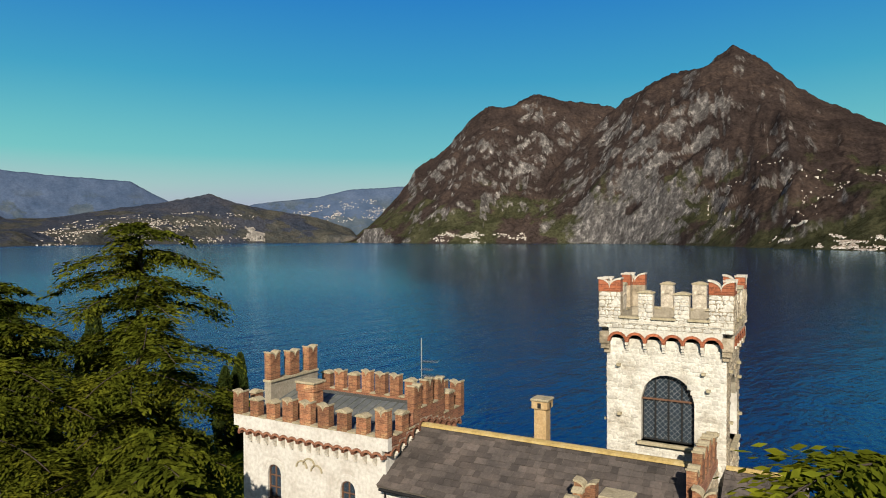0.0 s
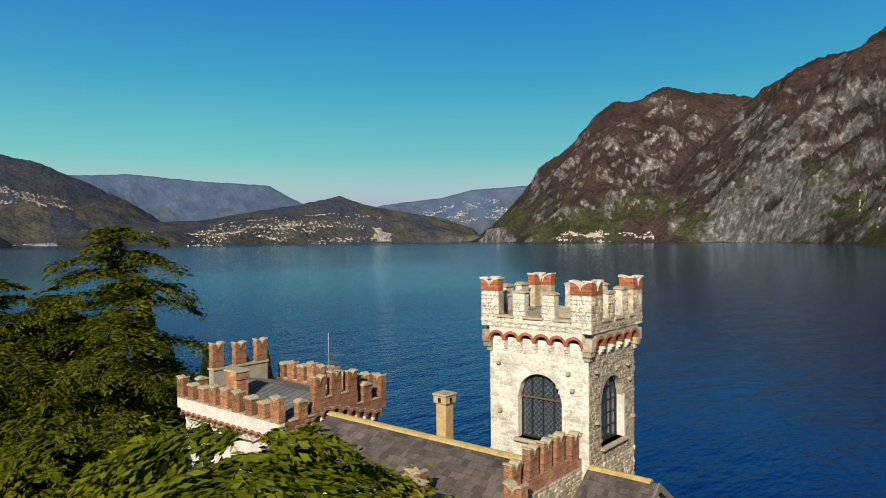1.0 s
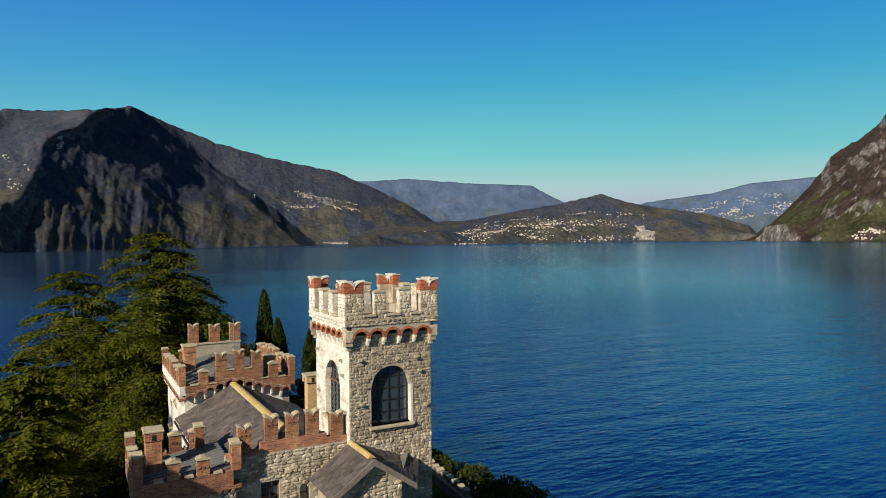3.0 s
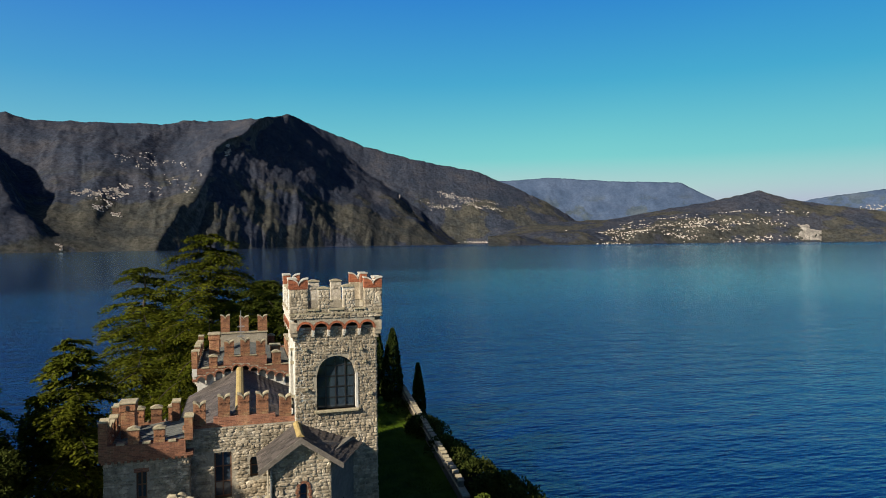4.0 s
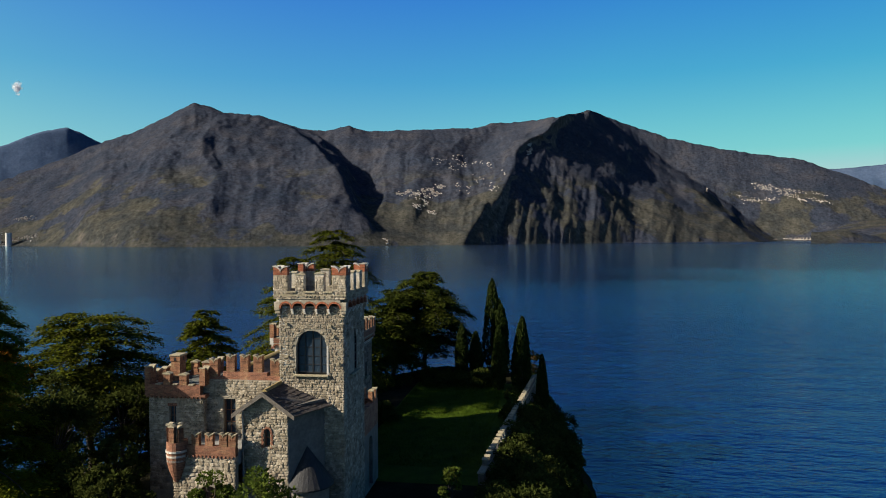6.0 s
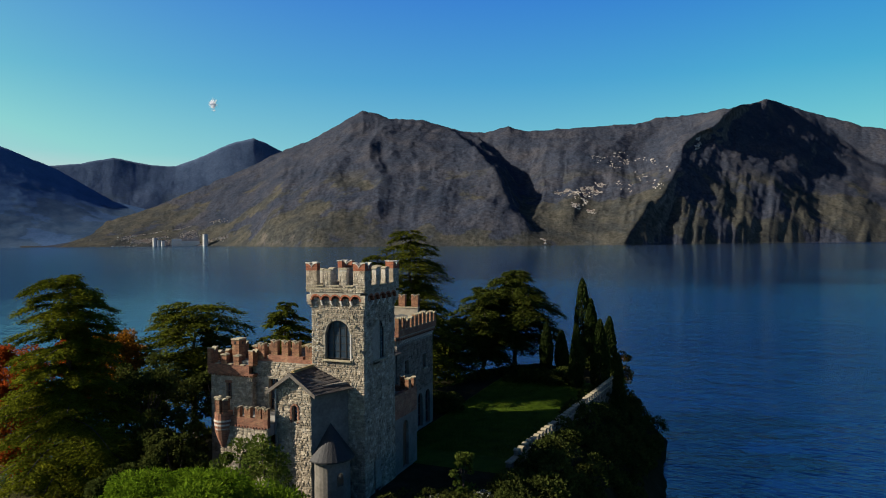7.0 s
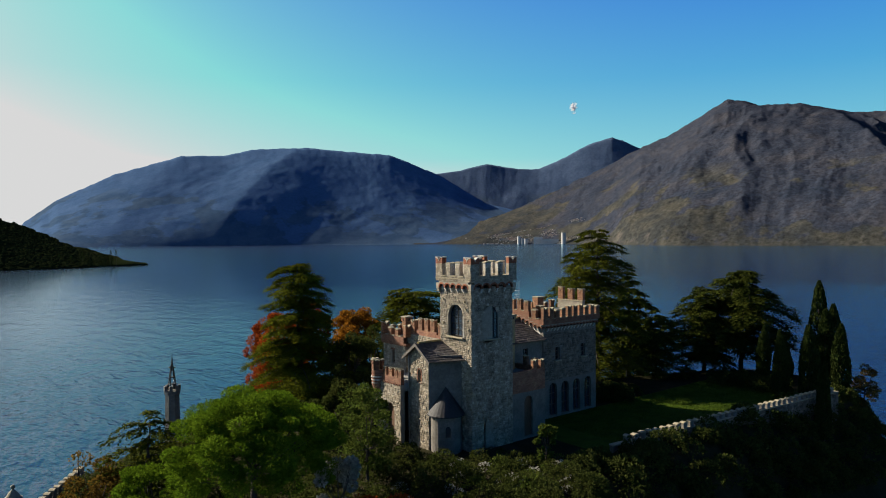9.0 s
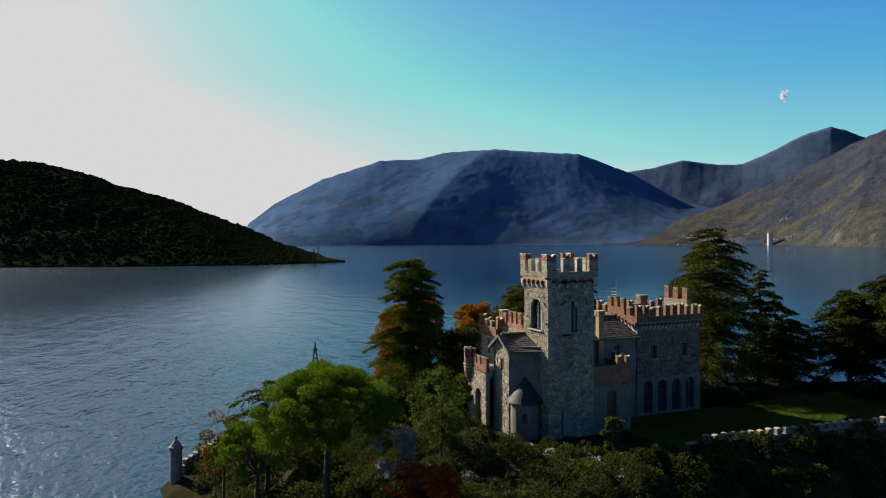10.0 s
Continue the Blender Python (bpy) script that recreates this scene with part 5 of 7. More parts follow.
wing_merlon = merlon_meshes(0.58, 0.36, 0.84, BRICK, CAP, False, 0.09)
wing_tail = merlon_meshes(0.64, 0.38, 1.12, BRICK, CAP, True, 0.09)
RIDGE_U = RY - AY0                                      # where the hall's roof ridge meets the east front


def gable_lift(u):
    """How far the east front's corbels climb with the hall's gable."""
    return max(0.0, 0.9 - 0.29 * abs(u - RIDGE_U))


TAILS = {0: (0, 3, 4, 5, 8), 1: (0, 2, 3, 4, 6), 2: (0, 1, 4, 5, 6, 8), 3: (0, 6)}
for k, (w, base, n_arch, n_mer) in enumerate(zip(wing_crown, (W_S, W_E, W_N, W_W), (16, 11, 16, 11), (9, 7, 10, 7))):
    lift = gable_lift if k == 1 else None
    corbel_table(wing, base, 19.18, n_arch, 0.0, base.length, 0.42, WING_C - 0.02, BRICK_JOINED, MORTAR if k in (1, 2) else PLASTER, lift)
    us = spread(n_mer, 0.33, w.length - 0.33)
    raised = [0.75 if k == 1 and i in (2, 3, 4) else 0.0 for i in range(n_mer)]
    bm = bmesh.new()
    ins = 0.34 if k % 2 else 0.0
    if k == 1:
        pitch = base.length / n_arch
        for i in range(n_arch):
            u0, u1 = WING_C + i * pitch, WING_C + (i + 1) * pitch
            mid = (u0 + u1) / 2
            top = 20.15 + (0.75 if us[2] - 0.45 < mid < us[4] + 0.45 else 0.0)
            low = 19.58 + gable_lift(mid - WING_C)
            prism(bm, w, u0, u1, low, low, max(top, low + 0.2), max(top, low + 0.2), -0.34, 0)
            part("parapet_block", bm, BRICK_JOINED, wing)
            bm = bmesh.new()
        bm.free()
    else:
        wall_panel(bm, w, 19.58, 20.15, 0.34, (), ins, w.length - ins)
        part("parapet", bm, BRICK_JOINED if k else PLASTER, wing)
    for i, u in enumerate(us):
        if k == 3 and 2 <= i <= 4:
            continue
        if k % 2 and i in (0, n_mer - 1):
            continue
        set_merlon(wing, wing_tail if i in TAILS[k] else wing_merlon, w.at(u, -0.17, 20.15 + raised[i]), w.turn)
    for i in range(n_mer - 1):
        z = 20.15 + min(raised[i], raised[i + 1])
        bm = bmesh.new()
        prism(bm, w, us[i] + 0.3, us[i + 1] - 0.3, z, z, z + 0.07, z + 0.07, -0.4, 0.05)
        part("coping", bm, CAP, wing)
# flat sloping metal roof behind the battlements
rs = ((AX0 + 0.1, AY0 + 0.1, 20.0), (AX1 - 0.1, AY0 + 0.1, 20.0), (AX1 - 0.1, -4.7, 20.75), (AX0 + 0.1, -4.7, 20.75))
rn = ((AX1 - 0.1, AY1 - 0.1, 20.0), (AX0 + 0.1, AY1 - 0.1, 20.0), (AX0 + 0.1, -4.7, 20.75), (AX1 - 0.1, -4.7, 20.75))
for sl in (rs, rn):
    roof_slab(wing, *sl, 0.08, METAL_ROOF)
    a, b, c, d = (Vector(p) for p in sl)
    for i in range(1, 18):
        p, q = a.lerp(b, i / 18), d.lerp(c, i / 18)
        bm = bmesh.new()
        vs = []
        for pt in (p, q):
            for dx, dz in ((-0.025, 0), (-0.025, 0.05), (0.025, 0.05), (0.025, 0)):
                vs.append(bm.verts.new(pt + Vector((dx, 0, dz))))
        for j in range(4):
            bm.faces.new((vs[j], vs[(j + 1) % 4], vs[4 + (j + 1) % 4], vs[4 + j]))
        bm.faces.new(vs[:4])
        bm.faces.new(vs[4:])
        part("roof_seam", bm, METAL_ROOF, wing)
# tall merlon wall at the west end
tall = Wall((-19.3, -2.9), (-19.3, -6.6))
bm = bmesh.new()
wall_panel(bm, tall, 19.8, 21.45, 0.45)
part("upper_wall", bm, MORTAR, wing)
bm = bmesh.new()
prism(bm, tall, -0.05, tall.length + 0.05, 21.45, 21.45, 21.56, 21.56, -0.52, 0.06)
part("coping", bm, CAP, wing)
tall_merlon = merlon_meshes(0.72, 0.42, 1.3, BRICK, CAP, True, 0.09)
crenels(wing, tall, 21.56, spread(3, 0.36, tall.length - 0.36), tall_merlon, -0.22)
brick_chimney("brick_chimney", -15.9, -7.0, 19.8, 21.95, 1.0, 0.75, BRICK, "squat ochre brick chimney on the metal roof", 0.05, False)
brick_chimney("brick_chimney", -11.6, -2.6, 19.8, 21.5, 0.6, 0.6, BRICK, "small brick chimney beside the battlements", 0.05, False)
brick_chimney("tall_chimney", -6.0, -1.45, 15.0, 21.05, 0.62, 0.62, material("ochre_brick", [(0.34, 0.22, 0.10), (0.46, 0.32, 0.16), (0.50, 0.38, 0.22)], 2.5, 0.9, 0.4, 14), "tall ochre chimney with a pierced head", 0.1)
# aerial on the east battlements
aerial = thing("tv_aerial", -10.75, -5.0, 19.4, "thin pale metal television aerial on a mast", "antenna")
bm = bmesh.new()
bmesh.ops.create_cone(bm, cap_ends=True, segments=6, radius1=0.035, radius2=0.025, depth=4.7)
bmesh.ops.translate(bm, vec=(-10.75, -5.0, 21.75), verts=bm.verts)
part("mast", bm, PALE_METAL, aerial)
for z, ln in ((23.0, 0.9), (22.6, 0.6), (22.3, 0.75)):
    bm = bmesh.new()
    box(bm, -10.75, -10.75 + ln, -5.012, -4.988, z, z + 0.025)
    for i in range(5):
        x = -10.75 + ln * (i + 0.6) / 5
        box(bm, x - 0.008, x + 0.008, -5.25, -4.75, z + 0.025, z + 0.042)
    part("dipole_array", bm, PALE_METAL, aerial)

# -- the south-east turret block --
BX0, BX1, BY0, BY1 = -1.75, 2.62, -11.7, -7.65
block = thing("castle_block", -0.5, -9.7, GZ, "stone castle block with a brick battlement and a metal roof", "building")
B_S, B_E, B_N, B_W = Wall((BX0, BY0), (BX1, BY0)), Wall((BX1, BY0), (BX1, BY1)), Wall((BX1, BY1), (BX0, BY1)), Wall((BX0, BY1), (BX0, BY0))
WIN_B = (1.75, 0.52, 15.95, 17.35, False)
for w, ops in ((B_S, ()), (B_E, [WIN_B]), (B_N, ()), (B_W, ())):
    bm = bmesh.new()
    ins = 0.45 if w in (B_E, B_W) else 0
    wall_panel(bm, w, GZ - 1, 18.1, 0.45, ops, ins, w.length - ins)
    part("wall", bm, MORTAR, block)
stone_facing(B_E, 11.5, 18.05, block, [WIN_B], course=0.17, long=0.42, seed=101)
stone_facing(B_S, 15.0, 18.05, block, course=0.18, long=0.42, seed=102)
stone_facing(B_N, 15.4, 18.05, block, u1=0.6, course=0.17, long=0.42, seed=103)
arched_window(block, B_E, WIN_B, 0.25, 1, 1, WOOD, 0, False, False)
bm = bmesh.new()
prism(bm, B_E, WIN_B[0] - 0.36, WIN_B[0] + 0.36, 17.35, 17.35, 17.55, 17.55, -0.02, 0.03)
part("brick_lintel", bm, BRICK_JOINED, block)
BC = 0.2
block_crown = [Wall((BX0 - BC, BY0 - BC), (BX1 + BC, BY0 - BC)), Wall((BX1 + BC, BY0 - BC), (BX1 + BC, BY1 + BC)), Wall((BX1 + BC, BY1 + BC), (BX0 - BC, BY1 + BC)), Wall((BX0 - BC, BY1 + BC), (BX0 - BC, BY0 - BC))]
block_merlon = merlon_meshes(0.55, 0.34, 0.72, BRICK, CAP, False, 0.08)
block_tail = merlon_meshes(0.8, 0.4, 1.12, BRICK, CAP, True, 0.1)
for k, (w, n_mer) in enumerate(zip(block_crown, (5, 4, 2, 5))):
    bm = bmesh.new()
    ins = 0.36 if k % 2 else 0.0
    wall_panel(bm, w, 18.05, 18.85 if k != 2 else 18.2, 0.36, (), ins, w.length - ins)
    part("brick_parapet", bm, BRICK_JOINED, block)
    bm = bmesh.new()
    for i in range(int(w.length / 0.3)):          # dentil course of small bricks under the parapet
        u = 0.1 + i * 0.3
        prism(bm, w, u, u + 0.15, 17.93, 17.93, 18.05, 18.05, -0.3, -0.02)
    part("dentil_course", bm, BRICK_JOINED, block, kind="stuff")
    us = spread(n_mer, 0.4, w.length - 0.4)
    for i, u in enumerate(us):
        end = i in (0, n_mer - 1)
        if (k % 2 and end) or (k == 2 and i == 1):
            continue
        set_merlon(block, block_tail if end else block_merlon, w.at(u, -0.2, 18.85), w.turn)
    for i in range(n_mer - 1 if k != 2 else 0):
        bm = bmesh.new()
        prism(bm, w, us[i] + 0.42, us[i + 1] - 0.42, 18.85, 18.85, 18.93, 18.93, -0.42, 0.05)
        part("coping", bm, CAP, block)
sl = ((BX0 + 0.1, BY0 + 0.1, 18.5), (BX1 - 0.1, BY0 + 0.1, 18.5), (BX1 - 0.1, BY1 - 0.1, 19.0), (BX0 + 0.1, BY1 - 0.1, 19.0))
roof_slab(block, *sl, 0.08, METAL_ROOF)
for i in range(1, 11):
    p, q = Vector(sl[0]).lerp(Vector(sl[1]), i / 11), Vector(sl[3]).lerp(Vector(sl[2]), i / 11)
    bm = bmesh.new()
    vs = [bm.verts.new(pt + Vector((dx, 0, dz))) for pt in (p, q) for dx, dz in ((-0.025, 0), (-0.025, 0.05), (0.025, 0.05), (0.025, 0))]
    for j in range(4):
        bm.faces.new((vs[j], vs[(j + 1) % 4], vs[4 + (j + 1) % 4], vs[4 + j]))
    part("roof_seam", bm, METAL_ROOF, block)
bm = bmesh.new()
box(bm, BX0 - BC, BX0 + 0.6, -8.9, -8.3, 18.0, 18.9, 0.02)
part("merlon_pier", bm, BRICK_JOINED, block)
set_merlon(block, block_tail, (BX0 + 0.2, -8.6, 18.9), 0.0)
brick_chimney("brick_chimney", 0.2, -10.85, 18.5, 20.55, 0.85, 0.7, BRICK, "perforated brick chimney on the turret roof", 0.05, True)

# -- the gabled chapel against the tower --
chapel = thing("castle_chapel", 4, -2, GZ, "small stone chapel with a slate gable roof", "building")
NX, NY0, NY1, NR = 5.1, -3.75, -0.62, -2.15
E_CH, S_CH, D_CH = Wall((NX, NY0), (NX, NY1)), Wall((2.3, NY0), (NX, NY0)), Wall((NX, NY1), (MX1, 0.95))
WIN_C = (1.72, 0.42, 15.55, 16.75, True)
CE, CR = 18.05, 19.15
bm = bmesh.new()
wall_panel(bm, E_CH, GZ - 2, CE - 0.1, 0.4, [WIN_C])
prism(bm, E_CH, 0, NR - NY0, CE - 0.1, CE - 0.1, CE - 0.1, CR - 0.12, -0.4, 0)
prism(bm, E_CH, NR - NY0, E_CH.length, CE - 0.1, CE - 0.1, CR - 0.12, CE - 0.1, -0.4, 0)
part("wall", bm, MORTAR, chapel)
stone_facing(E_CH, 8.6, CE - 0.1, chapel, [WIN_C], course=0.17, long=0.34, seed=111)
stone_facing(E_CH, CE - 0.1, CR - 0.75, chapel, u0=0.7, u1=2.4, course=0.17, long=0.3, seed=112)
arched_window(chapel, E_CH, WIN_C, 0.22, 0, 1, WOOD, 0, False, False)
bm = bmesh.new()
for i in range(6):
    a, c = math.pi * i / 6, math.pi * (i + 0.86) / 6
    r0, r1 = WIN_C[1] / 2 + 0.005, WIN_C[1] / 2 + 0.15
    zc = WIN_C[3] - WIN_C[1] / 2
    v = []
    for o in (-0.05, 0.05):
        for rr, aa in ((r0, a), (r1, a), (r1, c), (r0, c)):
            v.append(bm.verts.new(E_CH.at(WIN_C[0] + rr * math.cos(aa), o, zc + rr * math.sin(aa))))
    for q in ((0, 1, 2, 3), (7, 6, 5, 4), (0, 4, 5, 1), (1, 5, 6, 2), (2, 6, 7, 3), (3, 7, 4, 0)):
        bm.faces.new([v[j] for j in q])
for i in range(7):
    z = 15.5 + i * 0.15
    for s in (-1, 1):
        u = WIN_C[0] + s * (0.29 + 0.05 * (i % 2))
        prism(bm, E_CH, u - 0.08, u + 0.08, z, z, z + 0.13, z + 0.13, -0.05, 0.05)
part("brick_surround", bm, BRICK_JOINED, chapel, "red brick window surround")
bm = bmesh.new()
wall_panel(bm, S_CH, GZ - 1, CE, 0.35)
part("wall", bm, MORTAR, chapel)
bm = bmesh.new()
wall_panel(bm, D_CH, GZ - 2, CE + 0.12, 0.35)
part("wall", bm, SHADED_PLASTER, chapel, "smooth rendered wall with shade put into its grey")
OVH, FX = 0.5, NX + 0.4
k_n = (CR - CE) / (NR - NY0)
n_eave, s_eave = NR + (NR - NY0) + OVH, NY0 - OVH
ez = CR - k_n * (NR - s_eave)
csS = ((MX1 - 0.05, s_eave, ez), (FX, s_eave, ez), (FX, NR, CR), (MX1 - 0.05, NR, CR))
csN = ((FX, n_eave, ez), (MX1 - 0.02, 1.5, ez + 0.06), (MX1 - 0.02, NR, CR), (FX, NR, CR))
for k, sl in enumerate((csS, csN)):
    roof_slab(chapel, *sl, 0.12, TIMBER)
    slates(chapel, *sl, row=0.26, width=0.28, seed=121 + k)
for sgn, yy in ((1, n_eave), (-1, s_eave)):
    bm = bmesh.new()
    v = []
    for x in (FX - 0.02, FX + 0.05):
        for y, z in ((NR, CR - 0.26), (yy, ez - 0.26), (yy, ez + 0.03), (NR, CR + 0.05)):
            v.append(bm.verts.new((x, y, z)))
    for q in ((0, 1, 2, 3), (7, 6, 5, 4), (0, 4, 5, 1), (1, 5, 6, 2), (2, 6, 7, 3), (3, 7, 4, 0)):
        bm.faces.new([v[j] for j in q])
    part("barge_board", bm, TIMBER, chapel)
bm = bmesh.new()
extrude_profile(bm, [(-0.2, -0.04), (0.2, -0.04), (0.05, 0.09), (-0.05, 0.09)], 0, 1)
bmesh.ops.transform(bm, matrix=Matrix.Translation((MX1, NR, CR + 0.04)) @ Matrix.Rotation(-math.pi / 2, 4, "Z") @ Matrix.Diagonal((1, FX - MX1 - 0.3, 1, 1)), verts=bm.verts)
part("ridge_cap", bm, RIDGE, chapel, "yellow lichened ridge stones")
bm = bmesh.new()
tube(bm, [(NX + 0.09, NY0 + 0.12, z) for z in (9.0, 13.0, 17.9)], [0.055, 0.055, 0.055], 8)
part("drainpipe", bm, PALE_METAL, chapel, "pale drainpipe down the corner")
# round apse with a half-cone roof on the rendered wall
apse = thing("chapel_apse", 3.75, 0.1, GZ, "rounded grey apse with a dark conical roof", "apse")
ac, ar, az1 = D_CH.at(D_CH.length / 2, 0.02, 0), 1.4, 12.95
a0 = math.atan2(D_CH.u.y, D_CH.u.x)
bm = bmesh.new()
N_AP = 14
ringv = []
for i in range(N_AP + 1):
    a = a0 - math.pi * i / N_AP
    ringv.append([bm.verts.new((ac.x + ar * math.cos(a), ac.y + ar * math.sin(a), z)) for z in (GZ - 1.5, az1)])
for i in range(N_AP):
    bm.faces.new((ringv[i][0], ringv[i + 1][0], ringv[i + 1][1], ringv[i][1]))
me = part("wall", bm, SHADED_PLASTER, apse)
bm = bmesh.new()
tip = bm.verts.new((ac.x - D_CH.n.x * 0.02, ac.y - D_CH.n.y * 0.02, 15.35))
rim = [[bm.verts.new((ac.x + (ar + 0.32) * math.cos(a0 - math.pi * i / N_AP), ac.y + (ar + 0.32) * math.sin(a0 - math.pi * i / N_AP), az1 - dz)) for dz in (0.0, 0.1)] for i in range(N_AP + 1)]
for i in range(N_AP):
    bm.faces.new((rim[i][0], rim[i + 1][0], tip))
    bm.faces.new((rim[i][1], rim[i + 1][1], rim[i + 1][0], rim[i][0]))
bm.faces.new([r[1] for r in rim])
part("roof", bm, material("dark_slate", [(0.02, 0.021, 0.024), (0.035, 0.036, 0.04)], 2.0, 0.7, 0.5, 9), apse, "dark slate half-cone roof")
wa = Wall(ac.xy - D_CH.u.xy * 0.35 + D_CH.n.xy * (ar + 0.0), ac.xy + D_CH.u.xy * 0.35 + D_CH.n.xy * (ar + 0.0))
bm = bmesh.new()
wo = (0.35, 0.46, 11.1, 12.05, True)
for i in range(10):
    p, q = wo[0] - wo[1] / 2 + wo[1] * i / 10, wo[0] - wo[1] / 2 + wo[1] * (i + 1) / 10
    prism(bm, wa, p, q, wo[2], wo[2], arch_height(wo, p), arch_height(wo, q), -0.15, 0.015)
part("window", bm, GLASS, apse, "small dark arched window")

# -- terrace in front of the hall, with its round corner turret --
terrace = thing("castle_terrace", 4, -6.5, GZ, "stone terrace with a brick swallow-tailed parapet", "terrace")
TX, TY0, TY1 = 6.0, -8.0, NY0 - 0.02
T_E, T_S = Wall((TX, TY0), (TX, TY1)), Wall((BX1 + 0.05, TY0), (TX, TY0))
bm = bmesh.new()
wall_panel(bm, T_E, GZ - 2, 15.1, 0.4, [(2.4, 1.5, GZ - 0.6, 13.2, True)])
wall_panel(bm, T_S, GZ - 2, 15.1, 0.4)
part("wall", bm, MORTAR, terrace)
stone_facing(T_E, 9.0, 15.0, terrace, [(2.4, 1.55, GZ - 0.6, 13.2, True)], course=0.2, long=0.4, seed=131)
bm = bmesh.new()
wall_panel(bm, T_E, GZ - 1, 13.2, 0.06, (), 1.7, 3.1)
d = part("door", bm, WOOD, terrace, "dark wooden door in an arched recess")
d.location = d.location - T_E.n * 0.3
bm = bmesh.new()
box(bm, BX1, TX - 0.4, TY0 + 0.4, TY1, 14.5, 15.3)
box(bm, HX1, BX1, BY1 + 0.02, TY1, 14.5, 15.3)
part("terrace_floor", bm, PAVING, terrace)
bm = bmesh.new()
wall_panel(bm, T_E, 15.1, 15.75, 0.34)
part("brick_parapet", bm, BRICK_JOINED, terrace)
bm = bmesh.new()
for i in range(int(T_E.length / 0.26)):
    prism(bm, T_E, 0.05 + i * 0.26, 0.18 + i * 0.26, 15.02, 15.02, 15.15, 15.15, -0.1, 0.09)
part("dentil_course", bm, BRICK_JOINED, terrace, kind="stuff")
low_merlon = merlon_meshes(0.5, 0.3, 0.78, BRICK, CAP, True, 0.07)
crenels(terrace, T_E, 15.75, (1.52, 2.44, 3.39, 4.0), low_merlon, -0.17)
# corner turret
tx, ty = TX - 0.1, TY0 + 0.25
bm = bmesh.new()
rings = [(0.22, 13.4), (0.5, 14.1), (0.66, 14.7), (0.66, 16.0)]
cols = [[bm.verts.new((tx + r * math.cos(a), ty + r * math.sin(a), z)) for a in [2 * math.pi * i / 16 for i in range(16)]] for r, z in rings]
for p, q in zip(cols, cols[1:]):
    for i in range(16):
        bm.faces.new((p[i], p[(i + 1) % 16], q[(i + 1) % 16], q[i]))
bm.faces.new(cols[-1])
bm.faces.new(list(reversed(cols[0])))
part("corner_turret", bm, BRICK_JOINED, terrace)
for i in range(3):
    bm = bmesh.new()
    z = 14.75 + i * 0.3
    ca = [[bm.verts.new((tx + r * math.cos(2 * math.pi * j / 16), ty + r * math.sin(2 * math.pi * j / 16), zz)) for j in range(16)] for r, zz in ((0.5 + 0.06 * i, z), (0.66 + 0.03 * i, z), (0.66 + 0.03 * i, z + 0.12), (0.5 + 0.06 * i, z + 0.12))]
    for p, q in zip(ca, ca[1:]):
        for j in range(16):
            bm.faces.new((p[j], p[(j + 1) % 16], q[(j + 1) % 16], q[j]))
    part("turret_ring", bm, WHITE_CAP, terrace)
turret_merlon = merlon_meshes(0.34, 0.26, 0.95, BRICK, CAP, False, 0.07)
for i in range(5):
    a = radians(-170 + i * 55)
    set_merlon(terrace, turret_merlon, (tx + 0.5 * math.cos(a), ty + 0.5 * math.sin(a), 16.0), a + math.pi / 2)

# -- north porch between tower and wing --
porch = thing("castle_porch", -5, 1, GZ, "pale castle porch with an arched door and brick battlement", "porch")
P_N, P_W = Wall((MX0 - 0.02, 2.2), (-7.1, 2.2)), Wall((-7.1, 2.2), (-7.1, HY1))
P_DOOR = (2.2, 1.15, GZ + 0.3, 13.6, True)
bm = bmesh.new()
wall_panel(bm, P_N, GZ - 1, 14.0, 0.4, [P_DOOR])
wall_panel(bm, P_W, GZ - 1, 14.0, 0.4, (), 0.4)
part("wall", bm, SHADED_PLASTER, porch)
bm = bmesh.new()
wall_panel(bm, P_N, 14.0, 16.0, 0.4)
wall_panel(bm, P_W, 14.0, 16.0, 0.4, (), 0.4)
part("brick_wall", bm, BRICK_JOINED, porch)
bm = bmesh.new()
wall_panel(bm, P_N, GZ, 13.55, 0.06, (), 1.6, 2.8)
d = part("door", bm, WOOD, porch, "dark wooden door")
d.location = d.location - P_N.n * 0.25
porch_merlon = merlon_meshes(0.5, 0.34, 0.85, BRICK, CAP, True, 0.1)
crenels(porch, P_N, 16.0, (P_N.length - 1.35, P_N.length - 0.3), porch_merlon, -0.2)
crenels(porch, P_W, 16.0, (1.2, 2.4), porch_merlon, -0.2)
bm = bmesh.new()
box(bm, -6.8, MX0, HY1 + 0.02, 1.85, 15.2, 15.5)
part("roof_deck", bm, PAVING, porch)

# -- garden wall along the cliff --
garden_wall = thing("garden_wall", -25, 11, 9.5, "long stone garden wall with pale capped merlons", "wall")
G_W = Wall((-6.6, 10.8), (-44.0, 14.6))
bm = bmesh.new()
wall_panel(bm, G_W, 7.0, 10.35, 0.45)
part("wall", bm, DARK_STONE, garden_wall)
stone_facing(G_W, 8.0, 10.3, garden_wall, course=0.24, long=0.5, seed=141, proud=0.05, mat=DARK_STONE)
bm = bmesh.new()
prism(bm, G_W, 0, G_W.length, 10.35, 10.35, 10.45, 10.45, -0.52, 0.06)
part("coping", bm, CAP, garden_wall)
gmer = merlon_meshes(0.56, 0.4, 0.44, ROCK, CAP, False, 0.07)
for i in range(36):
    set_merlon(garden_wall, gmer, G_W.at(2.0 + i * 0.98, -0.23, 10.45), G_W.turn)


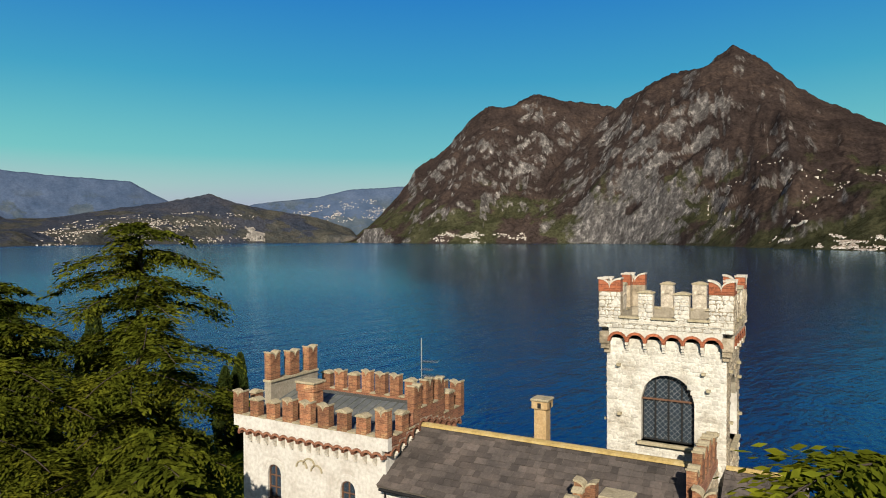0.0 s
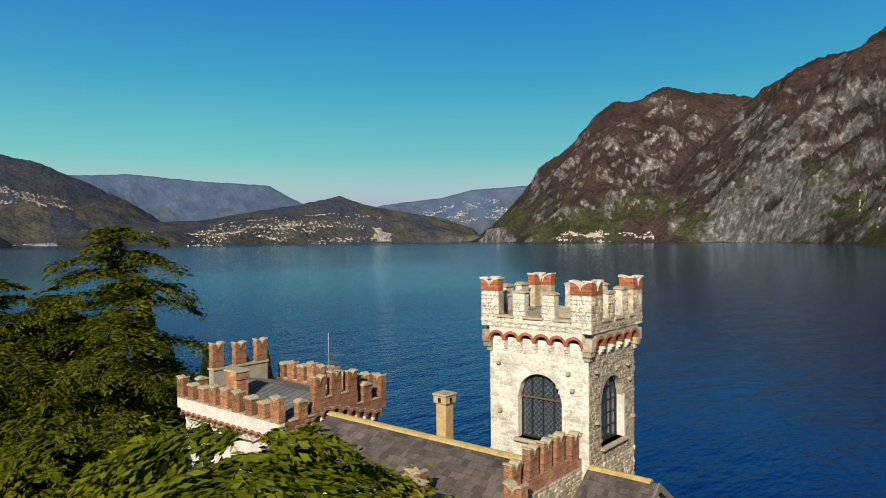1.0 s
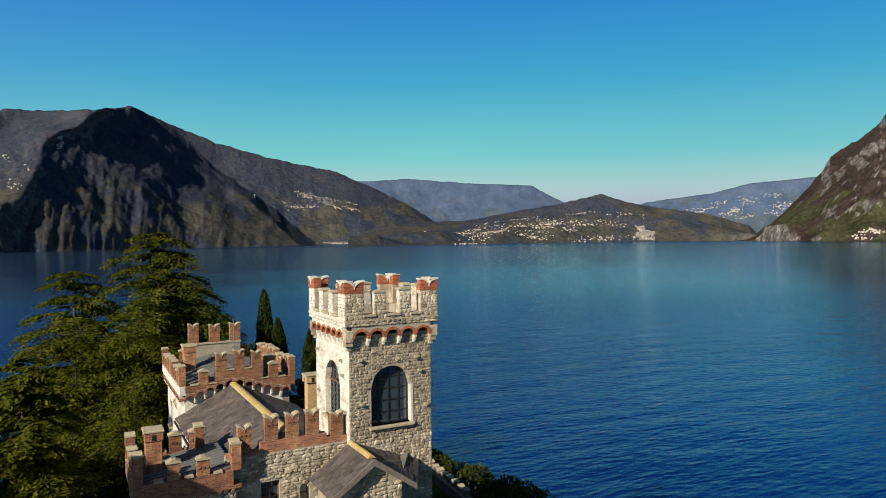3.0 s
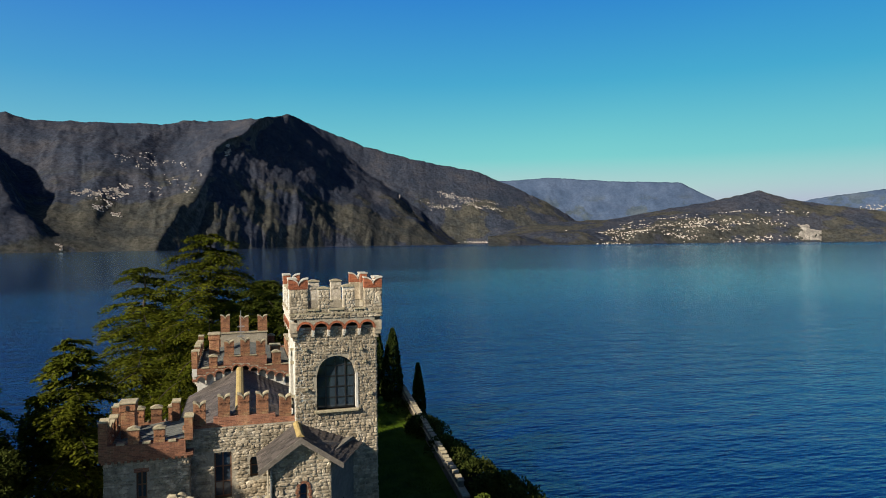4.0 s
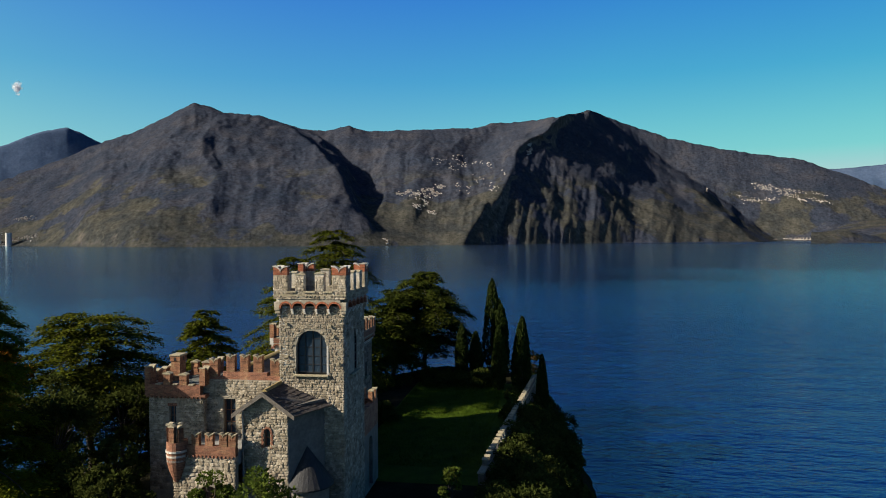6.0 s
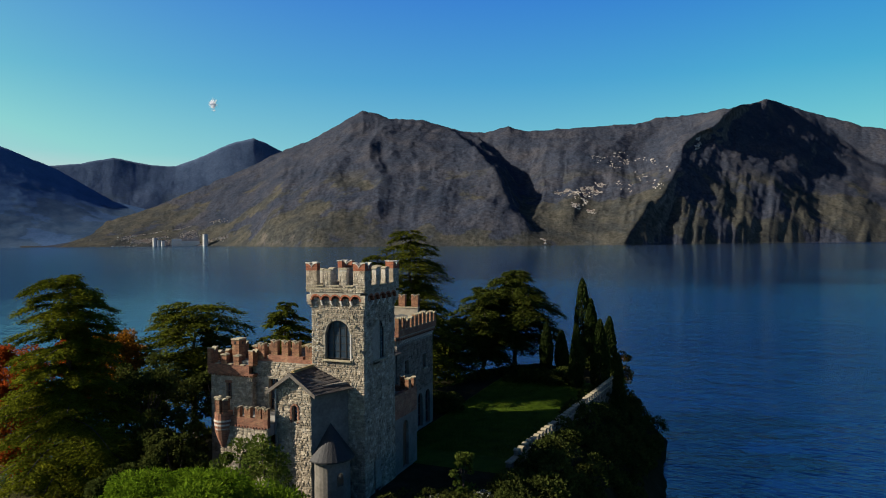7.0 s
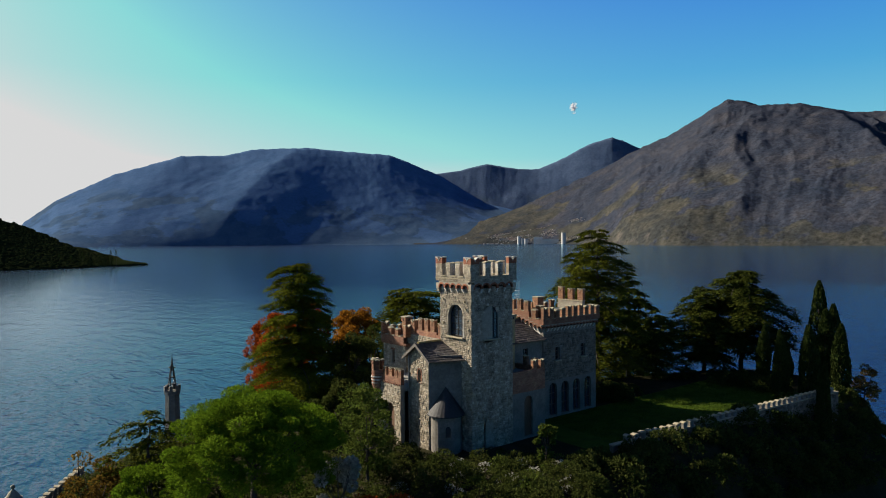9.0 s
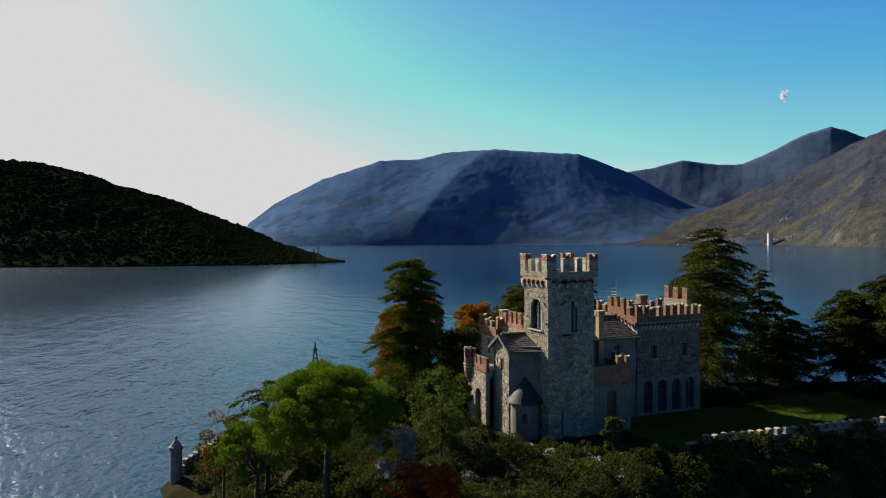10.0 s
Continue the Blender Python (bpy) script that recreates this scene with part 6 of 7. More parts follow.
# ---- trees and shrubs ----
def leaf_mesh(name, centre, along, size, slim, rng, mat, flat=0.6):
    """Many small rhombic leaves: centre (n,3), along (n,3) their directions."""
    n = len(centre)
    al = along / (np.linalg.norm(along, axis=1, keepdims=True) + 1e-9)
    ref = rng.normal(size=(n, 3)) * (1 - flat) + np.array([0, 0, 1.0]) * flat
    side = np.cross(al, ref)
    side /= np.linalg.norm(side, axis=1, keepdims=True) + 1e-9
    s = size * rng.uniform(0.6, 1.4, (n, 1))
    v = np.stack([centre - al * s * 0.5, centre + side * s * slim, centre + al * s * 0.5, centre - side * s * slim], 1)
    me = bpy.data.meshes.new(name)
    me.vertices.add(4 * n)
    me.vertices.foreach_set("co", v.reshape(-1).astype(np.float32))
    me.loops.add(4 * n)
    me.loops.foreach_set("vertex_index", np.arange(4 * n, dtype=np.int32))
    me.polygons.add(n)
    me.polygons.foreach_set("loop_start", np.arange(0, 4 * n, 4, dtype=np.int32))
    me.update(calc_edges=True)
    me.materials.append(mat)
    return me


def conifer(name, x, y, top, radius, label, seed, mat=None, limbs=110, clear=0.12, point=0.75, lean=0.0, leaf=0.34, dense=1.0, droop=0.3, tip=0.1, swell=0.0, slim=0.22):
    """A cedar: tapered trunk, uneven level limbs, and on each a flat plate of feathery sprays whose ends hang down."""
    rng = np.random.default_rng(seed)
    z0 = standing(x, y)
    h = top - z0
    t = thing(name, x, y, z0 - 0.2, label, "tree")
    bm = bmesh.new()
    k = 9
    tube(bm, [(x + lean * (i / k) ** 2 + 0.12 * math.sin(i * 1.7 + seed), y + 0.12 * math.cos(i * 2.1 + seed), z0 - 0.3 + (h - 0.3) * i / k) for i in range(k + 1)],
         [0.024 * h * (1 - 0.94 * i / k) + 0.03 for i in range(k + 1)], 8)
    part("trunk", bm, BARK, t, smooth=True)
    wood = bmesh.new()
    cs, al = [], []
    steps = np.linspace(0, 1, 7)
    for i in range(limbs):
        f = clear + (1 - clear) * min(0.99, max(0.0, (i + rng.uniform(-1.5, 1.5)) / limbs)) ** 0.92
        reach = radius * (tip + (1 - tip) * ((1 - f) / (1 - clear)) ** point) * (1 + swell * math.sin(9 * f + seed))
        if f < clear + 0.1:
            reach *= 0.8
        a = i * 2.39996 + rng.uniform(-0.6, 0.6)
        ln = reach * (rng.uniform(0.4, 0.75) if rng.uniform() < 0.35 else rng.uniform(0.8, 1.15))
        up = rng.uniform(0.02, 0.34) + 0.25 * max(0.0, f - 0.75)
        out, side = np.array([math.cos(a), math.sin(a), 0.0]), np.array([-math.sin(a), math.cos(a), 0.0])
        st = np.array([x + lean * f ** 2, y, z0 + h * f])
        bend = rng.uniform(-0.25, 0.25)
        pts = np.stack([st + out * ln * g + side * bend * ln * g * g + np.array([0, 0, ln * (up * g - (up + droop * 0.6) * g ** 2.2)]) for g in steps])
        tube(wood, [tuple(p) for p in pts], [0.0042 * h * (1 - f) * (1 - 0.85 * g) + 0.016 for g in steps], 4)
        # sprays on both sides of the limb, longest half-way out, in loose clumps
        count = int((13 + 17 * ln) * dense)
        clumps = max(3, int(ln * 2.6))
        g = np.clip((rng.integers(0, clumps, count) + 0.6) / clumps + rng.normal(0, 0.035, count), 0.12, 1.03)
        base_p = np.stack([np.interp(g, steps, pts[:, c]) for c in range(3)], -1)
        span = (0.46 * ln * np.sin(np.pi * np.clip(0.12 + 0.74 * g, 0, 0.95)) + 0.2) * rng.uniform(0.25, 1.15, count)
        sgn = rng.choice((-1.0, 1.0), count)
        d0 = out * 0.55 + side * sgn[:, None] + rng.normal(0, 0.16, (count, 3))
        d0 /= np.linalg.norm(d0, axis=1, keepdims=True)
        for q in range(6):
            w = (q + 0.6) / 6
            hang = droop * (0.1 + 0.9 * w ** 3) * span + 0.03 * ln * g ** 3
            c2 = base_p + d0 * (span * w)[:, None] + rng.normal(0, 0.05, (count, 3)) * np.array([1, 1, 0.6])
            c2[:, 2] -= hang
            d2 = d0 + rng.normal(0, 0.35, (count, 3))
            d2[:, 2] = d2[:, 2] * 0.4 - 0.05 - droop * 1.5 * w ** 2
            cs.append(c2)
            al.append(d2)
    part("limb", wood, BARK, t, kind="stuff", smooth=True)
    c, d = np.concatenate(cs), np.concatenate(al)
    part("crown", leaf_mesh("crown", c, d, leaf, slim, rng, mat or CEDAR, 0.7), mat or CEDAR, t)
    return t


def puff_tree(name, x, y, top, crown, label, seed, mat, trunk=0.2, puffs=26, leaves=320, leaf=0.26, base=None, category="tree", bare=0.35, puff=0.33, slim=0.28, flat=0.25, dome=False, trunk_top=None):
    """A broad tree or shrub: trunk with limbs up to lumps of leaves; crown = (rx, ry, rz) of its outline."""
    rng = np.random.default_rng(seed)
    z0 = standing(x, y) if base is None else base
    rx, ry, rz = crown
    cz = top - rz
    t = thing(name, x, y, z0 - 0.15, label, category)
    ctr = []
    while len(ctr) < puffs:
        p = rng.normal(size=3)
        p /= np.linalg.norm(p)
        if dome and p[2] < -0.45:
            p[2] = abs(p[2]) * 0.8
        r = rng.uniform(0.55, 0.92) if not dome else rng.uniform(0.72, 0.95)
        ctr.append([x + p[0] * rx * r, y + p[1] * ry * r, cz + p[2] * rz * r])
    ctr = np.array(ctr)
    ctr[:, 2] = np.maximum(ctr[:, 2], z0 + 0.25)
    bm = bmesh.new()
    fork = z0 + (cz - z0) * 0.75 if trunk_top is None else trunk_top
    tube(bm, [(x, y, z0 - 0.3), (x + 0.1 * trunk * 5, y, z0 + (fork - z0) * 0.5), (x, y + 0.06, fork)], [trunk * 1.25, trunk, trunk * 0.8], 7)
    for p in ctr[:: max(1, puffs // 14)]:
        mid = (np.array([x, y, fork]) * 0.5 + p * 0.5) + np.array([0, 0, -0.12 * rz])
        tube(bm, [(x, y, fork - 0.1), tuple(mid), tuple(p)], [trunk * 0.55, trunk * 0.33, 0.02], 4)
    part("trunk", bm, BARK, t, smooth=True)
    cs, al = [], []
    for p in ctr:
        n = int(leaves * rng.uniform(0.6, 1.3))
        q = rng.normal(size=(n, 3))
        q /= np.linalg.norm(q, axis=1, keepdims=True)
        rr = rng.uniform(0.45, 1.0, (n, 1)) ** 0.6
        sc = np.array([rx, ry, min(rz, (rx + ry) / 2) * (0.8 if not dome else 0.75)]) * puff * rng.uniform(0.75, 1.25)
        cs.append(p + q * rr * sc)
        al.append(q + rng.normal(0, 0.5, (n, 3)))
    c, d = np.concatenate(cs), np.concatenate(al)
    part("crown", leaf_mesh("crown", c, d, leaf, slim, rng, mat, flat), mat, t)
    return t


def cypress(x, y, top, radius, seed, label="tall narrow dark green cypress beside the lawn", base=None, n=5200, group="cypresses by the lawn"):
    rng = np.random.default_rng(seed)
    z0 = standing(x, y) if base is None else base
    h = top - z0
    t = tagged(thing("cypress", x, y, z0 - 0.15, label, "tree"), "", "", group)
    bm = bmesh.new()
    tube(bm, [(x, y, z0 - 0.3), (x, y, z0 + h * 0.5), (x, y, z0 + h * 0.95)], [0.2, 0.12, 0.02], 6)
    part("trunk", bm, BARK, t)
    f = rng.uniform(0.03, 1.0, n) ** 0.9
    prof = np.sin(np.pi * np.clip(f, 0.02, 1) ** 0.62) ** 0.65 + 0.05
    a = rng.uniform(0, 6.28, n)
    lump = 0.75 + 0.5 * fbm(a * 0.95 + seed, f * h * 0.55, seed, 3)
    r = radius * prof * lump * rng.uniform(0.6, 1.0, n) ** 0.5
    bend = 0.25 * np.sin(f * 3 + seed)
    c = np.stack([x + np.cos(a) * r + bend, y + np.sin(a) * r, z0 + f * h], -1)
    d = np.stack([np.cos(a) * 0.35, np.sin(a) * 0.35, np.ones(n)], -1) + rng.normal(0, 0.2, (n, 3))
    part("crown", leaf_mesh("crown", c, d, 0.36, 0.24, rng, CYPRESS, 0.0), CYPRESS, t)
    return t


conifer("cedar", -27.6, -7.7, 29.9, 6.6, "tall old cedar with level tiers of olive needles", 1, limbs=84, dense=2.3, point=0.5, clear=0.14, tip=0.26, swell=0.14, leaf=0.3, slim=0.18)
conifer("cedar", -31.0, -13.9, 27.0, 6.8, "broad cedar with level tiers beside a taller one", 2, limbs=64, dense=2.3, point=0.55, tip=0.18, clear=0.1, swell=0.14, leaf=0.3, slim=0.18)
conifer("cedar", -14.9, -16.8, 22.1, 5.0, "young cedar among taller ones", 3, limbs=58, dense=2.0, point=0.62, tip=0.14)
conifer("cedar", -12.9, -27.4, 21.9, 8.6, "wide flat-topped cedar with spreading limbs", 4, limbs=48, dense=2.0, point=0.36, clear=0.35, tip=0.3, droop=0.2)
conifer("cedar", 7.2, -22.0, 26.0, 6.4, "large conifer with a rounded dense olive crown", 5, OLIVE, limbs=115, dense=5.0, point=0.6, clear=0.05, leaf=0.21, droop=0.26, tip=0.3, swell=0.12, slim=0.2)
conifer("cedar", -40.2, -12.2, 24.2, 5.2, "slim dark cedar behind the lawn", 6, SHADED_CEDAR, limbs=60, dense=1.8, point=0.6, swell=0.1)
conifer("cedar", -39.8, -7.4, 18.6, 5.0, "small dark cedar behind the lawn", 7, SHADED_CEDAR, limbs=44, dense=1.8, point=0.55)
conifer("cedar", -53.0, -2.0, 23.8, 7.6, "dark cedar with flat tiers at the lawn's end", 8, SHADED_CEDAR, limbs=110, dense=1.9, point=0.45, clear=0.2, tip=0.2, droop=0.24, swell=0.14)
conifer("cedar", -49.8, -6.0, 21.4, 6.6, "broad dark cedar at the lawn's end", 9, SHADED_CEDAR, limbs=84, dense=1.9, point=0.45, clear=0.12, tip=0.2, droop=0.24, swell=0.14)
conifer("cedar", -45.0, -14.0, 21.0, 5.6, "cedar on the far side of the island", 10, limbs=50, dense=1.5, point=0.6)
puff_tree("autumn_tree", -6.3, -32.2, 20.0, (3.5, 3.5, 4.4), "tall orange autumn tree near the shore", 11, ORANGE, 0.26, 60, 300, 0.28, puff=0.24)
puff_tree("bald_cypress", 4.6, -32.0, 20.4, (4.8, 4.6, 7.0), "rust-red autumn tree low by the water", 12, RUST, 0.3, 110, 300, 0.28, puff=0.2)
# cypresses
for i, (x, y, top, r) in enumerate(((-55.0, 7.8, 22.6, 1.35), (-53.6, 9.2, 19.0, 1.2), (-39.7, 9.8, 17.6, 0.95), (-41.0, 12.6, 18.3, 1.15), (-49.0, 6.0, 15.6, 0.95), (-50.6, 12.4, 17.6, 1.1),
                                     (-38.6, 15.2, 14.3, 0.75), (-47.0, 4.2, 16.8, 0.9), (-57.6, 8.6, 19.4, 1.2))):
    cypress(x, y, top, r, 20 + i)
puff_tree("autumn_tree", 3.6, -25.5, 21.4, (2.3, 2.3, 4.0), "narrow rust-brown autumn tree behind a conifer", 13, RUST, 0.18, 40, 240, 0.26, puff=0.24)
# stone pine with its umbrella crown, and the planting round it
puff_tree("umbrella_pine", 24.2, 5.2, 19.0, (5.8, 6.3, 4.3), "umbrella pine with a bright green domed crown", 30, PINE, 0.26, 170, 700, 0.19, puff=0.155, slim=0.16, dome=True, trunk_top=13.6)
puff_tree("umbrella_pine", 29.0, 1.0, 14.0, (3.4, 3.4, 2.6), "low stone pine beside a larger one", 31, PINE, 0.2, 64, 420, 0.19, puff=0.17, slim=0.16, dome=True)
puff_tree("olive_tree", 13.2, 1.8, 17.4, (2.6, 2.6, 4.2), "loose yellow-green young tree below the chapel", 32, LEAFY, 0.12, 34, 240, 0.22)
puff_tree("young_tree", 9.4, -3.6, 15.6, (1.6, 1.8, 2.6), "small feathery tree against the terrace", 33, LEAFY, 0.09, 22, 220, 0.2)
puff_tree("dark_tree", 8.2, -10.4, 14.6, (2.2, 2.2, 2.8), "dark bushy evergreen below the terrace", 34, SHRUB, 0.12, 24, 320, 0.22)
for i, (x, y, top, r) in enumerate(((5.5, -13.5, 16.4, 2.6), (1.5, -20.0, 18.2, 3.2), (-3.5, -24.0, 18.4, 3.4), (11.5, -12.0, 13.4, 2.4), (-9.0, -21.5, 16.6, 3.0), (-15.5, -22.5, 16.0, 3.2), (-20.5, -19.0, 17.0, 3.0), (-22.0, -25.5, 14.6, 3.0), (-2.0, -29.5, 14.5, 3.0))):
    puff_tree("dark_tree", x, y, top, (r, r, r * 1.15), "dark evergreen tree in the island's wood", 80 + i, SHRUB, 0.16, 26, 300, 0.28)
puff_tree("young_tree", 0.3, 9.2, 13.4, (1.0, 1.0, 1.7), "slender yellow-leaved sapling near the porch", 35, LEAFY, 0.05, 15, 90, 0.26)
puff_tree("silver_bush", 19.8, 8.6, 14.8, (1.7, 1.7, 2.4), "silvery grey shrub among dark bushes", 36, SILVER, 0.07, 20, 260, 0.2, category="shrub")
puff_tree("japanese_maple", 19.0, 12.6, 13.0, (3.0, 2.8, 2.0), "dark red-leaved maple below the chapel", 37, RUST, 0.1, 26, 330, 0.2)
puff_tree("yellow_tree", -55.0, 13.4, 12.7, (1.9, 1.9, 3.2), "yellowing small tree on the cliff", 38, OCHRE, 0.08, 18, 160, 0.24)
puff_tree("autumn_tree", 30.5, -11.5, 12.0, (2.8, 2.8, 3.2), "ochre-leaved tree near the quay", 39, OCHRE, 0.12, 22, 200, 0.24)
conifer("gnarled_conifer", 26.6, -10.4, 14.6, 4.6, "sparse gnarled conifer near the quay", 40, CEDAR, limbs=34, dense=0.8, point=0.3, clear=0.3, leaf=0.3, tip=0.3)


def shrub_bank(name, label, spots, seed, mat, leaves=260, leaf=0.24):
    """A thicket: many lumps of leaves that cannot be told apart."""
    rng = np.random.default_rng(seed)
    cs, al = [], []
    for x, y, r in spots:
        z = standing(x, y) + r * 0.35
        n = int(leaves * r * r)
        q = rng.normal(size=(n, 3))
        q /= np.linalg.norm(q, axis=1, keepdims=True)
        q[:, 2] = np.abs(q[:, 2]) * 1.1 - 0.25
        lump = 0.72 + 0.5 * fbm(q[:, 0] * 2.2 + x, q[:, 1] * 2.2 + y, seed, 3)[:, None]
        cs.append(np.array([x, y, z]) + q * r * lump * rng.uniform(0.75, 1.0, (n, 1)) * np.array([1, 1, 0.95]))
        al.append(q + rng.normal(0, 0.6, (n, 3)))
    me = leaf_mesh(name, np.concatenate(cs), np.concatenate(al), leaf, 0.3, rng, mat, 0.2)
    return tagged(new(name, me), label, "shrubs", "", "stuff")


_r = random.Random(9)
cliff = [(_r.uniform(-62, -2), 0, _r.uniform(0.9, 1.9)) for _ in range(190)]
cliff = [(x, _r.uniform(11.9, 19.0) - (3.5 if x < -52 else 0), r) for x, y, r in cliff]
shrub_bank("cliff_shrubs", "dense dark evergreen shrubs on the cliff", cliff, 61, SHRUB, 170, 0.28)
front = [(_r.uniform(-6, 24), _r.uniform(11.5, 21), _r.uniform(0.9, 1.7)) for _ in range(110)] + [(_r.uniform(6.8, 24), _r.uniform(-8, 12), _r.uniform(0.8, 1.6)) for _ in range(130)] + [(_r.uniform(0.5, 7), _r.uniform(4.5, 12), _r.uniform(0.7, 1.2)) for _ in range(40)]
shrub_bank("garden_shrubs", "mixed evergreen shrubs round the chapel", front, 62, SHRUB, 240, 0.19)
pale = [(_r.uniform(-2, 20), _r.uniform(3.5, 15), _r.uniform(0.5, 0.9)) for _ in range(36)]
shrub_bank("pale_shrubs", "grey-green leafy shrubs between darker ones", pale, 63, SILVER, 150, 0.2)
light = [(_r.uniform(-4, 22), _r.uniform(5, 16), _r.uniform(0.6, 1.2)) for _ in range(34)]
shrub_bank("leafy_shrubs", "yellow-green leafy shrubs in the garden", light, 64, LEAFY, 170, 0.2)
back = [(_r.uniform(-60, 24), 0, _r.uniform(1.0, 2.2)) for _ in range(120)]
back = [(x, -10.5 - _r.uniform(0, 1) * (16 if x < -25 else 26) - (3 if x > -5 else 0), r) for x, y, r in back]
shrub_bank("wood_shrubs", "dark undergrowth in the island's wood", back, 65, SHRUB, 130, 0.32)
quay = [(_r.uniform(14, 31.5), _r.uniform(-28, 8), _r.uniform(1.0, 2.0)) for _ in range(130)] + [(_r.uniform(22, 40), _r.uniform(4, 19), _r.uniform(1.0, 2.0)) for _ in range(70)]
quay += [(_r.uniform(-4, 12), _r.uniform(-44, -35), _r.uniform(1.0, 2.0)) for _ in range(34)] + [(_r.uniform(20, 28.5), _r.uniform(-34, -12), _r.uniform(0.9, 1.8)) for _ in range(44)]
shrub_bank("quay_shrubs", "olive shrubs sloping to the quay", quay, 66, SHRUB, 150, 0.24)
west = [(_r.uniform(-46, -40), _r.uniform(-4, 10), _r.uniform(0.9, 1.6)) for _ in range(22)] + [(_r.uniform(-28, -22), _r.uniform(-5, -1), _r.uniform(1.2, 1.9)) for _ in range(10)]
shrub_bank("lawn_hedge", "dark clipped shrubs round the lawn", west, 67, SHRUB, 240, 0.26)


# ---- far villages, the cement works, the quay ----
def on_land(which, az, s):
    """World place on one of the mountains."""
    spec = dict(LAND)[which]
    x, y, h = land_height(np.array([az]), np.array([s]), spec)
    return float(x[0]), float(y[0]), float(h[0])


HOUSE_WALL = material("village_walls", [(0.28, 0.26, 0.235), (0.46, 0.43, 0.39), (0.68, 0.64, 0.59)], 0.05, 0.9, 0.0, 2, random_from="island", random_amount=0.35)
HOUSE_ROOF = material("village_roofs", [(0.14, 0.09, 0.065), (0.24, 0.16, 0.115)], 0.05, 0.9, 0.0, 2, random_from="island", random_amount=0.3)


def village(label, which, az0, az1, s0, s1, count, seed, size=9.0):
    """A far village: small houses with pitched roofs, scattered along the slope in loose rows."""
    r = np.random.default_rng(seed)
    n = int(count * 2.6)
    knots = max(3, int((az1 - az0) * 2.2))
    pick = r.integers(0, knots, n)
    az = az0 + (az1 - az0) * np.clip(r.normal(0.5, 0.27, knots)[pick] + r.normal(0, 0.035, n), 0, 1)
    s = s0 + (s1 - s0) * np.clip(r.normal(0.5, 0.3, knots)[pick] + r.normal(0, 0.045, n), 0, 1)
    px, py, pz = land_height(az, s, dict(LAND)[which])
    cx, cy, cz = on_land(which, (az0 + az1) / 2, (s0 + s1) / 2)
    w, d, h = (size * 0.27 * r.uniform(lo, hi, n) for lo, hi in ((0.7, 2.4), (0.6, 1.1), (0.5, 1.0)))
    a = np.radians(az) + r.uniform(-0.5, 0.5, n)
    ca, sa = np.cos(a), np.sin(a)

    def corners(table):
        i, j, k, m = (np.array(c, float)[None, :] for c in zip(*table))
        p, q = i * w[:, None] / 2, j * d[:, None] / 2
        up = np.where(k < 0, -6, h[:, None]) + m * d[:, None]
        return np.stack([px[:, None] + p * ca[:, None] - q * sa[:, None], py[:, None] + p * sa[:, None] + q * ca[:, None], pz[:, None] + up], -1).reshape(-1, 3).tolist()

    def faces(table, k):
        return [tuple(b + v for v in f) for b in range(0, n * k, k) for f in table]

    ring = ((-1, -1), (1, -1), (1, 1), (-1, 1))
    wv, wf = corners([(i, j, k, 0) for k in (-1, 1) for i, j in ring]), faces(((0, 1, 5, 4), (1, 2, 6, 5), (2, 3, 7, 6), (3, 0, 4, 7)), 8)
    rv = corners([(1.06 * i, 1.06 * j, 1, 0) for i, j in ring] + [(-1.06, 0, 1, 0.26), (1.06, 0, 1, 0.26)])
    rf = faces(((0, 1, 5, 4), (2, 3, 4, 5), (0, 4, 3), (1, 2, 5)), 6)
    t = thing("village", cx, cy, cz, label, "village")
    for nm, v, f, m in (("house_wall", wv, wf, HOUSE_WALL), ("house_roof", rv, rf, HOUSE_ROOF)):
        me = bpy.data.meshes.new(nm)
        me.from_pydata(v, [], f)
        me.materials.append(m)
        part(nm, me, m, t, kind="stuff")
    return t


village("pale village spread along the far shore", "backdrop_hill_quarry", 45, 63, 0.0, 0.62, 300, 1, 13)
village("pale hillside village above the lake head", "backdrop_hills_north", 33, 43, 0.35, 0.8, 130, 2, 13)
village("hamlets on the dark wooded ridge", "backdrop_mountain_west", 68, 77, 0.3, 0.62, 110, 3, 11)
village("white hilltop hamlet high on the ridge", "backdrop_mountain_west", 90.3, 92.3, 0.62, 0.74, 34, 4, 13)
village("pale village on the mountain slope", "backdrop_mountain_west", 97.5, 103.0, 0.15, 0.32, 120, 5, 12)
village("scattered farms on the mountain slope", "backdrop_mountain_west", 93.0, 99.5, 0.3, 0.62, 46, 6, 11)
village("white houses at the water's edge", "backdrop_mountain_west", 103.0, 104.6, 0.0, 0.02, 14, 7, 12)
village("lakeside town under the shaded mountain", "backdrop_mountain_west", 129.0, 139.5, 0.0, 0.3, 280, 8, 11)
village("houses along the foot of the crag", "backdrop_mountain_crag", 22.5, 31.0, 0.0, 0.05, 90, 9, 13)
village("lakeside village with orange roofs under the peak", "backdrop_mountain_peak", -5.0, 3.5, 0.0, 0.05, 120, 10, 10)
village("farmhouses on terraced slopes under the peak", "backdrop_mountain_peak", -5.0, 8.0, 0.08, 0.35, 70, 11, 9)
village("small houses along the far shore", "backdrop_mountain_west", 63, 74, 0.0, 0.03, 50, 12, 12)

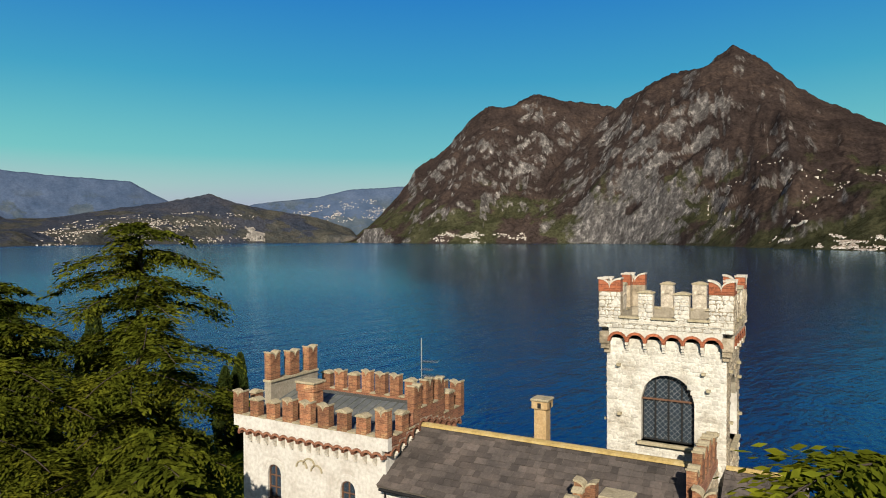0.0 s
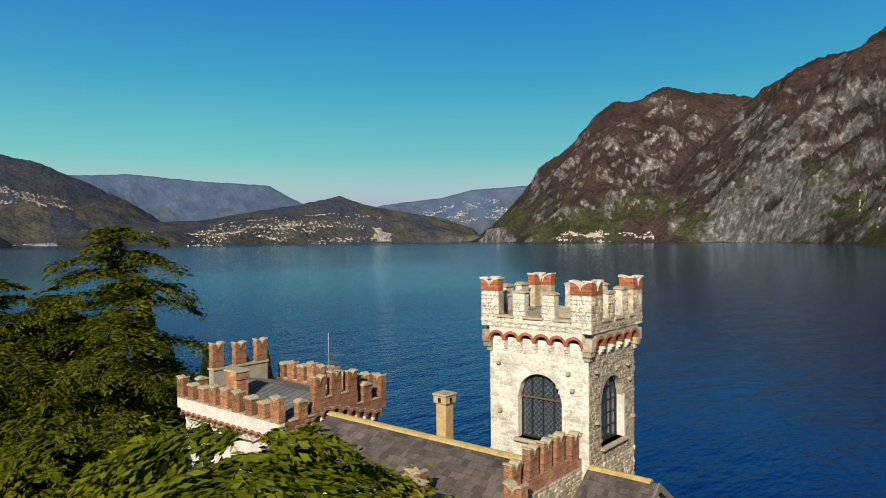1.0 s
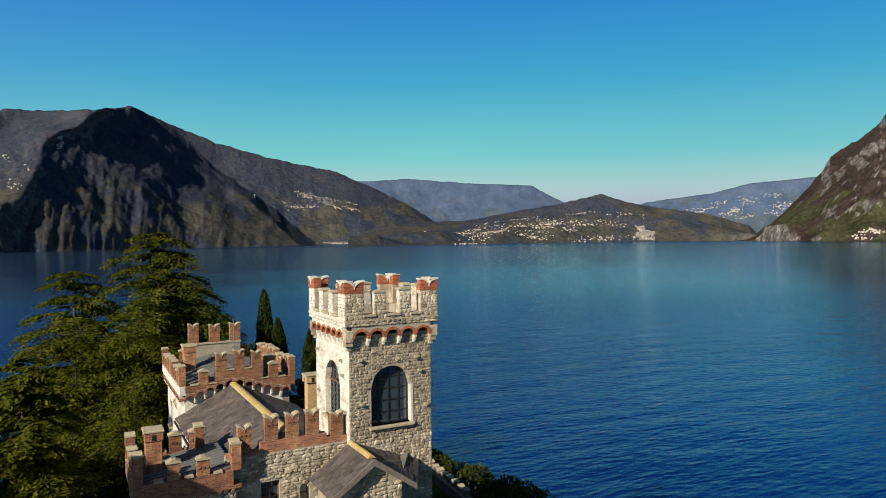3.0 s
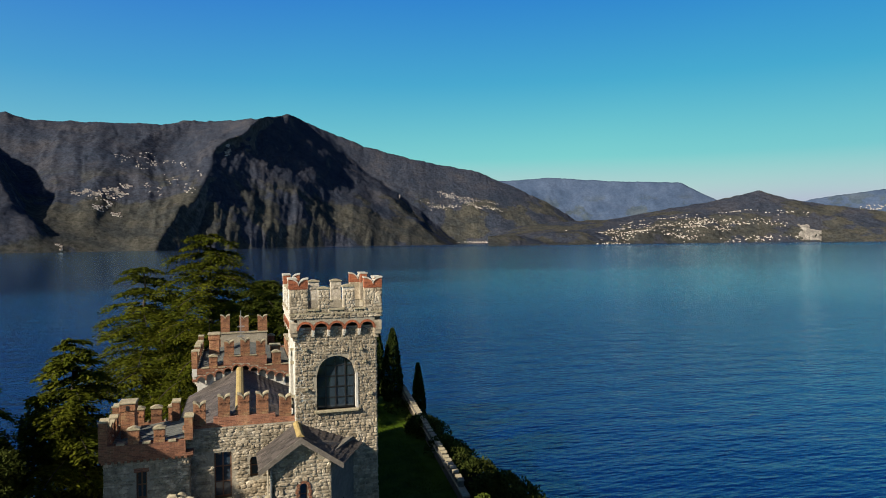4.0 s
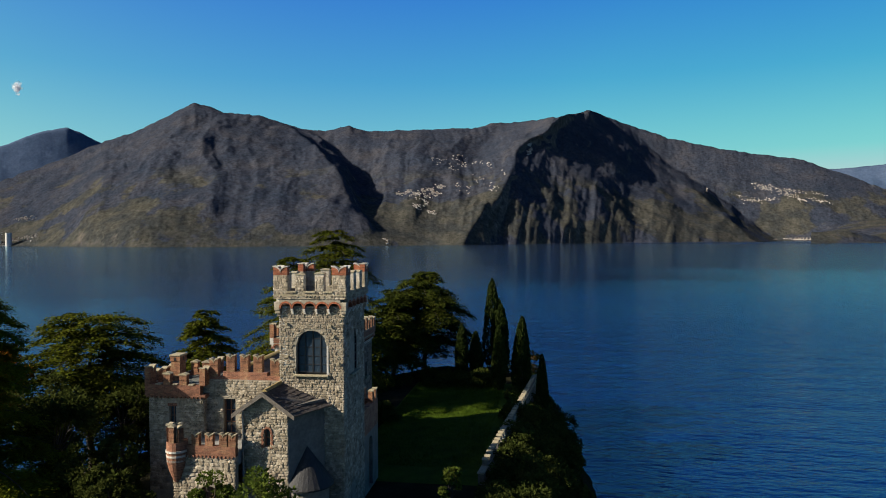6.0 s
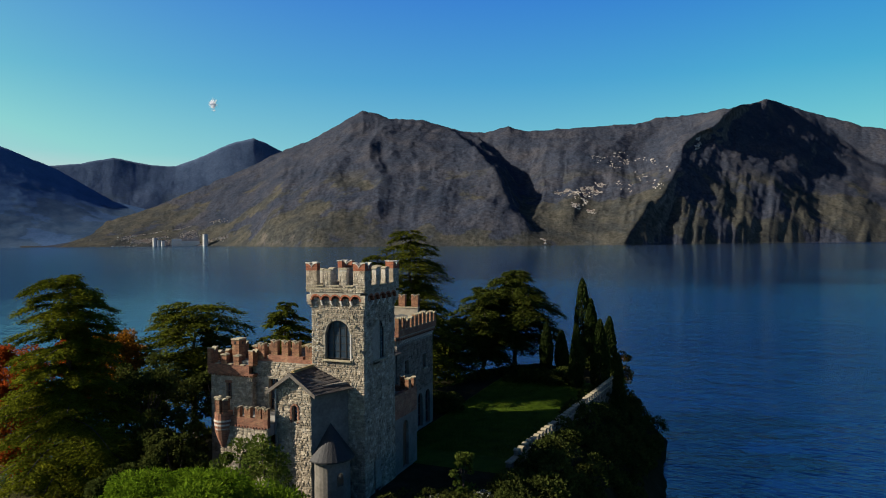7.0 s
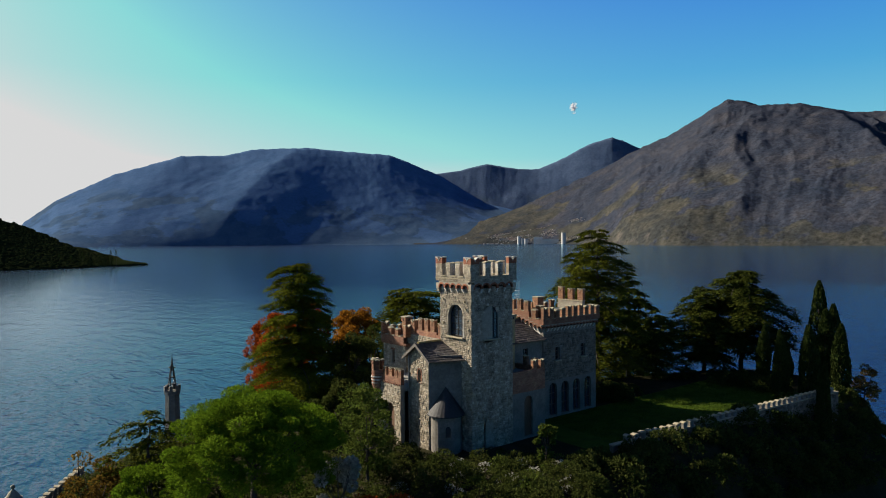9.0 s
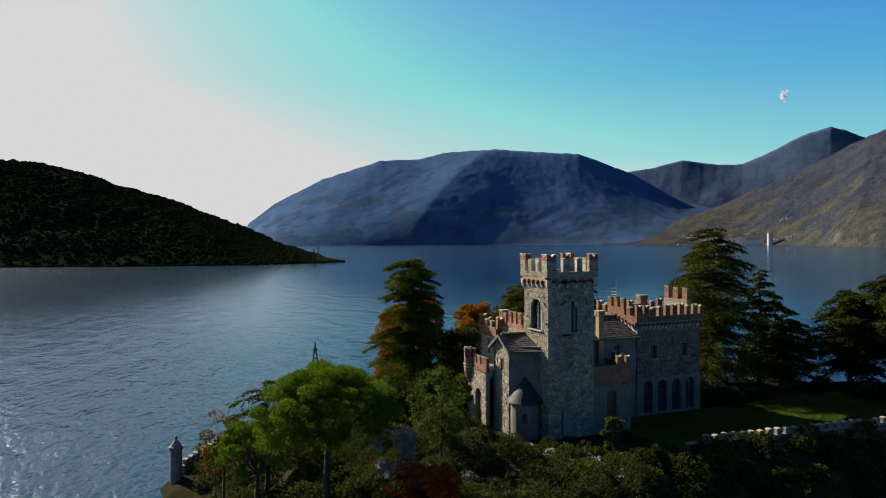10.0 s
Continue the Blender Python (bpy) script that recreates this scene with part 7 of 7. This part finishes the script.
# the pale face of the quarry
_qa, _qs = np.meshgrid(np.linspace(44.1, 45.7, 60), np.linspace(0.04, 0.42, 50))
_qs = _qs * (0.55 + 0.45 * (_qa - 44.1) / 1.6)
_qx, _qy, _qz = land_height(_qa, _qs, dict(LAND)["backdrop_hill_quarry"])
_edge = np.minimum(np.minimum(_qa - 44.1, 45.7 - _qa) / 0.5, np.minimum(_qs - 0.02, 0.38 - _qs) / 0.1)
_qz = _qz + 7 * np.clip(_edge + 3.4 * (fbm(_qa * 4, _qs * 14, 91, 4) - 0.55), -1, 1) - 1.5
QUARRY = material("quarry_rock", [(0.10, 0.09, 0.08), (0.24, 0.22, 0.195), (0.40, 0.37, 0.33)], 0.03, 0.95, 0.6, 0.2)
tagged(new("backdrop_quarry_face", grid_mesh("backdrop_quarry_face", np.stack([_qx, _qy, _qz], -1), 50, 60, QUARRY)), "pale stepped rock face of a quarry", "quarry", "", "structure")

# cement works: pale silos by the water
works = thing("cement_works", *on_land("backdrop_mountain_west", 131.4, 0.02), "pale cement works with tall silos on the shore", "factory")
PALE_CONCRETE = material("pale_concrete", [(0.5, 0.48, 0.46), (0.62, 0.6, 0.58)], 0.05, 0.85, 0.1, 1)
for az, hh, rr, nm in ((131.25, 54, 11, "silo"), (135.0, 40, 9, "silo"), (134.4, 28, 9, "silo"), (134.7, 30, 8, "silo")):
    px, py, pz = on_land("backdrop_mountain_west", az, 0.008)
    bm = bmesh.new()
    bmesh.ops.create_cone(bm, cap_ends=True, segments=14, radius1=rr, radius2=rr, depth=hh)
    bmesh.ops.translate(bm, vec=(px, py, pz + hh / 2 - 6), verts=bm.verts)
    part(nm, bm, PALE_CONCRETE, works)
for az, ww, hh in ((132.4, 75, 20), (133.4, 40, 30)):
    px, py, pz = on_land("backdrop_mountain_west", az, 0.008)
    bm = bmesh.new()
    box(bm, -ww / 2, ww / 2, -14, 14, -6, hh)
    bmesh.ops.transform(bm, matrix=Matrix.Translation((px, py, pz)) @ Matrix.Rotation(radians(az), 4, "Z"), verts=bm.verts)
    part("factory_hall", bm, PALE_CONCRETE, works)

# woods on the headland: many small uneven crowns
_rng = np.random.default_rng(77)
_bm = bmesh.new()
bmesh.ops.create_icosphere(_bm, subdivisions=1, radius=1.0)
_ico = np.array([v.co[:] for v in _bm.verts])
_icf = np.array([[v.index for v in f.verts] for f in _bm.faces])
_bm.free()
_forms = [_ico * (1 + (fbm(_ico[:, 0] * 2.5 + _i, _ico[:, 1] * 2.5 + _ico[:, 2] * 1.7, 5, 3) - 0.5))[:, None] for _i in range(16)]
_n = 15000
_az, _s = _rng.uniform(169.4, 200, _n), _rng.uniform(0.0, 1.0, _n) ** 0.8
_x, _y, _z = land_height(_az, np.minimum(_s, 0.99), dict(LAND)["backdrop_cape"])
_k = _rng.uniform(1.3, 3.0, _n) * np.where(_az > 171, 1.0, 0.6)
_vs = np.stack([_forms[_i % 16] for _i in range(_n)]) * np.stack([_k, _k, _k * _rng.uniform(0.5, 0.8, _n)], -1)[:, None, :]
_vs = _vs + np.stack([_x, _y, _z - _k * 0.04], -1)[:, None, :]
_fs = _icf[None] + (np.arange(_n) * len(_ico))[:, None, None]
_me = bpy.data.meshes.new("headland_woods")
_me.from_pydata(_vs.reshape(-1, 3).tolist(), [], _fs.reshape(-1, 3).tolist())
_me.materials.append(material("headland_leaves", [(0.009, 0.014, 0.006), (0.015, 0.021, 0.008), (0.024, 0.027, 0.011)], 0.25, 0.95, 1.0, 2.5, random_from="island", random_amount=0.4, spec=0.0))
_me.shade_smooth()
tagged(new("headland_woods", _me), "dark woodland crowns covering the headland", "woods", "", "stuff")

# cypresses on the headland's tip
for i, (az, d, hgt) in enumerate(((169.6, 790, 15), (169.2, 795, 16), (171.6, 800, 13), (173.2, 810, 12), (172.4, 806, 10), (174.6, 815, 12))):
    x, y = -math.sin(radians(az)) * d, math.cos(radians(az)) * d
    cypress(x, y, 3 + hgt, 1.9, 400 + i, "dark cypress on the headland's tip", 1.5, 1500, "cypresses on the headland")

# quay: stone pillar, parapet and lamp
pillar = thing("gate_pillar", 34.5, -25.9, 1.0, "round stone pillar with a ball cap on the quay", "pillar")
bm = bmesh.new()
tube(bm, [(34.5, -25.9, z) for z in (-0.5, 2.0, 4.6, 4.65, 5.0, 5.05)], [0.72, 0.68, 0.64, 0.8, 0.8, 0.66], 16)
part("shaft", bm, ROCK, pillar)
bm = bmesh.new()
tube(bm, [(34.5, -25.9, z) for z in (5.05, 5.2, 5.45, 5.7, 5.85)], [0.62, 0.56, 0.4, 0.18, 0.05], 16)
part("domed_cap", bm, CAP, pillar)
bm = bmesh.new()
bmesh.ops.create_uvsphere(bm, u_segments=10, v_segments=8, radius=0.2)
bmesh.ops.translate(bm, vec=(34.5, -25.9, 6.0), verts=bm.verts)
part("ball", bm, CAP, pillar, smooth=True)
quay_wall = thing("quay_parapet", 31, -30, 1.0, "weathered stone quay parapet with capped blocks", "wall")
Q_W = Wall((26.5, -38.5), (34.0, -27.0))
bm = bmesh.new()
wall_panel(bm, Q_W, -1.0, 2.4, 0.5)
part("wall", bm, ROCK, quay_wall)
qm = merlon_meshes(0.7, 0.5, 0.5, ROCK, CAP, False, 0.09)
for i in range(12):
    set_merlon(quay_wall, qm, Q_W.at(0.6 + i * 1.12, -0.25, 2.4), Q_W.turn)
lamp = thing("quay_lamp", 27.2, -36.0, 2.0, "slim lamp post with a globe on the quay", "lamp")
bm = bmesh.new()
tube(bm, [(27.2, -36.0, 1.4), (27.2, -36.0, 4.9)], [0.06, 0.045], 8)
part("post", bm, DARK_METAL, lamp)
bm = bmesh.new()
bmesh.ops.create_uvsphere(bm, u_segments=12, v_segments=8, radius=0.22)
bmesh.ops.translate(bm, vec=(27.2, -36.0, 5.05), verts=bm.verts)
part("globe", bm, PALE_CONCRETE, lamp, "white globe shade", smooth=True)

# small stone lantern tower with a star on its spire
SX, SY = 14.6, -43.8
star_tower = thing("lantern_tower", SX, SY, 1.0, "small stone lantern tower with an iron spire and star", "tower")
bm = bmesh.new()
tube(bm, [(SX, SY, z) for z in (0.2, 5.0, 8.6, 8.7, 9.1)], [1.15, 1.0, 0.9, 1.05, 1.05], 8)
part("shaft", bm, ROCK, star_tower)
for i in range(6):
    a = 2 * math.pi * i / 6
    bm = bmesh.new()
    cx, cy = SX + 0.85 * math.cos(a), SY + 0.85 * math.sin(a)
    box(bm, cx - 0.2, cx + 0.2, cy - 0.2, cy + 0.2, 9.1, 9.75, 0.03)
    part("merlon", bm, ROCK, star_tower)
for i in range(4):
    a = math.pi / 4 + math.pi / 2 * i
    bm = bmesh.new()
    tube(bm, [(SX + 0.62 * math.cos(a), SY + 0.62 * math.sin(a), 9.0), (SX + 0.3 * math.cos(a), SY + 0.3 * math.sin(a), 11.3), (SX, SY, 13.3)], [0.085, 0.075, 0.05], 5)
    part("spire_rib", bm, DARK_METAL, star_tower)
for z, rr in ((9.9, 0.5), (10.8, 0.37), (11.7, 0.24)):
    bm = bmesh.new()
    box(bm, SX - rr, SX + rr, SY - rr, SY + rr, z, z + 0.09)
    part("spire_ring", bm, DARK_METAL, star_tower)
bm = bmesh.new()
star = []
for i in range(10):
    a, rr = math.pi / 2 + math.pi * i / 5, 0.55 if i % 2 == 0 else 0.22
    star.append((rr * math.cos(a), rr * math.sin(a)))
extrude_profile(bm, star, -0.05, 0.05)
bmesh.ops.transform(bm, matrix=Matrix.Translation((SX, SY, 12.0)) @ Matrix.Rotation(radians(-30), 4, "Z"), verts=bm.verts)
part("star", bm, CAP, star_tower, "five-pointed metal star")
bm = bmesh.new()
tube(bm, [(SX, SY, 13.2), (SX, SY, 14.1)], [0.05, 0.01], 5)
part("finial", bm, DARK_METAL, star_tower)
